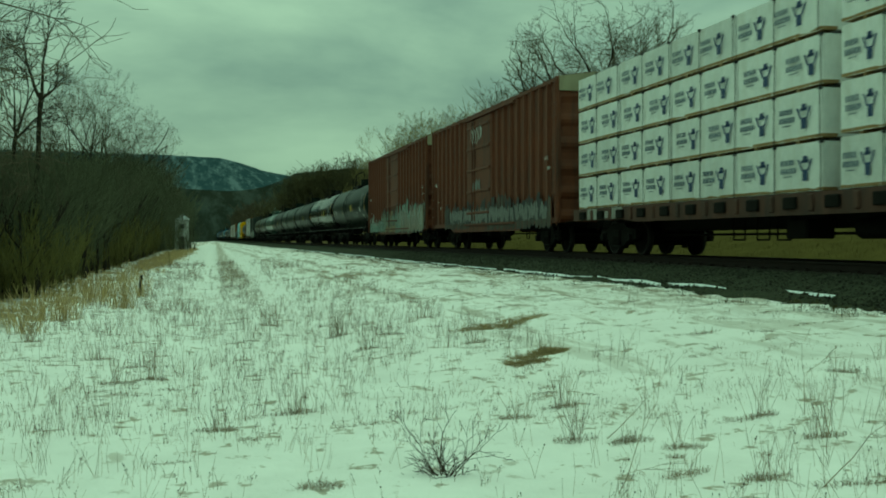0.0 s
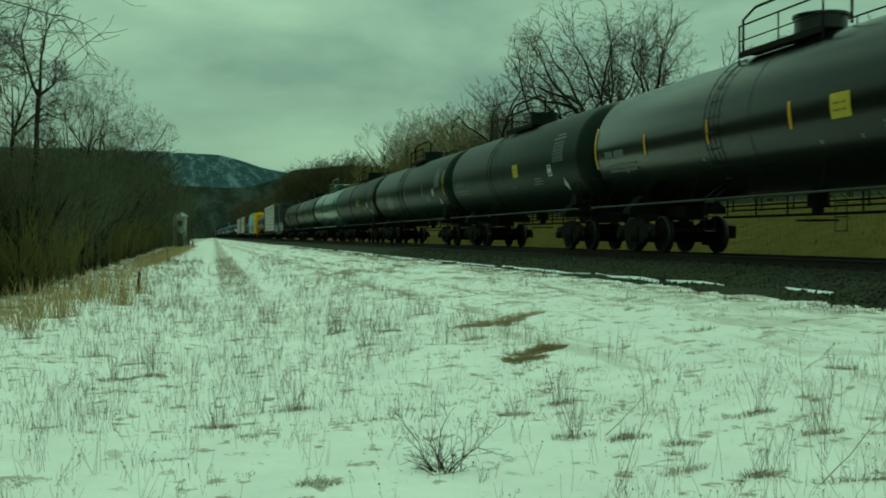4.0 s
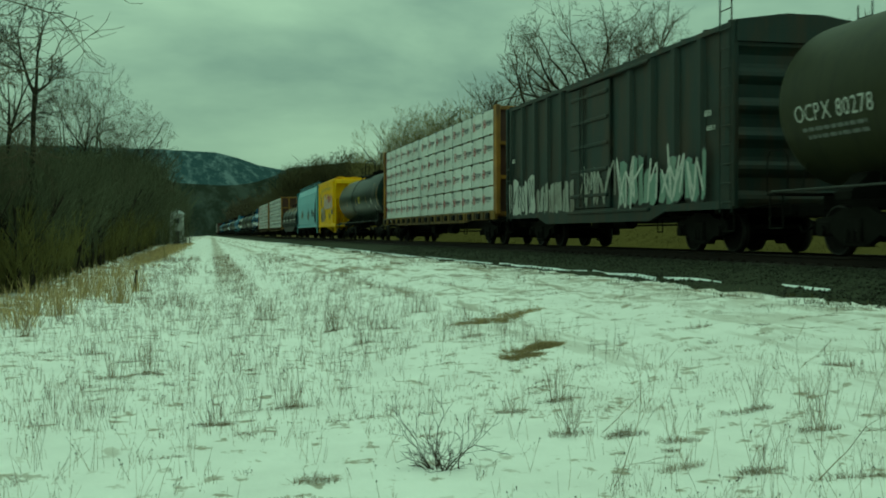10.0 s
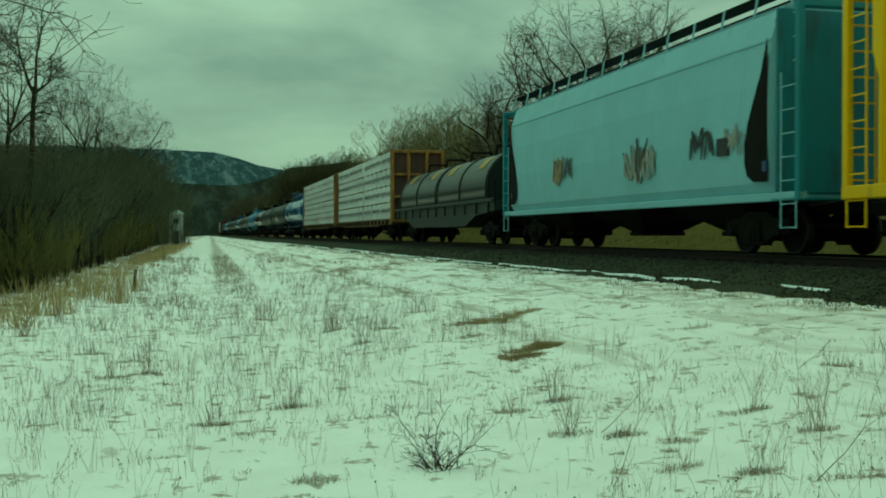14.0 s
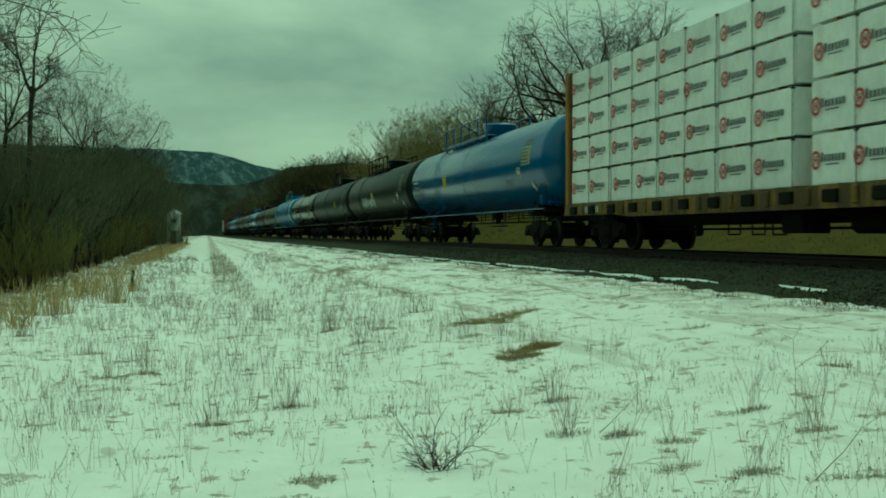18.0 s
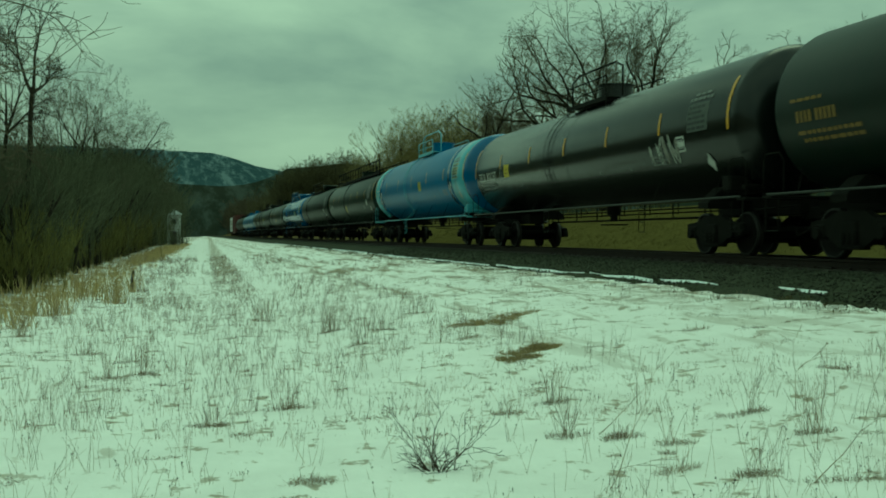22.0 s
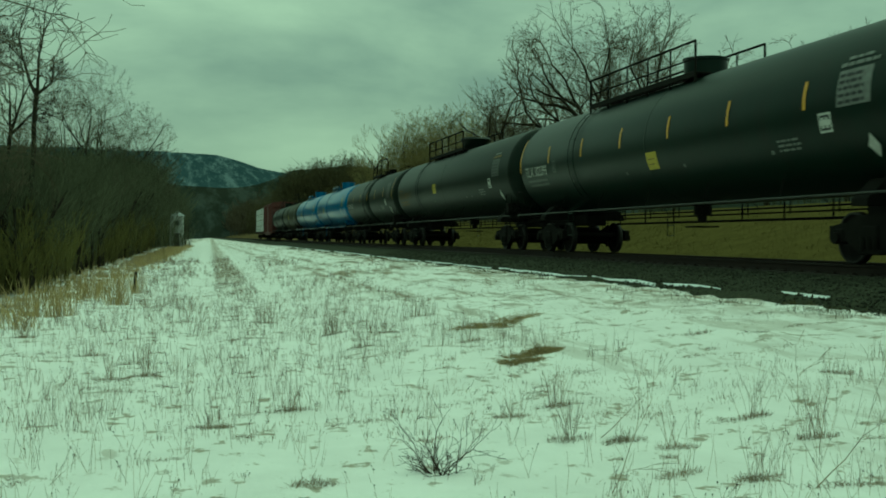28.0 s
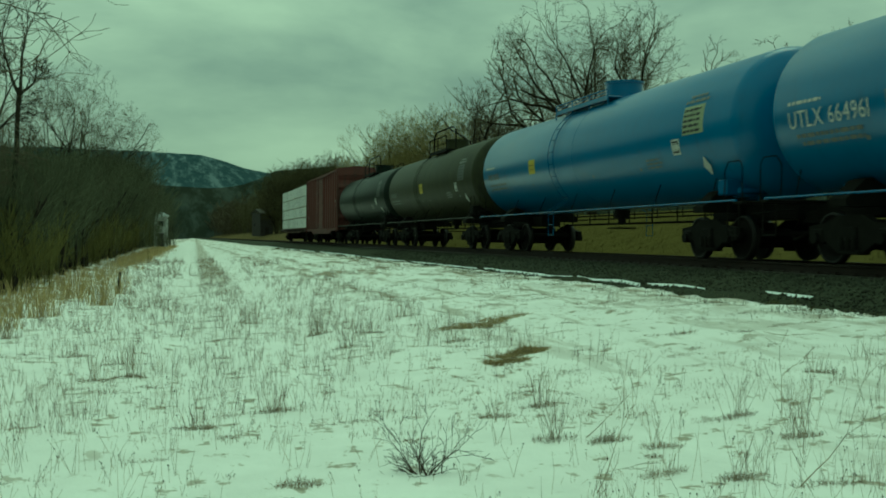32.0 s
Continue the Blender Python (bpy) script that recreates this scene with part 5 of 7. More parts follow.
def centerbeam(s0, s1, style, sill_paint, label, seed, bulk=True, tiers=4, hgt=0.92, deck=1.2, gap=0.0):
    car, half = start_car("centerbeam_flatcar", s0, s1, label, "flatcar", 0.22, -0.22)
    r = random.Random(seed)
    L = 2 * half
    part("deck", Shape().box(-1.42, 1.42, -half, half, deck - 0.16, deck, 0.015), sill_paint, car)
    for s in (-1, 1):
        x = s * 1.44
        part("side_sill", Shape().plate([(-half, deck + 0.03), (half, deck + 0.03), (half, deck - 0.28), (half - 3.4, deck - 0.28), (half - 4.4, deck - 0.36), (-half + 4.4, deck - 0.36), (-half + 3.4, deck - 0.28), (-half, deck - 0.28)], x - 0.05, x + 0.05), "sillyellow" if sill_paint == "yellowend" else sill_paint, car)
        for i in range(16):
            y = -half + 0.8 + (L - 1.6) * (i + 0.5) / 16
            part("stake_pocket", Shape().box(x - 0.1, x + 0.1, y - 0.07, y + 0.07, deck - 0.3, deck + 0.0, 0.02), "sillyellow" if sill_paint == "yellowend" else sill_paint, car)
    winch = Shape().box(-1.56, -1.44, -0.2, 0.2, deck - 0.26, deck - 0.04, 0.02).rod((-1.56, 0.0, deck - 0.14), (-1.44, 0, deck - 0.14), 0.05, 8).mesh("winch", "frame")
    for i in range(17):
        part("winch", winch, None, car, at=pose(0, -half + 0.8 + (L - 1.6) * i / 16, 0))
    part("centre_sill", Shape().box(-0.35, 0.35, -half, half, 0.62, deck - 0.1, 0.03), "frame", car)
    tr = Shape().box(-0.06, 0.06, -half + 0.4, half - 0.4, deck + tiers * hgt - 0.3, deck + tiers * hgt - 0.05, 0.01)
    part("centre_beam", tr, sill_paint, car)
    for i in range(12):
        y = -half + 0.8 + (L - 1.6) * i / 11
        part("beam_post", Shape().box(-0.05, 0.05, y - 0.08, y + 0.08, deck, deck + tiers * hgt - 0.25, 0.01), sill_paint, car)
    top = deck + tiers * hgt + 0.05
    if bulk:
        for e in (-1, 1):
            y = e * half
            bk = Shape().box(-1.38, 1.38, min(y - e * 0.05, y - e * 0.2), max(y - e * 0.05, y - e * 0.2), deck, top, 0.02)
            wall = part("bulkhead", bk, "brownsill", car)
            for x in (-1.38, -0.5, 0.5, 1.38):
                part("post", Shape().box(x - 0.08, x + 0.08, min(y - e * (0.28 if e < 0 else 0.15), y + e * (0.14 if e < 0 else 0.04)), max(y - e * (0.28 if e < 0 else 0.15), y + e * (0.14 if e < 0 else 0.04)), deck - 0.1, top + 0.02, 0.02), sill_paint, wall)
            for z in (deck + 1.2, deck + 2.4, top - 0.1):
                part("rib", Shape().box(-1.38, 1.38, min(y, y + e * 0.12), max(y, y + e * 0.12), z - 0.07, z + 0.07, 0.015), sill_paint, wall)
    # load: two blocks of packs each side, a gap in the middle
    if style not in BUNDLES:
        BUNDLES[style] = [bundle_mesh(style, 2.78, hgt, 50 + k) for k in range(6)]
    room = half - (0.3 if bulk else 0.05)
    for s in (-1, 1):
        for blk in (-1, 1):
            start = gap + blk * 0.24
            per = max(1, round(abs(blk * room - start) / 2.8))
            ln = abs(blk * room - start) / per
            for i in range(per):
                yc = start + blk * ln * (i + 0.5)
                for k in range(tiers):
                    o = part("lumber_pack", BUNDLES[style][r.randrange(len(BUNDLES[style]))], None, car, at=pose(r.uniform(-0.02, 0.02), yc + r.uniform(-0.03, 0.03), deck + k * hgt, 0, 0, 0 if s < 0 else 180))
                    o.scale = (1, ln / 2.8, 1)
    bars, _ = glyph_bars(r, 8, 0.17)
    for u0, u1, w0, w1 in bars:
        part("stencil_mark", Shape().add([(-1.497, half - 1.6 - u, deck - 0.23 + w) for u, w in ((u0, w0), (u1, w0), (u1, w1), (u0, w1))], [(0, 1, 2, 3)]), "white", car)
    for u in (0.9, 2.6) if sill_paint == "brownsill" else ():
        part("sill_plate", Shape().box(-1.5, -1.49, half - u - 0.9, half - u - 0.2, deck - 0.26, deck + 0.02, 0.003), "gwhite", car, "pale painted patch on the sill")
    bk = Shape().rod((-0.5, -1.6, 0.6), (-0.5, -0.7, 0.6), 0.19, 12).box(-1.0, -0.4, 0.3, 1.0, 0.42, 0.78, 0.03).rod((-0.3, -half + 3.6, 0.52), (-0.3, half - 3.6, 0.52), 0.028, 6)
    for y in (-3.2, 1.8, 2.6, 3.6):
        bk.pipe([(-0.4, y, 0.9), (-0.4, y, 0.4), (-0.4, y + 0.5, 0.4), (-0.4, y + 0.5, 0.9)], 0.02, 5)
    part("brake_gear", bk, "frame", car)
    running_gear(car, half, 2.2)
    return car


def yellow_hopper(s0, s1):
    car, half = start_car("covered_hopper", s0, s1, "short yellow ribbed covered hopper with sprayed lettering and end cages", "hopper car", 1.05, -0.35)
    r = random.Random(31)
    W, L, top, sill = 1.5, 2 * half, 4.45, 1.08
    b0, b1 = -half + 1.35, half - 0.9
    # side sheet cut back along the slope sheets at the ends
    side = [(b1, sill), (b0, sill), (b0, sill + 1.4), (b0 - 0.15, top - 0.9), (b0 - 0.15, top), (b1 + 0.15, top), (b1 + 0.15, top - 1.2), (b1, top - 1.6)]
    for s in (-1, 1):
        part("side_sheet", Shape().plate(side, s * W - 0.02, s * W + 0.02), "yellow", car)
        for i in range(9):
            y = b0 + 0.1 + (b1 - b0 - 0.2) * i / 8
            part("side_post", Shape().box(s * W - (0.05 if s < 0 else 0.02), s * W + (0.02 if s < 0 else 0.05), y - 0.035, y + 0.035, sill, top - 0.05, 0.015), "yellow", car)
        part("side_sill", Shape().box(s * W - 0.06, s * W + 0.06, -half, half, sill - 0.12, sill + 0.1, 0.02), "yellow", car)
        part("top_chord", Shape().box(s * W - 0.09, s * W + 0.09, -half + 0.2, half - 0.2, top - 0.04, top + 0.1, 0.02), "yellow", car)
    core = Shape()
    core.plate([(b0 + 1.8, sill + 0.2), (b1 - 1.8, sill + 0.2), (b1 - 0.05, sill + 2.0), (b1 + 0.05, top - 0.05), (b0 - 0.05, top - 0.05), (b0 + 0.05, sill + 2.0)], -W + 0.05, W - 0.05)
    part("body", core, "yellow", car)
    part("roof", Shape().prism([(-W, top), (-W, top + 0.05), (-0.5, top + 0.2), (0.5, top + 0.2), (W, top + 0.05), (W, top)], -half + 0.2, half - 0.2), "yellow", car)
    for i in range(5):
        y = -half + 1.6 + (L - 3.2) * i / 4
        part("hatch", Shape().rod((-0.75, y, top + 0.12), (-0.75, y, top + 0.26), 0.36, 16).rod((0.75, y, top + 0.12), (0.75, y, top + 0.26), 0.36, 16), "yellow", car)
    for x in (-1.05, 1.05, 0):
        part("roof_walk", Shape().box(x - 0.2, x + 0.2, -half + 0.1, half - 0.1, top + 0.2, top + 0.24, 0.01), "yellow", car)
    for i in range(8):
        y = -half + 0.4 + (L - 0.8) * i / 7
        for x in (-1.2, 1.2):
            part("walk_support", Shape().rod((x, y, top + 0.22), (x, y, top + 0.02), 0.02, 5), "yellow", car)
    # hopper bottoms
    for y in (-half * 0.38, half * 0.22):
        hp = Shape()
        a, b = [(-1.45, y - 1.35, sill), (1.45, y - 1.35, sill), (1.45, y + 1.35, sill), (-1.45, y + 1.35, sill)], [(-0.55, y - 0.3, 0.42), (0.55, y - 0.3, 0.42), (0.55, y + 0.3, 0.42), (-0.55, y + 0.3, 0.42)]
        hp.add(a + b, [(0, 4, 5, 1), (1, 5, 6, 2), (2, 6, 7, 3), (3, 7, 4, 0), (4, 7, 6, 5)])
        h = part("discharge_hopper", hp, "yellow", car)
        part("outlet_gate", Shape().box(-0.6, 0.6, y - 0.36, y + 0.36, 0.34, 0.43, 0.02), "frame", h)
    # end cages: posts, ladders, platform, slope sheet
    for e in (-1, 1):
        y = e * half
        bb = b1 if e > 0 else b0
        part("slope_sheet", Shape().add([(-W, bb + e * 0.1, top - 0.1), (W, bb + e * 0.1, top - 0.1), (W, bb - e * 1.9, sill + 0.1), (-W, bb - e * 1.9, sill + 0.1), (-W, bb + e * 0.06, top - 0.1), (W, bb + e * 0.06, top - 0.1), (W, bb - e * 1.94, sill + 0.1), (-W, bb - e * 1.94, sill + 0.1)], [(0, 1, 2, 3), (7, 6, 5, 4), (0, 4, 5, 1)]), "yellow", car)
        part("end_beam", Shape().box(-W, W, min(y, y - e * 0.25), max(y, y - e * 0.25), top - 0.28, top + 0.02, 0.02), "yellow", car)
        part("end_platform", Shape().box(-W, W, min(y, y - e * 1.1), max(y, y - e * 1.1), sill - 0.1, sill - 0.02, 0.01), "yellow", car)
        for x in (-W, -0.5, 0.5, W):
            part("end_post", Shape().box(x - 0.06, x + 0.06, min(y - e * 0.02, y - e * 0.16), max(y - e * 0.02, y - e * 0.16), sill, top - 0.2, 0.015), "yellow", car)
        for s in (-1, 1):
            ld = Shape()
            for yy in (y - e * 0.08, y - e * 0.58):
                ld.rod((s * W, yy, 0.5), (s * W, yy, top - 0.1), 0.022, 5)
            for k in range(10):
                ld.rod((s * W, y - e * 0.08, 0.52 + 0.42 * k), (s * W, y - e * 0.58, 0.52 + 0.42 * k), 0.016, 5)
            part("ladder", ld, "yellow", car)
            ld = Shape()
            x0, x1 = s * (W - 0.12), s * (W - 0.6)
            for k in range(8):
                ld.rod((x0, y + e * 0.03, sill + 0.2 + 0.42 * k), (x1, y + e * 0.03, sill + 0.2 + 0.42 * k), 0.016, 5)
            ld.rod((x1, y + e * 0.03, sill), (x1, y + e * 0.03, top - 0.2), 0.02, 5)
            part("end_ladder", ld, "yellow", car)
    part("underframe", Shape().box(-0.3, 0.3, -half, half, 0.78, 1.1, 0.02), "frame", car)
    part("brake_wheel", Shape().pipe([(-0.6 + 0.28 * math.cos(t), -half - 0.06, 2.4 + 0.28 * math.sin(t)) for t in [k * 0.524 for k in range(13)]], 0.02, 5), "yellow", car)
    # marks: two rows of widely set letters as bars, a tall painted emblem, patches, sprayed letters
    x = -W - 0.055
    sh = Shape()

    def bar(u, z, w, h):
        sh.add([(x, u, z), (x, u - w, z), (x, u - w, z + h), (x, u, z + h)], [(0, 1, 2, 3)])

    for z, n, u0 in ((top - 0.66, 6, 2.5), (top - 1.2, 4, 3.4)):
        for i in range(n):
            for j in range(2 if i < n - 1 else 1):
                u = half - u0 - 1.15 * i - 0.3 * j
                bar(u, z, 0.13, 0.25)
    part("stencil", sh, "inkblue", car, "widely spaced dark blue letter bars")
    em = Shape()
    u = half - 1.35
    for a, b in (((0, 1.15), (0.22, 0.1)), ((0.22, 0.1), (0.45, 0.8)), ((0.45, 0.8), (0.68, 0.1)), ((0.68, 0.1), (0.95, 1.2))):
        em.add([(x, u - a[0], top - 1.85 + a[1]), (x, u - a[0] - 0.13, top - 1.85 + a[1]), (x, u - b[0] - 0.13, top - 1.85 + b[1]), (x, u - b[0], top - 1.85 + b[1])], [(0, 1, 2, 3)])
    part("emblem", em, "inkblue", car, "tall blue zigzag emblem")
    for i, (m, uc, z, w, h) in enumerate((("gwhite", 2.5, sill + 1.05, 1.9, 1.2), ("gtan", 3.5, sill + 0.75, 2.9, 1.2), ("gdull", 2.3, sill + 0.7, 0.8, 0.8))):
        part("paint_patch", blotch(r, half - uc, z, w, h, x - 0.002 - 0.002 * i), m, car)
    for i, (m, u0, u1, z0, z1, th) in enumerate((("gpale", 3.9, 8.9, sill + 1.25, sill + 2.6, 0.3), ("gred", 6.2, 8.2, sill + 1.7, sill + 2.35, 0.09), ("gblack", 6.9, 8.0, sill + 0.45, sill + 1.0, 0.05), ("gblack", 9.0, 9.9, sill + 0.8, sill + 1.3, 0.05))):
        flat_spray(car, m, r, half - u1, half - u0, z0, z1, x, th, 0.008 + 0.004 * i)
    part("stencil_panel", Shape().box(x - 0.006, x, half - 8.75, half - 8.35, sill + 0.85, sill + 1.2), "inkblue", car)
    running_gear(car, half, 1.9)


def blue_hopper(s0, s1):
    car, half = start_car("covered_hopper", s0, s1, "long pale blue curved-side covered hopper with scraped patches", "hopper car", 0.4, -0.4)
    r = random.Random(33)
    L, top, sill = 2 * half, 4.58, 1.1
    prof = [(-1.36, sill), (-1.5, sill + 0.25), (-1.56, sill + 1.2), (-1.55, sill + 2.1), (-1.48, sill + 2.9), (-1.32, top - 0.08), (-1.0, top + 0.12), (-0.5, top + 0.2)]
    prof = prof + [(-a, z) for a, z in prof[::-1]]
    b = half - 0.95
    part("body", Shape().prism(prof, -b, b, smooth=False), "hopperblue", car)
    for s in (-1, 1):
        part("belt_seam", Shape().box(s * 1.49 - 0.02, s * 1.49 + 0.02, -b, b, sill + 2.84, sill + 2.89, 0.008), "hopperblue", car)
        part("side_sill", Shape().box(s * 1.42 - 0.08, s * 1.42 + 0.08, -half, half, sill - 0.1, sill + 0.06, 0.02), "hopperblue", car)
        for e in (-1, 1):
            y = e * half
            # bulging end sheet; black plate drawn for the shaded recess behind the ladder
            pts = [(y - e * 0.95, sill), (y - e * 0.35, sill), (y - e * 0.5, sill + 0.5), (y - e * 0.95, sill + 1.4), (y - e * 0.95, sill + 2.0)]
            part("opening_shade", Shape().plate([(y - e * 0.96, sill + 0.26), (y - e * 1.45, sill + 0.28), (y - e * 1.68, sill + 0.4), (y - e * 1.78, sill + 0.65), (y - e * 1.78, sill + 1.0), (y - e * 1.66, sill + 1.4), (y - e * 1.42, sill + 1.85), (y - e * 1.18, sill + 2.3), (y - e * 0.96, sill + 2.9)], s * 1.565 - 0.004, s * 1.565 + 0.004), "frame", car, "black plate drawn as the shaded recess at the slope sheet")
            ld = Shape()
            for yy in (y - e * 0.1, y - e * 0.6):
                ld.rod((s * 1.5, yy, 0.5), (s * 1.5, yy, top - 0.1 if abs(yy - y) < 0.3 else sill + 2.2), 0.018, 5)
            for k in range(10):
                ld.rod((s * 1.5, y - e * 0.1, 0.52 + 0.42 * k), (s * 1.5, y - e * (0.6 if k < 7 else 0.2), 0.52 + 0.42 * k), 0.012, 5)
            part("ladder", ld, "hopperblue", car)
    for e in (-1, 1):
        y = e * half
        ybb = y - e * 0.95
        part("slope_sheet", Shape().add([(-1.4, ybb + e * 0.02, top - 0.2), (1.4, ybb + e * 0.02, top - 0.2), (1.4, ybb - e * 1.5, sill + 0.1), (-1.4, ybb - e * 1.5, sill + 0.1)], [(0, 1, 2, 3)]), "teal", car)
        part("end_wall", Shape().box(-1.4, 1.4, min(ybb, ybb + e * 0.06), max(ybb, ybb + e * 0.06), sill + 0.05, top - 0.05, 0.02), "teal", car)
        for x in (-1.45, -0.5, 0.5, 1.45):
            part("end_post", Shape().box(x - 0.07, x + 0.07, min(y, y - e * 0.14), max(y, y - e * 0.14), sill - 0.1, top - 0.05, 0.02), "teal", car)
        part("end_beam", Shape().box(-1.5, 1.5, min(y, y - e * 0.2), max(y, y - e * 0.2), top - 0.2, top - 0.05, 0.02), "teal", car)
        part("end_platform", Shape().box(-1.5, 1.5, min(y, y - e * 0.95), max(y, y - e * 0.95), sill - 0.1, sill - 0.04, 0.01), "teal", car)
    for x in (-1.0, 1.0):
        part("roof_walk", Shape().box(x - 0.22, x + 0.22, -half + 0.1, half - 0.1, top + 0.34, top + 0.38, 0.01), "frame", car)
    for i in range(14):
        y = -half + 0.6 + (L - 1.2) * i / 13
        for e in (-1, 1):
            part("walk_support", Shape().rod((e * 1.22, y, top + 0.36), (e * 1.3, y, top - 0.08), 0.025, 5), "hopperblue", car)
    part("roof_trough", Shape().box(-0.4, 0.4, -half + 1.2, half - 1.2, top + 0.18, top + 0.42, 0.04), "frame", car)
    for y in (-half * 0.55, 0, half * 0.55):
        hp = Shape()
        a, c = [(-1.35, y - 1.9, sill), (1.35, y - 1.9, sill), (1.35, y + 1.9, sill), (-1.35, y + 1.9, sill)], [(-0.5, y - 0.35, 0.45), (0.5, y - 0.35, 0.45), (0.5, y + 0.35, 0.45), (-0.5, y + 0.35, 0.45)]
        hp.add(a + c, [(0, 4, 5, 1), (1, 5, 6, 2), (2, 6, 7, 3), (3, 7, 4, 0), (4, 7, 6, 5)])
        h = part("discharge_hopper", hp, "frame", car)
        part("outlet_gate", Shape().box(-0.6, 0.6, y - 0.4, y + 0.4, 0.36, 0.46, 0.02), "frame", h)
    part("underframe", Shape().box(-0.3, 0.3, -half, half, 0.78, 1.05, 0.02), "frame", car)
    x = -1.585
    for m, u0, u1, z0, z1, th in (("gtan", 5.2, 6.1, sill + 0.55, sill + 1.5, 0.12), ("gdull", 5.5, 6.8, sill + 0.8, sill + 1.45, 0.05), ("gdull", 10.5, 12.0, sill + 0.5, sill + 1.6, 0.06), ("gwhite", 10.6, 12.4, sill + 0.5, sill + 1.4, 0.09), ("gblack", 14.1, 15.2, sill + 0.8, sill + 1.55, 0.07), ("gwhite", 15.5, 16.4, sill + 0.7, sill + 1.5, 0.05)):
        flat_spray(car, m, r, half - u1, half - u0, z0, z1, x, th, 0.006)
    part("stencil_panel", Shape().box(x - 0.008, x + 0.05, half - 15.7, half - 15.25, sill + 0.85, sill + 1.2), "gblack", car)
    for u, w, h, m in ((1.2, 0.14, 0.2, "gblack"), (17.0, 0.14, 0.2, "inkblue")):
        part("stencil_panel", Shape().box(x - 0.008, x + 0.05, half - u - w, half - u, sill + 0.45, sill + 0.45 + h), m, car)
    running_gear(car, half, 2.2)


def coil_car(s0, s1):
    car, half = start_car("coil_car", s0, s1, "dark steel coil car under rounded hoods with ochre panels", "coil car")
    L = 2 * half
    part("body", Shape().plate([(half, 1.6), (half, 1.25), (half - 2.6, 1.1), (half - 4.2, 0.7), (-half + 4.2, 0.7), (-half + 2.6, 1.1), (-half, 1.25), (-half, 1.6)], -1.45, 1.45), "dkgreen", car)
    for s in (-1, 1):
        part("top_rail", Shape().box(s * 1.48 - 0.08, s * 1.48 + 0.08, -half, half, 1.55, 1.68, 0.02), "dkgreen", car)
        for i in range(11):
            y = -half + 0.8 + (L - 1.6) * i / 10
            part("side_rib", Shape().box(s * 1.47 - 0.05, s * 1.47 + 0.05, y - 0.06, y + 0.06, 1.15, 1.56, 0.015), "dkgreen", car)
    for k, (y0, y1) in enumerate(((-half + 1.0, -0.05), (0.05, half - 1.0))):
        a = [(-1.46 * math.cos(t), 2.15 + 1.35 * math.sin(t)) for t in [math.pi * i / 14 for i in range(15)]]
        hood = part("hood", Shape().prism([(-1.46, 1.66)] + a + [(1.46, 1.66)], y0, y1, smooth=True), "hood", car, "rounded steel hood")
        for y in (y0 + 0.12, y1 - 0.12, (y0 + y1) / 2):
            b = [(-1.5 * math.cos(t), 2.15 + 1.39 * math.sin(t)) for t in [math.pi * i / 14 for i in range(15)]]
            part("hood_rib", Shape().prism([(-1.5, 1.66)] + b + [(1.5, 1.66)], y - 0.05, y + 0.05), "dkgreen", hood)
        for yy in (y0 + 1.6, y1 - 1.6):
            sk = Skin(0, 1.36, 2.15)
            pn = Shape()
            for t0, t1 in ((0.55, 0.7), (0.7, 0.85), (0.85, 1.0)):
                pn.add([(-1.475 * math.cos(t0), yy - 0.4, 2.15 + 1.365 * math.sin(t0)), (-1.475 * math.cos(t0), yy + 0.4, 2.15 + 1.365 * math.sin(t0)), (-1.475 * math.cos(t1), yy + 0.4, 2.15 + 1.365 * math.sin(t1)), (-1.475 * math.cos(t1), yy - 0.4, 2.15 + 1.365 * math.sin(t1))], [(0, 1, 2, 3)])
            part("panel", pn, "ochrepanel", hood, "ochre square on the hood")
        for yy in (y0 + 2.2, y1 - 2.2):
            part("lifting_bracket", Shape().pipe([(-0.5, yy, 3.35), (-0.4, yy, 3.8), (0.4, yy, 3.8), (0.5, yy, 3.35)], 0.05, 6), "frame", hood)
    for e in (-1, 1):
        y = e * half
        part("end_platform", Shape().box(-1.45, 1.45, min(y, y - e * 0.9), max(y, y - e * 0.9), 1.2, 1.28, 0.01), "frame", car)
        for s in (-1, 1):
            part("handrail", Shape().pipe([(s * 1.45, y, 1.28), (s * 1.45, y, 2.3), (s * 1.45, y - e * 0.7, 2.3), (s * 1.45, y - e * 0.7, 1.28)], 0.022, 5), "frame", car)
    part("underframe", Shape().box(-0.35, 0.35, -half, half, 0.72, 1.1, 0.02), "frame", car)
    running_gear(car, half, 2.0)


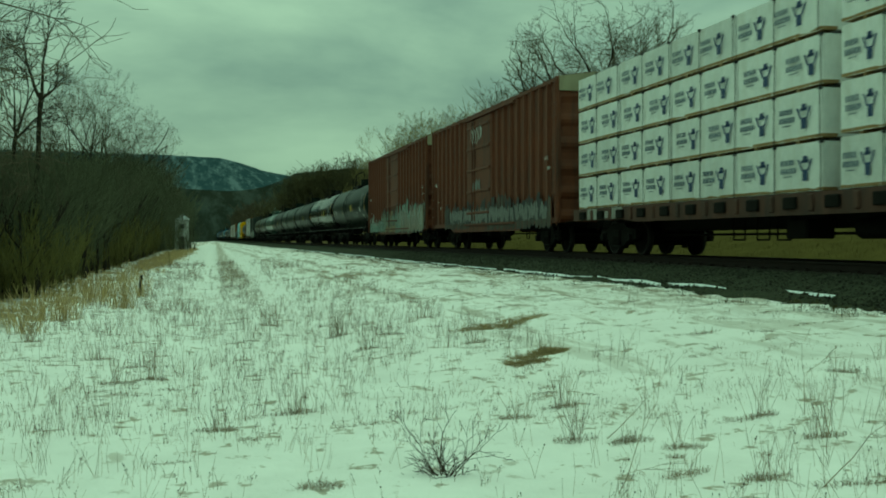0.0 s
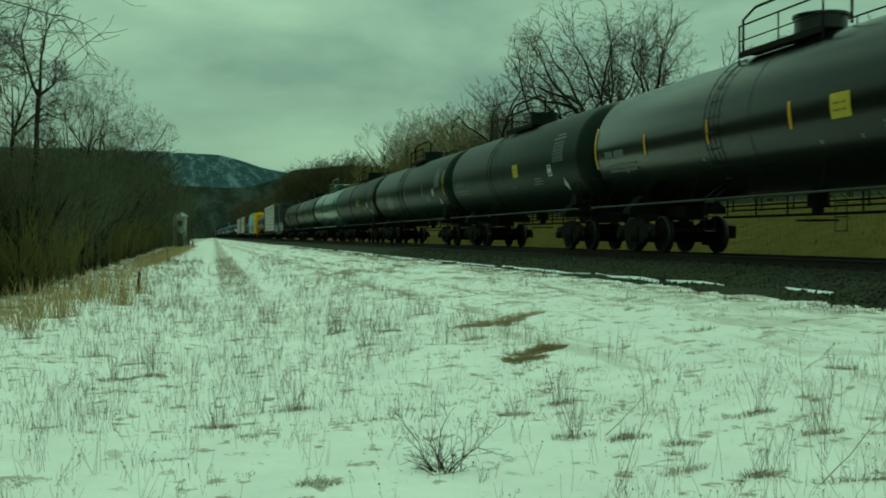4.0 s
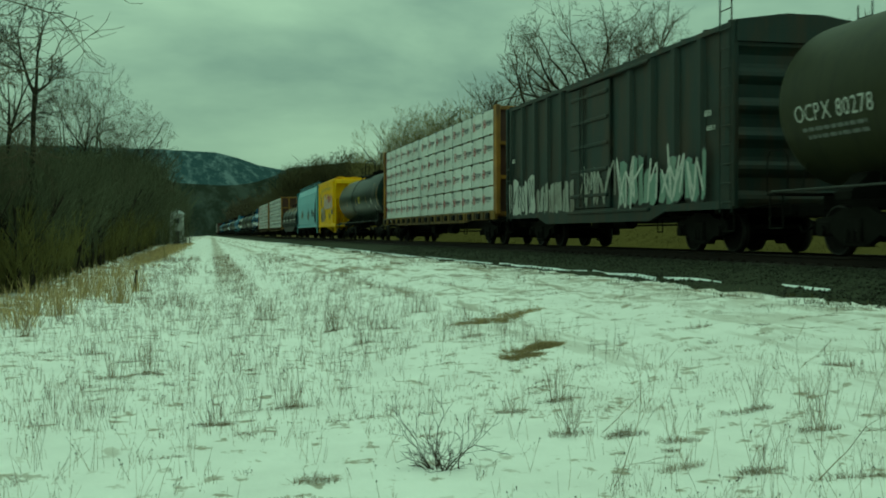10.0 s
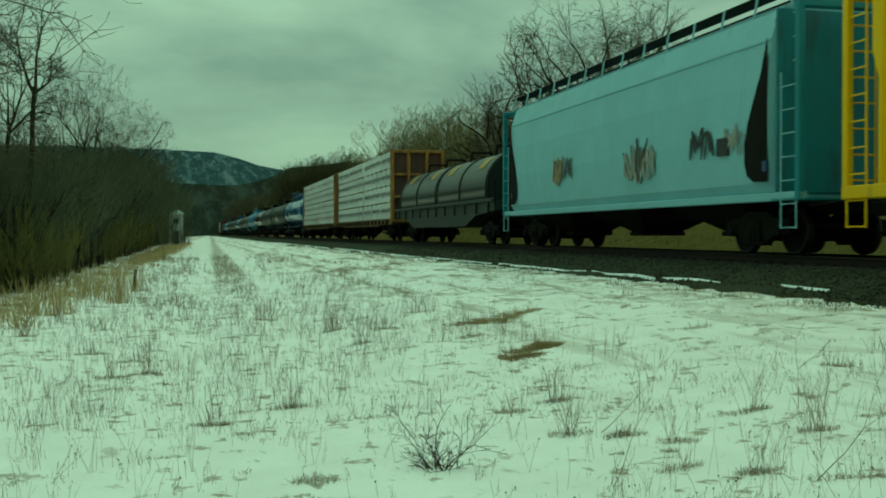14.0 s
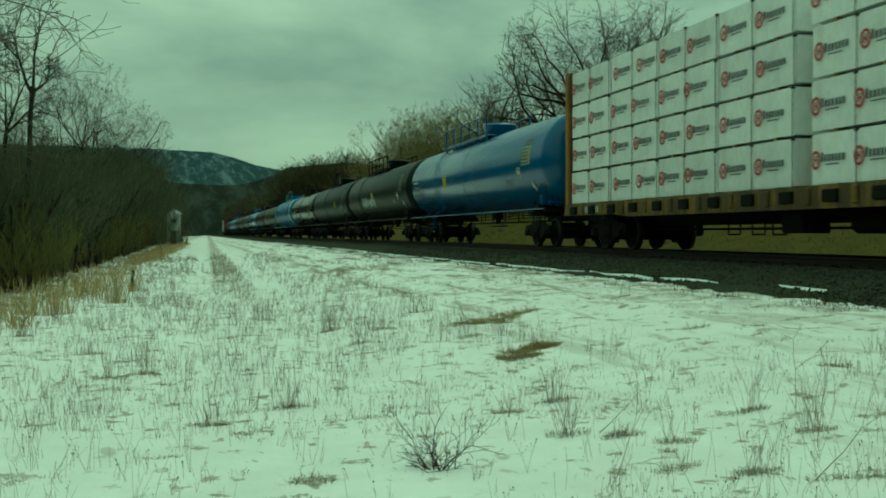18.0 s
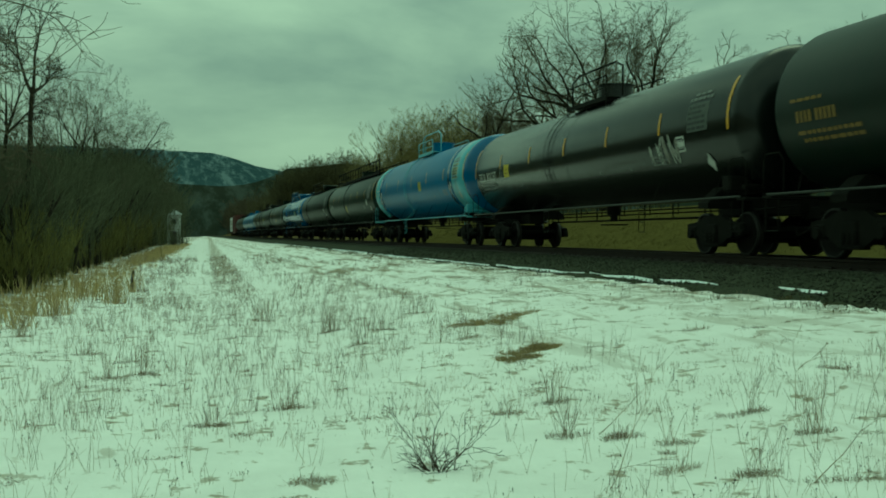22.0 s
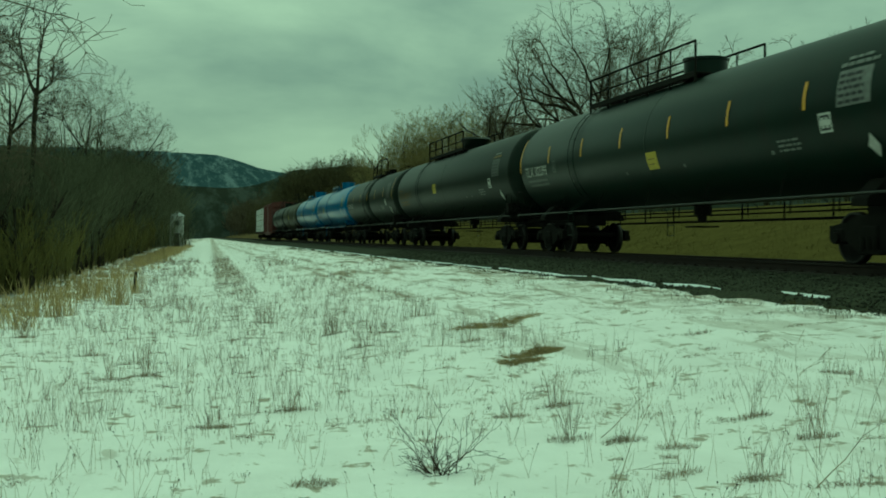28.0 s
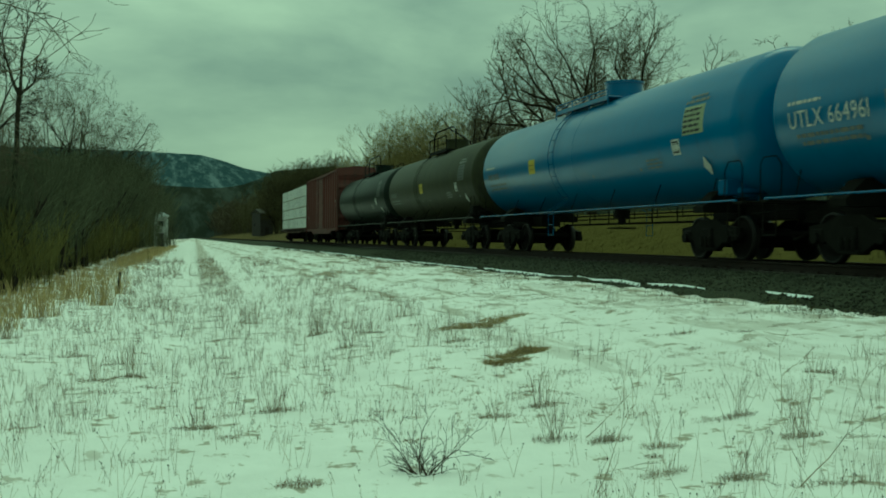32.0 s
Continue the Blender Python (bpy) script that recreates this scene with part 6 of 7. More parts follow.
def build_train():
    bx = "oxide-red boxcar with outside posts, streaked roof and faded spraying"
    centerbeam(4.1, 28.2, "figure", "brownsill", "brown centerbeam flatcar stacked with white-wrapped lumber, blue printing", 1, bulk=False, gap=-1.05)
    box_car(28.2, 46.48, "red", bx, 2, eave=5.2, sprays=(("gdull", 2.4, 6.8, 0.8, 1.7, 0.3), ("gdull", 9.2, 16.4, 0.74, 2.0, 0.34), ("gblack", 2.6, 16, 1.0, 1.9, 0.16), ("dimwhite", 3.4, 16, 1.0, 1.6, 0.12), ("white", 6.9, 8.7, 4.0, 4.8, 0.06), ("dimwhite", 7.2, 8.4, 2.2, 2.7, 0.1)))
    box_car(46.48, 64.75, "red", "oxide-red boxcar with outside posts and pale teal spraying along the bottom", 3, eave=5.2, sprays=(("gwhite", 0.4, 4.6, 0.82, 1.9, 0.2), ("gteal", 9.0, 16.5, 0.74, 2.6, 0.3), ("gtan", 5.0, 9.0, 0.74, 2.2, 0.2), ("gpinkish", 10.5, 16.3, 0.74, 2.1, 0.26), ("gteal", 0.6, 6.0, 0.82, 1.5, 0.2), ("gblack", 5.0, 9.2, 1.0, 2.2, 0.08), ("gwhite", 9.4, 16.3, 1.0, 2.2, 0.07), ("gteal", 4.5, 9.0, 0.95, 2.0, 0.06)))
    tank_car(64.75, 82.41, "black", "dull black tank car with a dark band and white stencils", 4, words="SCMX 2666", mid_band=True, stripes=4, dome="drum", tags=[("dimwhite", -1.05, 0.7, 0.05, 2.4)], spray_at=0.62)
    tank_car(82.41, 99.84, "gloss", "glossy black tank car with yellow reflector stripes", 5, stripes=6, placard=0.66)
    tank_car(99.84, 116.01, "black", "dull black tank car with faded stencils", 6, dome="drum", stripes=0)
    tank_car(116.01, 135.01, "green", "dark green-black tank car with white stencils and sprayed tags", 7, words="SCMX 2669", stripes=5, mid_band=True, placard=0, tags=[("gteal", -0.95, 0.85, 0.1, 2.0), ("gwhite", -0.95, 0.8, 0.045, 2.2)], spray_at=0.2)
    tank_car(135.01, 152.23, "black", "dull black tank car with a yellow placard and ochre stencils", 8, marks="ochre", stripes=4, dome="drum")
    tank_car(152.23, 168.75, "grey", "grey-green tank car with white stencils and shiny sides", 9, words="OCPX 80346", stripes=5, mid_band=False, trim="grey", placard=0, dome="bowl")
    tank_car(168.75, 185.71, "green", "black-green tank car with ochre stencils and orange reflector stripes", 10, marks="ochre", stripes=5, dome="drum", placard=0.6)
    tank_car(185.71, 201.65, "olive", "faded olive-black tank car with white stencils", 11, words="OCPX 80278", stripes=0, dome="drum", placard=0.55)
    box_car(201.65, 219.16, "dkgreen", "dark green boxcar with outside posts and white tags", 12, eave=4.58, short=0.9, roof="dkgreen", posts=13, deep=1.7, door=(0.4, 0.58), sprays=(("white", 0.3, 3.0, 1.0, 2.3, 0.17), ("gblack", 0.4, 3.0, 1.0, 2.2, 0.05), ("gwhite", 3.2, 6.6, 1.0, 2.0, 0.16), ("gteal", 9.6, 14.2, 1.05, 2.3, 0.2), ("white", 9.4, 14.4, 1.0, 2.4, 0.08), ("gwhite", 6.9, 9.1, 1.1, 2.3, 0.08)))
    centerbeam(219.16, 243.27, "ring", "yellowend", "yellow centerbeam flatcar stacked with white-wrapped lumber, red printing", 13, gap=1.8)
    tank_car(243.27, 261.01, "green", "dark green tank car with ochre stencils, yellow square and stripes", 14, words="UTLX 651026", marks="ochre", stripes=5, stripe_at=-0.5, dome="cap", placard=0.55)
    yellow_hopper(261.01, 273.51)
    blue_hopper(273.51, 293.6)
    coil_car(293.6, 313.15)
    centerbeam(313.15, 336.71, "star", "yellowend", "yellow centerbeam flatcar stacked with white-wrapped lumber, dark slanting printing", 15, gap=-1.0)
    centerbeam(336.71, 361.33, "ring", "yellowend", "yellow centerbeam flatcar stacked with white-wrapped lumber, red printing", 16, gap=-0.3)
    tank_car(361.33, 382.04, "deepblue", "glossy deep blue tank car with yellow square and pale stencils", 17, trim="deepblue", dome="bowl", rail_kind="part", ladder_at=4.7, placard=0.34)
    tank_car(382.04, 402.94, "black", "dull black tank car with a white sprayed tag", 18, marks="ochre", dome="bowl", rail_kind="part", ladder_at=4.9, placard=0.47, tags=[("white", -0.85, 0.75, 0.075, 4.4)], spray_at=0.3)
    tank_car(402.94, 423.69, "black", "dull black tank car with yellow square and grey panel", 19, marks="ochre", dome="bowl", placard=0.68)
    tank_car(423.69, 444.36, "gloss", "glossy black tank car with orange reflector stripes and white stencils", 20, words="TILX 302257", stripe_at=-0.05, stripes=7, placard=0.2, tags=[("gwhite", -0.75, 0.7, 0.05, 1.6)], spray_at=0.78)
    tank_car(444.36, 465.93, "blue", "blue tank car with a paler rear end and orange reflector stripes", 21, words="TILX 101756", stripe_at=-0.1, R=1.55, zc=2.8, stripes=7, two_tone=True, trim="sky", dome="drum", placard=0.57)
    tank_car(465.93, 487.32, "green", "faded black tank car with a full-length railed walkway", 22, words="TILX 302246", stripe_at=-0.05, stripes=8, rail_kind="long", dome="drum", placard=0.43, placard_at=-0.78)
    tank_car(487.32, 507.91, "black", "dull black tank car with a short railed walkway", 23, rail_kind="part", ladder_at=4.9, dome="bowl", placard=0)
    tank_car(507.91, 529.42, "deepblue", "glossy blue tank car with yellow square", 24, words="UTLX 951111", stripes=2, trim="deepblue", dome="bowl", rail_kind="part", ladder_at=4.7, placard=0.7)
    tank_car(529.42, 550.17, "green", "black-green tank car with orange reflector stripes", 25, words="TILX 302393", stripe_at=-0.05, stripes=8, rail_kind="part", ladder_at=4.9, dome="drum", placard=0.5, placard_at=-0.7)
    tank_car(550.17, 571.37, "black", "dull black tank car with ochre panel and yellow square", 26, words="UTLX 950924", marks="ochre", dome="bowl", rail_kind="part", ladder_at=4.9, placard=0.42)
    tank_car(571.37, 589.84, "black", "dull black tank car with a dark middle band and orange stripes", 27, words="GATX 54532", stripe_at=-0.05, stripes=7, mid_band=3.4, dome="cap", placard=0)
    tank_car(589.84, 608.34, "glossblue", "blue tank car with white stencils, orange and yellow squares", 28, words="UTLX 664961", trim="deepblue", dome="drum", rail_kind="low", placard=0.27)
    tank_car(608.34, 626.85, "glossblue", "blue tank car with yellow square and a stencilled panel", 29, trim="deepblue", dome="drum", rail_kind="low", placard=0.3)
    tank_car(626.85, 643.79, "olive", "faded olive-black tank car with a yellow square", 30, dome="drum", placard=0.45)
    tank_car(643.79, 660.7, "black", "dull black tank car with white stencils", 31, dome="drum", placard=0)
    box_car(660.7, 679.26, "maroon", "maroon boxcar with outside posts and dull roof", 32, eave=5.0, roof="maroon", posts=16)
    centerbeam(679.26, 701.69, "plain", "brownsill", "centerbeam flatcar at the train's end with white-wrapped lumber", 34, bulk=False)


build_train()
# ---- trees, brush, weeds ----
def tubes(segs, sides):
    """Arrays of corners and faces for tapered pieces (p0, p1, r0, r1)."""
    a = np.array([s[0] for s in segs], float)
    b = np.array([s[1] for s in segs], float)
    ra = np.array([s[2] for s in segs])[:, None, None]
    rb = np.array([s[3] for s in segs])[:, None, None]
    d = b - a
    d /= np.linalg.norm(d, axis=1, keepdims=True) + 1e-9
    ref = np.where(np.abs(d[:, 2:3]) > 0.9, np.array([[1.0, 0, 0]]), np.array([[0, 0, 1.0]]))
    u = np.cross(d, ref)
    u /= np.linalg.norm(u, axis=1, keepdims=True) + 1e-9
    w = np.cross(d, u)
    t = np.arange(sides) * 2 * math.pi / sides
    ring = u[:, None, :] * np.cos(t)[None, :, None] + w[:, None, :] * np.sin(t)[None, :, None]
    v = np.concatenate([a[:, None, :] + ring * ra, b[:, None, :] + ring * rb], axis=1).reshape(-1, 3)
    i = np.arange(sides)
    q = np.stack([i, (i + 1) % sides, sides + (i + 1) % sides, sides + i], axis=1)
    f = (np.arange(len(segs)) * 2 * sides)[:, None, None] + q[None]
    return v, f.reshape(-1, 4)


def mesh_of(name, v, f, material, smooth=True):
    me = bpy.data.meshes.new(name)
    k = f.shape[1]
    me.vertices.add(len(v))
    me.vertices.foreach_set("co", np.asarray(v, np.float32).ravel())
    me.loops.add(f.size)
    me.loops.foreach_set("vertex_index", f.ravel().astype(np.int32))
    me.polygons.add(len(f))
    me.polygons.foreach_set("loop_start", np.arange(len(f), dtype=np.int32) * k)
    me.polygons.foreach_set("use_smooth", np.full(len(f), smooth))
    me.materials.append(M[material])
    me.update(calc_edges=True)
    return me


def turned(d, r, lo, hi):
    """A direction at lo to hi degrees from d."""
    ax = d.cross(Vector((r.gauss(0, 1), r.gauss(0, 1), r.gauss(0, 1)))).normalized()
    from_quat = Matrix.Rotation(radians(r.uniform(lo, hi)), 3, ax)
    return (from_quat @ d).normalized()


def grow(out, r, p, d, ln, rad, lev, top, kink, rise, kids, thin, fan=1.0, hold=1.0, shrink=1.0, keep=None):
    n = 5 if lev < 3 else 4 if lev < 4 else 3
    for i in range(n):
        d = (d + Vector((r.gauss(0, kink), r.gauss(0, kink), r.gauss(0, kink) + rise))).normalized()
        q = p + d * ln / n
        if keep and lev > 1 and not keep(q):
            return
        ra, rb = max(thin, rad * (1 - 0.45 * i / n)), max(thin, rad * (1 - 0.45 * (i + 1) / n))
        out.append((tuple(p), tuple(q), ra, rb, lev))
        p = q
        if lev < top and i >= (2 if lev == 0 else 0) and r.random() < kids:
            grow(out, r, p, turned(d, r, 28 * fan, 68 * fan), ln * r.uniform(0.45, 0.75) * shrink, rb * r.uniform(0.45, 0.65) * hold, lev + 1, top, kink * 1.08, rise, kids, thin, fan, hold, shrink, keep)
    if lev < top:
        for _ in range(2):
            grow(out, r, p, turned(d, r, 12 * fan, 40 * fan), ln * r.uniform(0.55, 0.8) * shrink, rad * 0.55 * r.uniform(0.75, 1.0) * hold, lev + 1, top, kink * 1.08, rise, kids, thin, fan, hold, shrink, keep)


def tree_meshes(seed, h, rad, top=5, kink=0.16, rise=0.05, kids=0.62, thin=0.011, twig="twig", trunk=0.3, fan=1.0):
    """Trunk with limbs, and the crown of finer branches, of a bare tree of height h."""
    r = random.Random(seed)
    out = []
    grow(out, r, Vector((0, 0, -0.3)), Vector((r.gauss(0, 0.05), r.gauss(0, 0.05), 1)), h * trunk, rad, 0, top, kink, rise, kids, thin, fan)
    z = max(s[1][2] for s in out)
    k = h / z
    out = [(tuple(c * k for c in a), tuple(c * k for c in b), max(thin, ra), max(thin, rb), lv) for a, b, ra, rb, lv in out]
    low = [s for s in out if s[4] <= 1]
    high = [s for s in out if s[4] > 1]
    return mesh_of("trunk", *tubes(low, 7), "bark"), mesh_of("crown", *tubes(high, 3), twig)


def plant_tree(meshes, x, y, turn, size, label, name="bare_tree", group="bare trees", sink=0.0):
    t = thing(name, None, None, pose(x, y, lie(x, y) - sink, 0, 0, turn), label, "tree", group=group)
    for nm, me in zip(("trunk", "crown"), meshes):
        o = part(nm, me, None, t)
        o.scale = (size, size, size)
    return t


def oak_meshes(seed, h, wide, stems=5, rad=0.3, top=5, kids=0.5, kink=0.19, thin=0.013, twig="twig", lean=(8, 40), hold=1.22, rise=0.02, shrink=1.0):
    """A broad old tree: several heavy crooked limbs from one low fork, filled out to height h and width wide."""
    r = random.Random(seed)
    out = [((0, 0, -0.4), (0.05, 0, h * 0.12), rad * 1.9, rad * 1.5, 0)]

    def inside(p):
        """The rounded, uneven outline of the crown."""
        q = math.hypot(p.x, p.y) / (wide / 2) * (1 + 0.25 * noise.noise((p.x * 0.22, p.y * 0.22, p.z * 0.22 + seed)))
        return q < 1 and p.z < h * (0.42 + 0.58 * math.sqrt(1 - q * q))

    for i in range(stems):
        q = 2 * math.pi * (i + r.uniform(-0.25, 0.25)) / stems
        t = radians(r.uniform(*lean))
        d = Vector((math.sin(t) * math.cos(q), math.sin(t) * math.sin(q), math.cos(t)))
        grow(out, r, Vector((0, 0, h * 0.11)), d, h * 0.37, rad * r.uniform(0.75, 1.1), 1, top, kink, rise, kids, thin, 1.0, hold, shrink, inside)
    return mesh_of("trunk", *tubes([s[:4] for s in out if s[4] <= 2], 6), "bark"), mesh_of("crown", *tubes([s[:4] for s in out if s[4] > 2], 3), twig)


def right_side_trees():
    hero = oak_meshes(32, 18.4, 19.0, stems=11, rad=0.22, top=6, kids=0.55, kink=0.16, lean=(6, 48), thin=0.0085, hold=1.08, rise=0.025, shrink=0.86)
    side = oak_meshes(9, 16.0, 13.0, stems=6, rad=0.16, top=6, kids=0.48, kink=0.17, lean=(12, 54), thin=0.0085, hold=1.08, rise=0.025, shrink=0.86)
    lone = [oak_meshes(47 + k, 17.0, 10.0, stems=4, rad=0.15, top=6, kids=0.44, kink=0.18, lean=(5, 34), thin=0.0085, rise=0.025, shrink=0.8) for k in range(2)]
    lb = "tall bare tree with heavy crooked spreading limbs"
    for me, x, y, turn, s in ((hero, 30.6, 75.5, 300, 1.0), (side, 29.5, 95, 240, 1.05), (side, 32.5, 110, 10, 0.95), (lone[0], 32.4, 55.5, 40, 0.72), (lone[1], 32.6, 48.0, 200, 0.62)):
        plant_tree(me, x, y, turn, s, lb, group="trees beyond the track")
    r = random.Random(8)
    mid = [oak_meshes(31 + k, 18.5, 13.0 + 2 * k, stems=8, rad=0.12, top=6, kids=0.6, kink=0.12, thin=0.0095, rise=0.04, twig="goldtwig", lean=(4, 50), hold=1.0, shrink=0.82) for k in range(3)]
    lb = "bare tree with a rounded crown of tawny twigs"
    for y, s in ((119, 0.95), (128, 1.0), (138, 1.05), (150, 1.08), (163, 0.86), (177, 0.82), (192, 0.8), (208, 0.76), (226, 0.72), (247, 0.7), (300, 0.7), (335, 0.7)):
        plant_tree(mid[r.randrange(3)], 30.5 + r.uniform(-1, 6), y + r.uniform(-3, 3), r.uniform(0, 360), s * r.uniform(0.8, 0.95), lb, group="trees beyond the track")
        plant_tree(mid[r.randrange(2)], 28 + r.uniform(-1, 3), y + r.uniform(-5, 5), r.uniform(0, 360), s * r.uniform(0.55, 0.75), lb, group="trees beyond the track")
    # smaller dull trees on the rise where the line runs out of sight
    far = [oak_meshes(61 + k, 17.0, 11.0, stems=6, rad=0.13, top=5, kids=0.62, kink=0.12, thin=0.022, rise=0.05, twig="midtwig", lean=(4, 32), hold=1.0, shrink=0.85) for k in range(2)]
    for i, (x, y, s) in enumerate(((22.6, 256, 0.9), (23.6, 262, 1.1), (24.4, 254, 1.2), (25.4, 256, 1.1), (26.4, 262, 1.12), (27.2, 250, 1.0), (28.0, 252, 1.15), (29.0, 254, 1.2), (29.8, 248, 1.2), (30.6, 246, 1.2), (31.5, 236, 1.2), (32.5, 230, 1.2))):
        plant_tree(far[i % 2], x, y, 77 * i, s * 0.88, "small dull bare tree on the rise", group="trees beyond the track")


def shrub_mesh(seed, h, n, wide, material, thin=0.008):
    """Upright bare stems in a clump."""
    r = random.Random(seed)
    out = []
    for _ in range(n):
        p = Vector((r.gauss(0, wide * 0.4), r.gauss(0, wide * 0.4), -0.1))
        d = Vector((r.gauss(0, 0.2), r.gauss(0, 0.2), 1)).normalized()
        grow(out, r, p, d, h * r.uniform(0.35, 0.8), 0.02, 1, 3, 0.1, 0.05, 0.7, thin, 0.5)
    return mesh_of("shrub", *tubes([s[:4] for s in out if s[4] <= 1], 3), material), mesh_of("crown", *tubes([s[:4] for s in out if s[4] > 1], 3), material)


def left_side_wood():
    r = random.Random(21)
    # the two forked trees near the field's edge, and the tall crown farther on
    def forked(seed, fork_at, lean, limbs, rad, label, x, y):
        rr = random.Random(seed)
        t = thing("bare_tree", None, None, pose(x, y, lie(x, y)), label, "tree", group="trees of the wood")
        stem, out = [], []
        p = Vector((0, 0, -0.3))
        for i in range(6):
            q = p + Vector((lean * (0.4 + 0.2 * i) + rr.gauss(0, 0.04), rr.gauss(0, 0.05), (fork_at + 0.3) / 6))
            stem.append((tuple(p), tuple(q), rad * (1 - 0.05 * i), rad * (0.95 - 0.05 * i)))
            p = q
        for dx, dy, dz, ln in limbs:
            grow(out, rr, p - Vector((0, 0, rr.uniform(0, 0.25))), Vector((dx, dy, dz)).normalized(), ln, rad * 0.6, 1, 5, 0.085, 0.03, 0.4, 0.005, 0.8, 0.95)
        part("trunk", mesh_of("trunk", *tubes(stem + [q[:4] for q in out if q[4] == 1], 7), "bark"), None, t)
        part("crown", mesh_of("crown", *tubes([q[:4] for q in out if q[4] > 1], 4), "bark"), None, t)

    lb = "slender forked bare tree at the edge of the wood"
    forked(3, 5.35, 0.01, ((-0.4, 0.1, 0.9, 1.0), (0.25, 0.0, 1.0, 1.15), (0.7, 0.3, 0.75, 0.5)), 0.085, lb, -4.25, 30.0)
    forked(4, 4.2, 0.09, ((0.35, 0.1, 0.9, 0.95), (-0.2, 0.1, 1.0, 0.85), (0.7, -0.2, 0.8, 0.6)), 0.075, lb, -5.35, 30.5)
    forked(6, 5.4, 0.03, ((-0.3, 0.1, 1.0, 1.0), (0.4, -0.1, 0.9, 0.9)), 0.09, lb, -6.9, 36.0)
    tall = [oak_meshes(71 + k, 18.5, 13.5, stems=6, rad=0.13, top=6, kids=0.5, kink=0.085, thin=0.0072, lean=(6, 34), hold=0.95, rise=0.02, shrink=0.86) for k in range(2)]
    lb = "tall bare tree with an upswept crown in the wood"
    for k, x, y, t, s in ((0, -8.0, 98, 0, 0.98), (1, -11.5, 96, 100, 0.82), (1, -6.4, 118, 200, 0.88), (0, -13, 80, 300, 0.6), (1, -7.0, 150, 40, 0.8), (0, -9.5, 175, 140, 0.85)):
        plant_tree(tall[k], x, y, t, s, lb, group="trees of the wood")
    # a near tree outside the view whose limbs hang into it
    near = thing("bare_tree", None, None, pose(-6.4, 17.5, lie(-6.4, 17.5)), "near bare tree with long thin overhanging limbs", "tree", group="trees of the wood")
    out = []
    rr = random.Random(12)
    p = Vector((0, 0, -0.2))
    stem = []
    for i in range(7):
        q = p + Vector((rr.gauss(0.05, 0.06), rr.gauss(0, 0.06), 1.15))
        stem.append((tuple(p), tuple(q), 0.15 - 0.015 * i, 0.135 - 0.015 * i))
        p = q
        if i in (2, 3, 4):
            for _ in range(4):
                grow(out, rr, p, Vector((1.0, rr.uniform(-0.2, 0.5), rr.uniform(0.0, 0.3))).normalized(), rr.uniform(1.9, 2.7), 0.034, 1, 4, 0.17, 0.0, 0.4, 0.0045, 0.9, 1.1, 0.85)
    part("trunk", mesh_of("trunk", *tubes(stem, 8), "bark"), None, near)
    part("crown", mesh_of("crown", *tubes([(a, b, c, e) for a, b, c, e, _ in out], 3), "twig"), None, near)
    # saplings and brush along the edge
    sap = [tree_meshes(81 + k, 6.5, 0.06, top=3, kink=0.1, rise=0.12, kids=0.7, thin=0.008, trunk=0.55) for k in range(3)]
    lb = "thin bare sapling among the brush"
    for i in range(60):
        y = 24 + 150 * r.random() ** 1.7
        x = -4.2 - abs(r.gauss(0, 3.2)) - y * 0.008
        plant_tree(sap[i % 3], x, y, r.uniform(0, 360), min(r.uniform(0.75, 1.3), 0.32 + 0.0115 * y) * r.uniform(0.75, 1.05), lb, "sapling", "saplings in the wood")
    lb = "straight dark young trunk standing in the brush"
    poles = [tree_meshes(86 + k, 6.5, 0.125, top=4, kink=0.075, rise=0.09, kids=0.55, thin=0.007, trunk=0.6, twig="darktwig", fan=0.95) for k in range(4)]
    for i in range(96):
        y = 27 + 90 * r.random() ** 1.5
        x = -3.75 - abs(r.gauss(0, 0.6)) - y * 0.006
        plant_tree(poles[i % 4], x, y, r.uniform(0, 360), min(1.5, (0.34 + 0.0105 * y) * r.uniform(0.8, 1.05)), lb, "young_tree", "young trees in the wood")
    for i, (x, y, s) in enumerate(((-3.6, 146, 1.35), (-2.9, 150, 1.2), (-2.3, 154, 1.1), (-1.7, 152, 0.95), (-1.1, 158, 0.9), (-0.6, 160, 0.75), (-3.1, 158, 1.25))):
        plant_tree(poles[i % 4], x, y, 53 * i, s, lb, "young_tree", "young trees in the wood")
    shrubs = [shrub_mesh(91 + k, 3.0, 15, 1.5, "brush", 0.011) for k in range(4)]
    lb = "dense tangle of bare brush stems"
    for i in range(80):
        y = 19 + 160 * r.random() ** 1.6
        x = -4.7 - abs(r.gauss(0, 1.6)) - (0.8 if y < 24 else 0)
        if y < 33 and -9.6 < math.degrees(math.atan2(x, y)) < -6.6:
            y += 12
        o = thing("shrub", shrubs[i % 4][0], None, pose(x, y, lie(x, y), 0, 0, r.uniform(0, 360)), lb, "shrub", group="brush at the wood's edge")
        s = r.uniform(0.5, 0.75) * (0.85 + y / 80)
        o.scale = (s, s, s * r.uniform(0.85, 1.1))
        part("crown", shrubs[i % 4][1], None, o)
    low = [shrub_mesh(96 + k, 2.0, 13, 2.2, "olivebrush", 0.008) for k in range(3)]
    for i in range(30):
        y = 24 + 85 * r.random() ** 1.3
        x = -4.0 - abs(r.gauss(0, 0.7)) - y * 0.005
        s = r.uniform(0.4, 0.75) * (0.75 + y / 120)
        o = thing("shrub", low[i % 3][0], None, pose(x, y, lie(x, y), 0, 0, r.uniform(0, 360)), "low olive brush at the edge of the field", "shrub", group="brush at the wood's edge")
        o.scale = (s, s, s * r.uniform(0.8, 1.25))
        part("crown", low[i % 3][1], None, o)
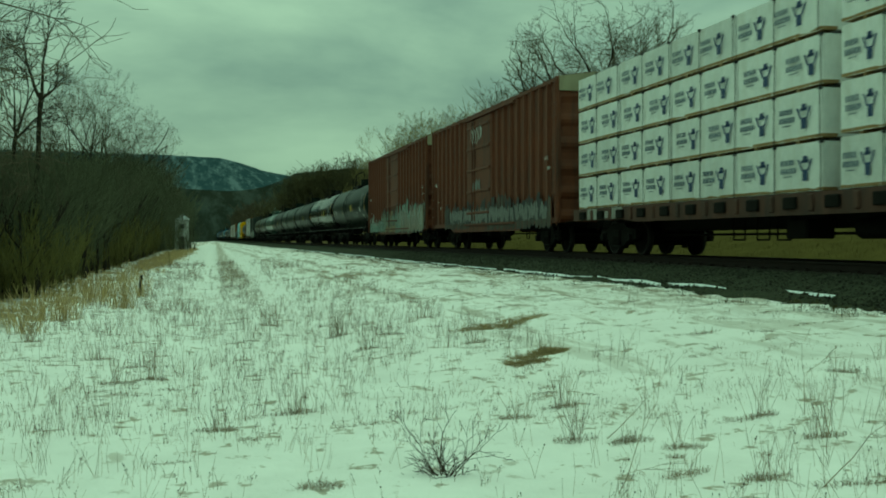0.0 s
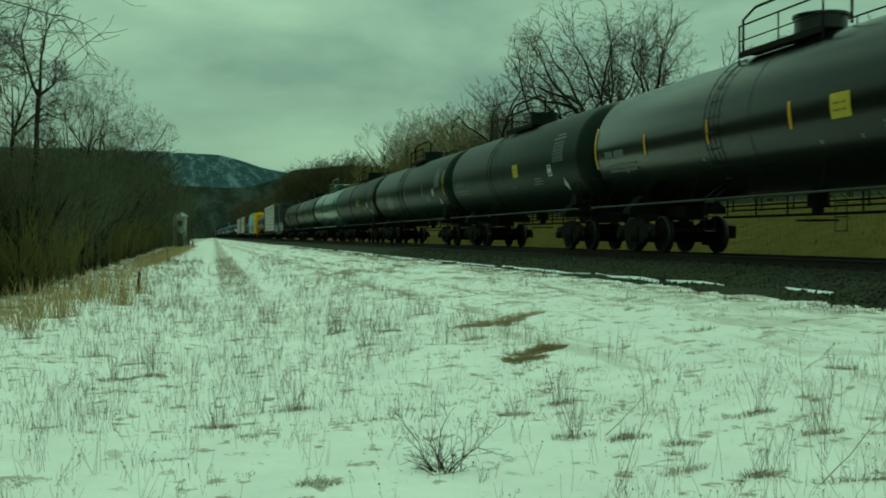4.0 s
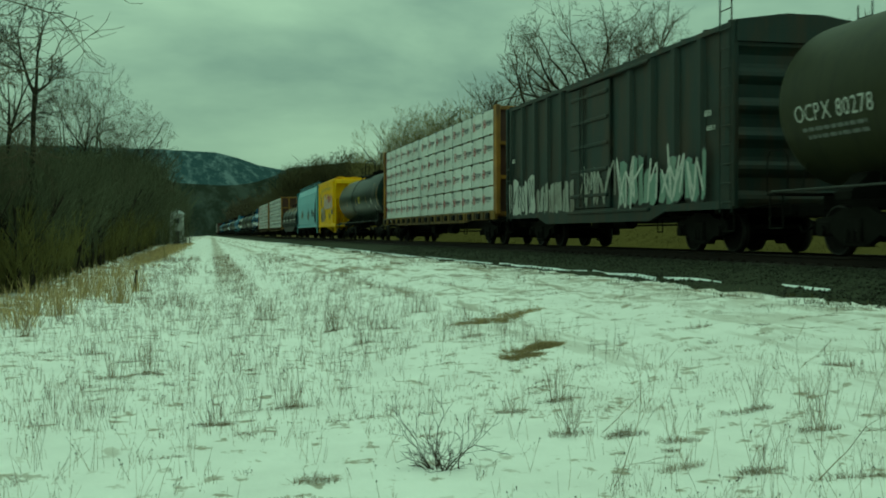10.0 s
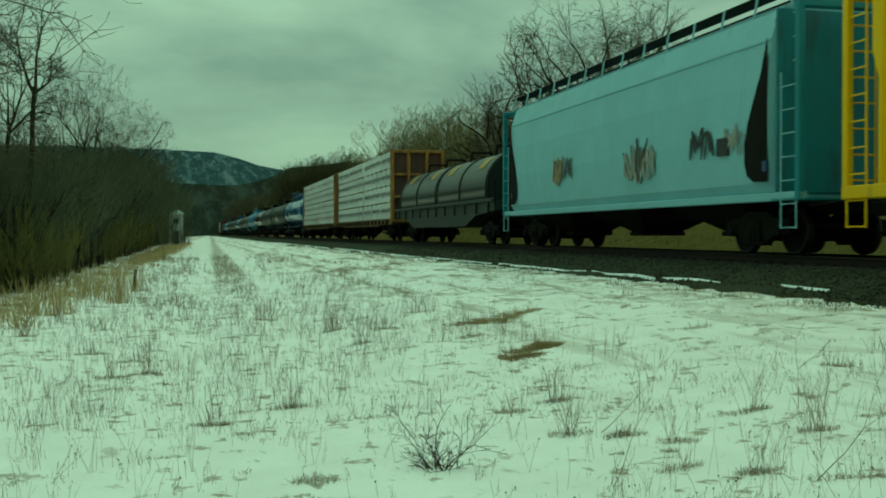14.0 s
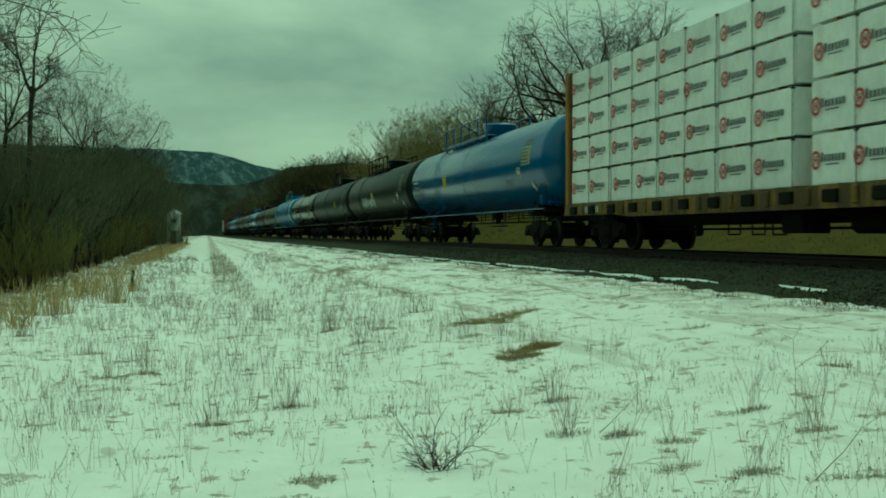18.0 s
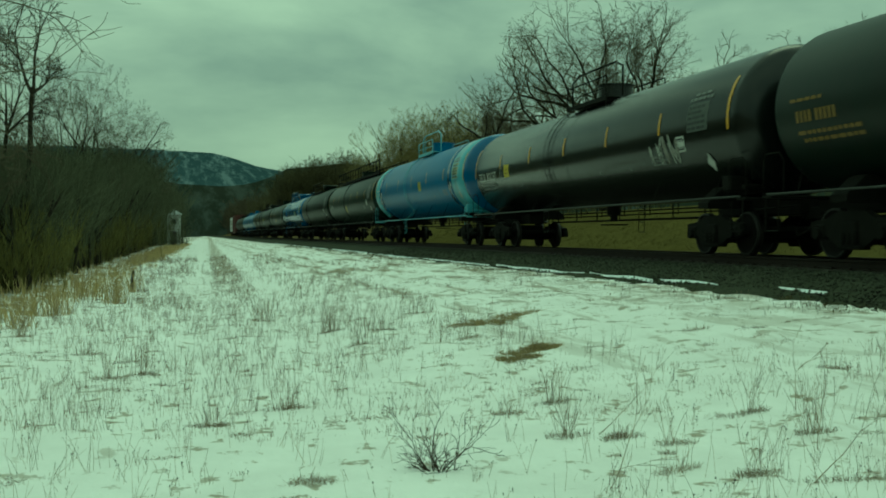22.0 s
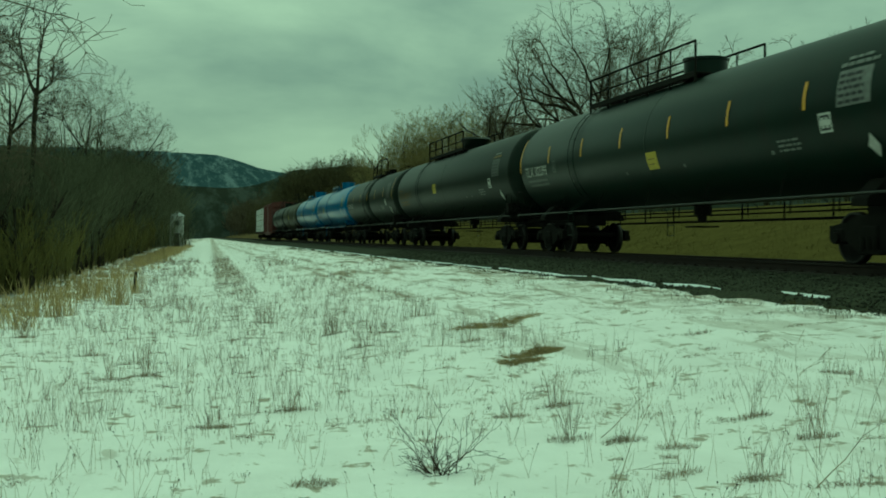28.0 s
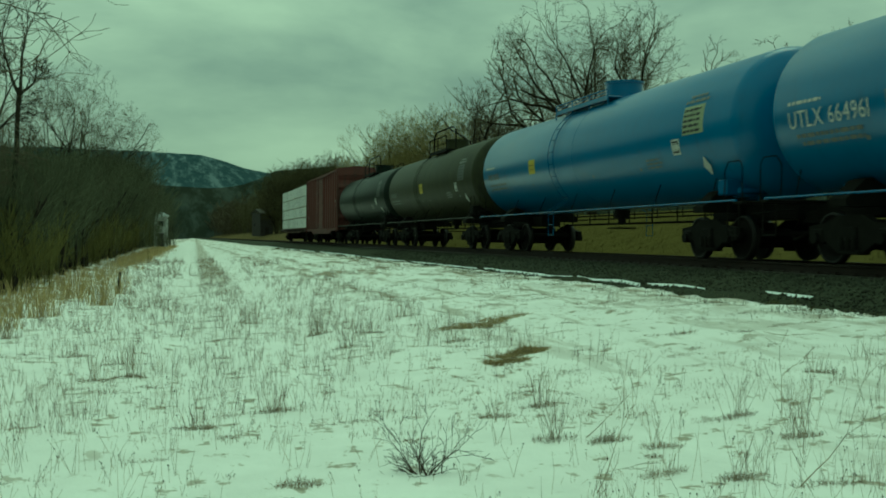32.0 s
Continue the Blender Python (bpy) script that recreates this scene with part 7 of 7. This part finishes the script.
    for x, y, k, s in ((-2.9, 134, 0, 0.8), (-2.1, 136, 2, 0.45), (-3.5, 128, 1, 1.4), (-1.2, 137, 3, 0.7)):
        o = thing("shrub", shrubs[k][0], None, pose(x, y, lie(x, y), 0, 0, 40 * k), "bare brush in front of the pale hut", "shrub", group="brush at the wood's edge")
        o.scale = (s, s, s)
        part("crown", shrubs[k][1], None, o)
    for i in range(45):
        y = 30 + 330 * r.random() ** 1.4
        x = TRACK + 15 + abs(r.gauss(0, 4)) + 2
        o = thing("shrub", shrubs[i % 4][0], None, pose(x, y, lie(x, y), 0, 0, r.uniform(0, 360)), "bare brush on the bank beyond the track", "shrub", group="brush beyond the track")
        s = r.uniform(0.6, 1.1) * (1 + y / 200)
        o.scale = (s, s, s)
        part("crown", shrubs[i % 4][1], None, o)


def far_woods():
    """Ranks of bare trees, too many to count, behind both edges."""
    r = random.Random(17)

    def ranks(name, n, place, h0, h1, label, material, fat=1.0):
        segs = []
        for _ in range(n):
            x, y = place()
            z = lie(x, y) - 0.2
            h = r.uniform(h0, h1)
            if x < 0:
                h = max(1.5, min(h, (1.2 + 0.076 * math.hypot(x, y)) * r.uniform(0.7, 1.0) - z))
            wr = (0.02 + 0.00012 * y) * fat
            p = Vector((x, y, z))
            top = p + Vector((r.gauss(0, 0.4), r.gauss(0, 0.4), h))
            segs.append((tuple(p), tuple(top), 0.09 * fat, wr * 0.6))
            for _ in range(15):
                u = 0.18 + 0.8 * r.random()
                a = p.lerp(top, u)
                q = r.uniform(0, 6.28)
                ln = h * (0.05 + 0.28 * (1 - abs(u - 0.55)) * r.random())
                b = a + Vector((math.cos(q) * ln, math.sin(q) * ln, ln * r.uniform(0.3, 1.4)))
                segs.append((tuple(a), tuple(b), wr, wr * 0.6))
                for _ in range(2):
                    c = a.lerp(b, r.uniform(0.3, 0.9))
                    q2 = q + r.uniform(-1.2, 1.2)
                    l2 = ln * 0.55
                    segs.append((tuple(c), tuple(c + Vector((math.cos(q2) * l2, math.sin(q2) * l2, l2 * r.uniform(0.2, 1.3)))), wr * 0.8, wr * 0.5))
        thing(name, mesh_of(name, *tubes(segs, 3), material), None, pose(0, 0, 0), label, "woods", kind="stuff")

    def left():
        y = 34 + 420 * r.random() ** 1.5
        return -7.5 + 4.6 * min(1.0, max(0.0, (y - 60) / 140)) - abs(r.gauss(0, 10)) - y * 0.004, y

    def left_deep():
        y = 30 + 300 * r.random()
        return -20 - 45 * r.random(), y

    def right():
        y = 110 + 600 * r.random() ** 1.3
        return (30 if y < 230 else 22) + abs(r.gauss(0, 14)), y

    def ahead():
        y = 430 + 350 * r.random()
        return r.choice((6.0 - 60 * r.random() ** 1.3 - 14, 19.0 + 60 * r.random())), y

    ranks("wood", 1000, left, 7.0, 12.5, "dense leafless wood beside the field", "darktwig", 1.25)
    ranks("wood", 380, left_deep, 7.0, 11.0, "dense leafless wood up the slope", "darktwig", 1.8)
    ranks("wood", 700, right, 7.0, 15.0, "leafless wood beyond the track", "midtwig", 0.9)
    ranks("wood", 1200, ahead, 9.0, 17.0, "leafless wood at the far end of the line", "twig", 1.4)


def hills():
    """Wooded ridges that close the valley."""
    def ridge(name, r0, r1, crest, label, rough, material):
        sh = Shape()
        azs = [-50 + 0.55 * i for i in range(200)]
        rows = 12
        vs = []
        for a in azs:
            h = float(np.interp(a, [c[0] for c in crest], [c[1] for c in crest]))
            for k in range(rows + 1):
                u = k / rows
                q = r0 + (r1 - r0) * u
                x, y = q * math.sin(radians(a)), q * math.cos(radians(a))
                z = h * (u ** 0.8) + rough * noise.noise((x / 90, y / 90, 0.0)) * u + rough * 0.35 * noise.noise((x / 22, y / 22, 0.0)) * u
                vs.append((x, y, z - 1))
            q = r1 * 1.25
            vs.append((q * math.sin(radians(a)), q * math.cos(radians(a)), -5))
        n = rows + 2
        sh.add(vs, [(i * n + k, (i + 1) * n + k, (i + 1) * n + k + 1, i * n + k + 1) for i in range(len(azs) - 1) for k in range(n - 1)], True)
        thing(name, sh, material, pose(0, 0, 0), label, "hill", kind="structure")

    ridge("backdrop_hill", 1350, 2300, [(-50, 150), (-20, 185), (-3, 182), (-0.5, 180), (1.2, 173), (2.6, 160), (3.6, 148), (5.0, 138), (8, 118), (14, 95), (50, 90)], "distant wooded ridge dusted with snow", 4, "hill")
    ridge("backdrop_ridge", 620, 860, [(-50, 60), (-8, 52), (-2, 44), (1.5, 41), (3.2, 44), (4.3, 50), (5.0, 56), (7, 59), (9, 60), (12, 54), (50, 40)], "dark wooded rise closing the valley", 3, "ridge")


def seed_heads(pts, q):
    base = np.array([(0, 0, 1.3), (1, 0, 0), (0, 1, 0), (-1, 0, 0), (0, -1, 0), (0, 0, -1.3)])
    fc = np.array([(0, 1, 2), (0, 2, 3), (0, 3, 4), (0, 4, 1), (5, 2, 1), (5, 3, 2), (5, 4, 3), (5, 1, 4)])
    v = (np.array(pts)[:, None, :] + base[None] * np.array(q)[:, None, None]).reshape(-1, 3)
    f = (np.arange(len(pts)) * 6)[:, None, None] + fc[None]
    return v, f.reshape(-1, 3)


def tuft(r, segs, heads, x, y, n, h, spread, rad, branchy=0.3):
    for _ in range(n):
        a = r.uniform(0, 6.28)
        d = spread * r.random()
        bx, by = x + d * math.cos(a), y + d * math.sin(a)
        p = Vector((bx, by, lie(bx, by) - 0.02))
        hh = h * r.uniform(0.45, 1.1)
        lean = Vector((r.gauss(0, 0.24), r.gauss(0, 0.24), 1)).normalized()
        m = p + lean * hh * 0.55
        lean = (lean + Vector((r.gauss(0, 0.14), r.gauss(0, 0.14), -0.02))).normalized()
        t = m + lean * hh * 0.45
        segs.append((tuple(p), tuple(m), rad, rad * 0.8))
        segs.append((tuple(m), tuple(t), rad * 0.8, rad * 0.5))
        if r.random() < branchy:
            for _ in range(r.randint(1, 3)):
                c = p.lerp(t, r.uniform(0.45, 0.85))
                e = c + Vector((r.gauss(0, 0.35), r.gauss(0, 0.35), 0.7)).normalized() * hh * r.uniform(0.12, 0.3)
                segs.append((tuple(c), tuple(e), rad * 0.6, rad * 0.4))
                heads.append((tuple(e), r.uniform(0.002, 0.004)))
            heads.append((tuple(t), r.uniform(0.003, 0.006)))


def weeds():
    r = random.Random(77)

    def in_view(x, y):
        a = math.degrees(math.atan2(x, y))
        return -13 < a < 38 and -3.6 < x < 8.0

    segs, heads = [], []
    for _ in range(13500):
        y = 4.2 + 62 * r.random() ** 1.7
        x = r.uniform(-3.6, 7.6)
        mid = abs(x - 0.65 - 0.0145 * y)
        if not in_view(x, y) or (y > 24 and 0.5 < mid < 1.2 and r.random() < 0.88):
            continue
        # thick in drifts, thin elsewhere
        q = noise.noise((x * 0.35, y * 0.16, 2.0)) + 0.35 * (1 if x < 2.6 and y > 8 else 0) - (0.4 if x > 4.6 and y > 9 else 0)
        if r.random() > 0.24 + 0.6 * q + (0.16 if 9 < y < 28 and x < 4.4 else 0) + (0.2 if 12.5 < y < 24 and -1.5 < x < 4.4 else 0) + (0.2 if mid < 0.5 and y > 24 else 0) + (0.3 if y > 20 and min(abs(x - 4.3), abs(x - 5.5)) < 0.2 else 0):
            continue
        tuft(r, segs, heads, x, y, r.randint(1, 6), r.choice((0.08, 0.12, 0.17, 0.24, 0.34)) * (0.7 if x > 5 else 1), r.uniform(0.03, 0.2), 0.001 + 0.00006 * y, 0.22)
    thing("weeds", mesh_of("weeds", *tubes(segs, 3), "weed"), None, pose(0, 0, 0), "thin dry weed stems standing in the snow", "weeds", kind="stuff")
    thing("seed_heads", mesh_of("seed_heads", *seed_heads([h[0] for h in heads], [h[1] for h in heads]), "head", False), None, pose(0, 0, 0), "small dark seed heads on the dry weeds", "weeds", kind="stuff")

    # short stubble showing through the crust in drifts
    st, none = [], []
    for _ in range(7800):
        y = 7.5 + 40 * r.random() ** 1.5
        x = r.uniform(-3.2, 8.4)
        if not -13 < math.degrees(math.atan2(x, y)) < 38 or r.random() > 0.15 + 1.5 * noise.noise((x * 0.5, y * 0.3, 7.0)) + (0.2 if x > 2.5 else 0.1):
            continue
        tuft(r, st, none, x, y, r.randint(3, 8), r.choice((0.03, 0.05, 0.08)), r.uniform(0.06, 0.28), 0.0014 + 0.00006 * y, 0.0)
    thing("stubble", mesh_of("stubble", *tubes(st, 3), "weed"), None, pose(0, 0, 0), "short dead stubble poking through the thin snow", "grass", kind="stuff")

    # tufts that stand out, each with its skirt of matted grass
    for x, y, n, h in ((0.12, 8.19, 10, 0.2), (0.78, 8.8, 26, 0.28), (2.51, 6.84, 22, 0.34), (2.85, 6.68, 18, 0.14), (3.09, 6.36, 12, 0.3), (2.76, 5.68, 12, 0.22), (3.97, 6.15, 26, 0.42), (1.99, 15.41, 40, 0.5), (5.78, 11.42, 10, 0.14), (6.95, 16.29, 14, 0.3), (2.42, 7.91, 14, 0.3), (2.89, 8.21, 24, 0.4), (3.93, 6.92, 12, 0.42), (3.08, 5.33, 14, 0.3), (0.69, 6.13, 16, 0.1), (2.13, 13.63, 20, 0.3), (2.63, 14.8, 18, 0.32), (1.18, 18.09, 36, 0.45), (-0.79, 11.03, 22, 0.3), (-0.47, 11.17, 26, 0.42), (-1.21, 13.32, 20, 0.22), (-2.36, 15.89, 34, 0.45), (3.46, 13.19, 18, 0.3), (3.59, 17.01, 26, 0.4), (5.43, 8.13, 14, 0.2)):
        s, hd = [], []
        tuft(r, s, hd, x, y, int(n * 1.1), h, 0.07 + 0.005 * y, 0.0012 + 0.00007 * y, 0.5)
        t = thing("weed_tuft", mesh_of("weed_tuft", *tubes(s, 3), "weed"), None, pose(0, 0, 0), "tuft of dry brown weeds rooted in the snow", "weeds", group="weed tufts")
        k = []
        for _ in range(190):
            a = r.uniform(0, 6.28)
            q = (0.09 + 0.004 * y) * r.random() ** 0.6
            bx, by = x + q * math.cos(a) * 1.4, y + q * math.sin(a) * 0.7
            p = Vector((bx, by, lie(bx, by) - 0.01))
            k.append((tuple(p), tuple(p + Vector((r.gauss(0, 0.018), r.gauss(0, 0.018), r.uniform(0.012, 0.05)))), 0.0016, 0.0008))
        part("grass_skirt", mesh_of("grass_skirt", *tubes(k, 3), "weed"), None, t, "matted straw-coloured grass at its foot")
    # the low spreading bush
    out = []
    rr = random.Random(9)
    bx, by = 1.47, 6.3
    # two long low arms, a tall leader, and a thicket at the foot
    stems = [(-1.25, 0.75, 0.30), (-0.9, 0.62, 0.22), (-0.45, 1.0, 0.29), (-0.3, 0.9, 0.2), (1.25, 0.62, 0.32), (1.1, 0.75, 0.24), (-1.3, 0.35, 0.15), (0.2, 1.0, 0.12)]
    stems += [(rr.gauss(-0.4, 0.7), rr.uniform(0.35, 1.0), rr.uniform(0.06, 0.15)) for _ in range(12)]
    for dx, dz, ln in stems:
        d = Vector((dx, rr.gauss(0, 0.3), dz)).normalized()
        grow(out, rr, Vector((bx + rr.gauss(0, 0.05), by + rr.gauss(0, 0.04), lie(bx, by) - 0.03)), d, ln * 0.9, 0.0046, 2, 4, 0.16, 0.015, 0.42, 0.0012, 0.8)
    bush = thing("low_bush", mesh_of("low_bush", *tubes([(a, b, c, e) for a, b, c, e, _ in out], 4), "dryshrub"), None, pose(0, 0, 0), "low spreading leafless bush standing in the snow", "bush")
    # long bent canes
    for x, y, dx, h in ((2.71, 6.81, 0.5, 0.38), (2.22, 5.41, 0.4, 0.5), (3.24, 5.05, 0.35, 0.55), (4.3, 6.9, -0.1, 0.5), (3.7, 5.7, 0.05, 0.52)):
        out = []
        grow(out, rr, Vector((x, y, lie(x, y) - 0.02)), Vector((dx, rr.gauss(0, 0.1), h)).normalized(), math.hypot(dx, h) * 0.62, 0.0035, 2, 4, 0.08, 0.02, 0.35, 0.0011)
        thing("weed_cane", mesh_of("weed_cane", *tubes([(a, b, c, e) for a, b, c, e, _ in out], 4), "weed"), None, pose(0, 0, 0), "long bent dry cane with side twigs", "weeds", group="weed canes")
    # mats of brown grass lying bare of snow
    for x, y, wx, wy in ((3.95, 14.6, 0.45, 0.35), (4.4, 14.95, 0.5, 0.45), (4.8, 15.35, 0.35, 0.4), (3.6, 11.25, 0.3, 0.32), (3.42, 10.8, 0.25, 0.26), (3.85, 11.4, 0.22, 0.25)):
        k = []
        for _ in range(1100):
            a = r.uniform(0, 6.28)
            q = r.random() ** 0.7
            px, py = x + wx * q * math.cos(a), y + wy * q * math.sin(a)
            if noise.noise((px * 4.5, py * 2.6, 4.0)) + 0.5 * noise.noise((px * 14, py * 8, 1.0)) < -0.45 + 0.7 * q * q:
                continue
            p = Vector((px, py, lie(px, py) - 0.005))
            tall = 0.13 if r.random() < 0.06 else 0.035
            k.append((tuple(p), tuple(p + Vector((r.gauss(0, 0.05), r.gauss(0, 0.04), r.uniform(0.006, tall)))), 0.003, 0.0014))
        thing("grass_mat", mesh_of("grass_mat", *tubes(k, 3), "matgrass"), None, pose(0, 0, 0), "flattened mat of brown grass bare of snow", "grass", kind="stuff")
    # small dead clumps where the snow has sunk, dark at the foot
    k = []
    for _ in range(400):
        y = 4.6 + 22 * r.random() ** 1.3
        x = r.uniform(-2.6, 7.8)
        if not in_view(x, y) or r.random() > 0.5 + 0.9 * noise.noise((x * 0.6, y * 0.4, 12.0)):
            continue
        wx, wy = r.uniform(0.05, 0.2) * (1 + y / 25), r.uniform(0.03, 0.08) * (1 + y / 25)
        for _ in range(int(60 + 240 * wx)):
            a, q = r.uniform(0, 6.28), r.random() ** 0.6
            px, py = x + wx * q * math.cos(a), y + wy * q * math.sin(a) + wy * 0.8 * noise.noise((x * 9 + q * math.cos(a) * 2, y, 1.0))
            p = Vector((px, py, lie(px, py) - 0.008))
            k.append((tuple(p), tuple(p + Vector((r.gauss(0, 0.02), r.gauss(0, 0.02), r.uniform(0.006, 0.03)))), 0.0017, 0.0008))
    thing("grass_clumps", mesh_of("grass_clumps", *tubes(k, 3), "weed"), None, pose(0, 0, 0), "small matted clumps of dead grass sunk in the snow", "grass", kind="stuff")
    # dull grass where the snow meets the ballast
    s, hd = [], []
    for _ in range(1500):
        y = 11 + 80 * r.random() ** 1.5
        x = 7.95 + r.gauss(0, 0.27) + 0.3 * noise.noise((0.0, y * 0.5, 3.0))
        if noise.noise((x * 1.5, y * 0.7, 5.0)) < r.uniform(-0.35, 0.25):
            continue
        tuft(r, s, hd, x, y, r.randint(7, 15), r.choice((0.02, 0.03, 0.05, 0.09)), r.uniform(0.15, 0.4), 0.002 + 0.00008 * y, 0.0)
    thing("edge_grass", mesh_of("edge_grass", *tubes(s, 3), "bankgrass"), None, pose(0, 0, 0), "short dull grass along the foot of the ballast", "grass", kind="stuff")
    # tall straw along the wood's edge and on the far bank
    s, hd = [], []
    for x, y, n in ((-1.55, 23.28, 90), (-2.38, 20.23, 80), (-2.82, 20.34, 60), (-2.66, 17.34, 50), (-2.32, 25.52, 70), (-1.43, 27.77, 40)):
        tuft(r, s, hd, x, y, n, 0.75, 0.35, 0.005, 0.0)
    for _ in range(900):
        y = 18 + 110 * r.random() ** 1.4
        x = -3.0 + r.gauss(0, 0.65) - (0.5 if y < 24 else 0) + 0.012 * (y - 30)
        tuft(r, s, hd, x, y, r.randint(5, 10), r.uniform(0.07, 0.3), 0.35, 0.003 + 0.0001 * y, 0.0)
    for _ in range(420):
        y = 50 + 110 * r.random()
        tuft(r, s, hd, r.uniform(-3.2, -2.2 + 0.018 * (y - 45)), y, r.randint(5, 9), r.uniform(0.15, 0.4), 0.4, 0.004 + 0.0001 * y, 0.0)
    thing("straw_grass", mesh_of("straw_grass", *tubes(s, 3), "straw"), None, pose(0, 0, 0), "tall straw-coloured dead grass along the wood's edge", "grass", kind="stuff")
    s, hd = [], []
    for _ in range(4000):
        y = 12 + 75 * r.random() ** 1.4
        x = r.uniform(16.5, 25.5)
        tuft(r, s, hd, x, y, 5, r.uniform(0.06, 0.15), 0.5, 0.004 + 0.00008 * y, 0.0)
    thing("bank_grass", mesh_of("bank_grass", *tubes(s, 3), "bankgrass"), None, pose(0, 0, 0), "tall dead grass on the bank beyond the track", "grass", kind="stuff")


def small_structures():
    # dark shed with a snowy roof beyond the track
    x, y = 20.5, 268.0
    z = lie(x, y)
    shed = thing("shed", None, None, pose(x, y, z - 0.1, 0, 0, 24), "dark weathered trackside shed with a gable roof", "shed")
    part("wall", Shape().plate([(-2.2, 0), (2.2, 0), (2.2, 5.6), (0, 6.6), (-2.2, 5.6)], -1.8, 1.8), "siding", shed)
    rf = Shape()
    for s in (-1, 1):
        rf.add([(-2.1, 0, 6.66), (2.1, 0, 6.66), (2.1, s * 2.6, 5.5), (-2.1, s * 2.6, 5.5), (-2.1, 0, 6.8), (2.1, 0, 6.8), (2.1, s * 2.65, 5.62), (-2.1, s * 2.65, 5.62)], [(0, 1, 2, 3), (4, 5, 6, 7), (0, 4, 7, 3), (1, 5, 6, 2), (3, 7, 6, 2)])
    part("roof", rf, "siding", shed)
    part("door", Shape().box(-0.5, 0.5, -2.26, -2.2, 0.1, 2.2, 0.01), "tie", shed)
    part("window", Shape().box(-1.85, -1.8, 0.6, 1.3, 2.4, 3.3, 0.01), "glass", shed)
    # pale hut half hidden by the wood
    x, y = -2.15, 140.0
    hut = thing("hut", None, None, pose(x, y, lie(x, y) - 0.1), "small white-walled hut half hidden by bare branches", "hut")
    part("wall", Shape().box(-0.85, 0.85, -0.85, 0.85, 0, 4.2, 0.03), "limewash", hut)
    part("roof", Shape().prism([(-1.0, 4.2), (0, 4.8), (1.0, 4.2), (1.0, 4.12), (-1.0, 4.12)], -1.0, 1.0), "snow", hut, "snowy gable roof")
    part("door", Shape().box(-0.35, 0.35, -0.9, -0.85, 0, 1.95, 0.01), "siding", hut)
    part("window", Shape().box(-0.3, 0.3, -0.89, -0.85, 2.9, 3.5, 0.01), "glass", hut)
    x, y = -1.5, 28.5
    post = thing("marker_post", Shape().box(-0.035, 0.035, -0.035, 0.035, -0.1, 0.5, 0.01).box(-0.042, 0.042, -0.042, 0.042, 0.5, 0.53, 0.01), "tie", pose(x, y, lie(x, y), 3, 4, 20), "short dark wooden marker post in the snow", "post")


hills()
far_woods()
right_side_trees()
left_side_wood()
small_structures()
weeds()


# ---- what moves ----
def motions():
    for car, y in CARS:
        walk(car, [(t, pose(TRACK, y - SPEED * t, RAIL)) for t in (0, 8, 16, 24, 32)])
    # every wheelset turns at the train's speed: one is keyed for each place in a truck, its fellows turn by the same keys
    for sets, y in ((FRONT_SETS, -0.89), (REAR_SETS, 0.89)):
        first = sets[0]
        walk(first, [(k / FPS, pose(0, y, WHEEL_R, math.degrees(k / FPS * SPEED / WHEEL_R) % 360)) for k in range(int(SECONDS * FPS) + 1)])
        for ws in sets[1:]:
            ws.rotation_mode = "QUATERNION"
            ws.animation_data_create()
            ws.animation_data.action = first.animation_data.action
            ws.animation_data.action_slot = first.animation_data.action_slot


motions()
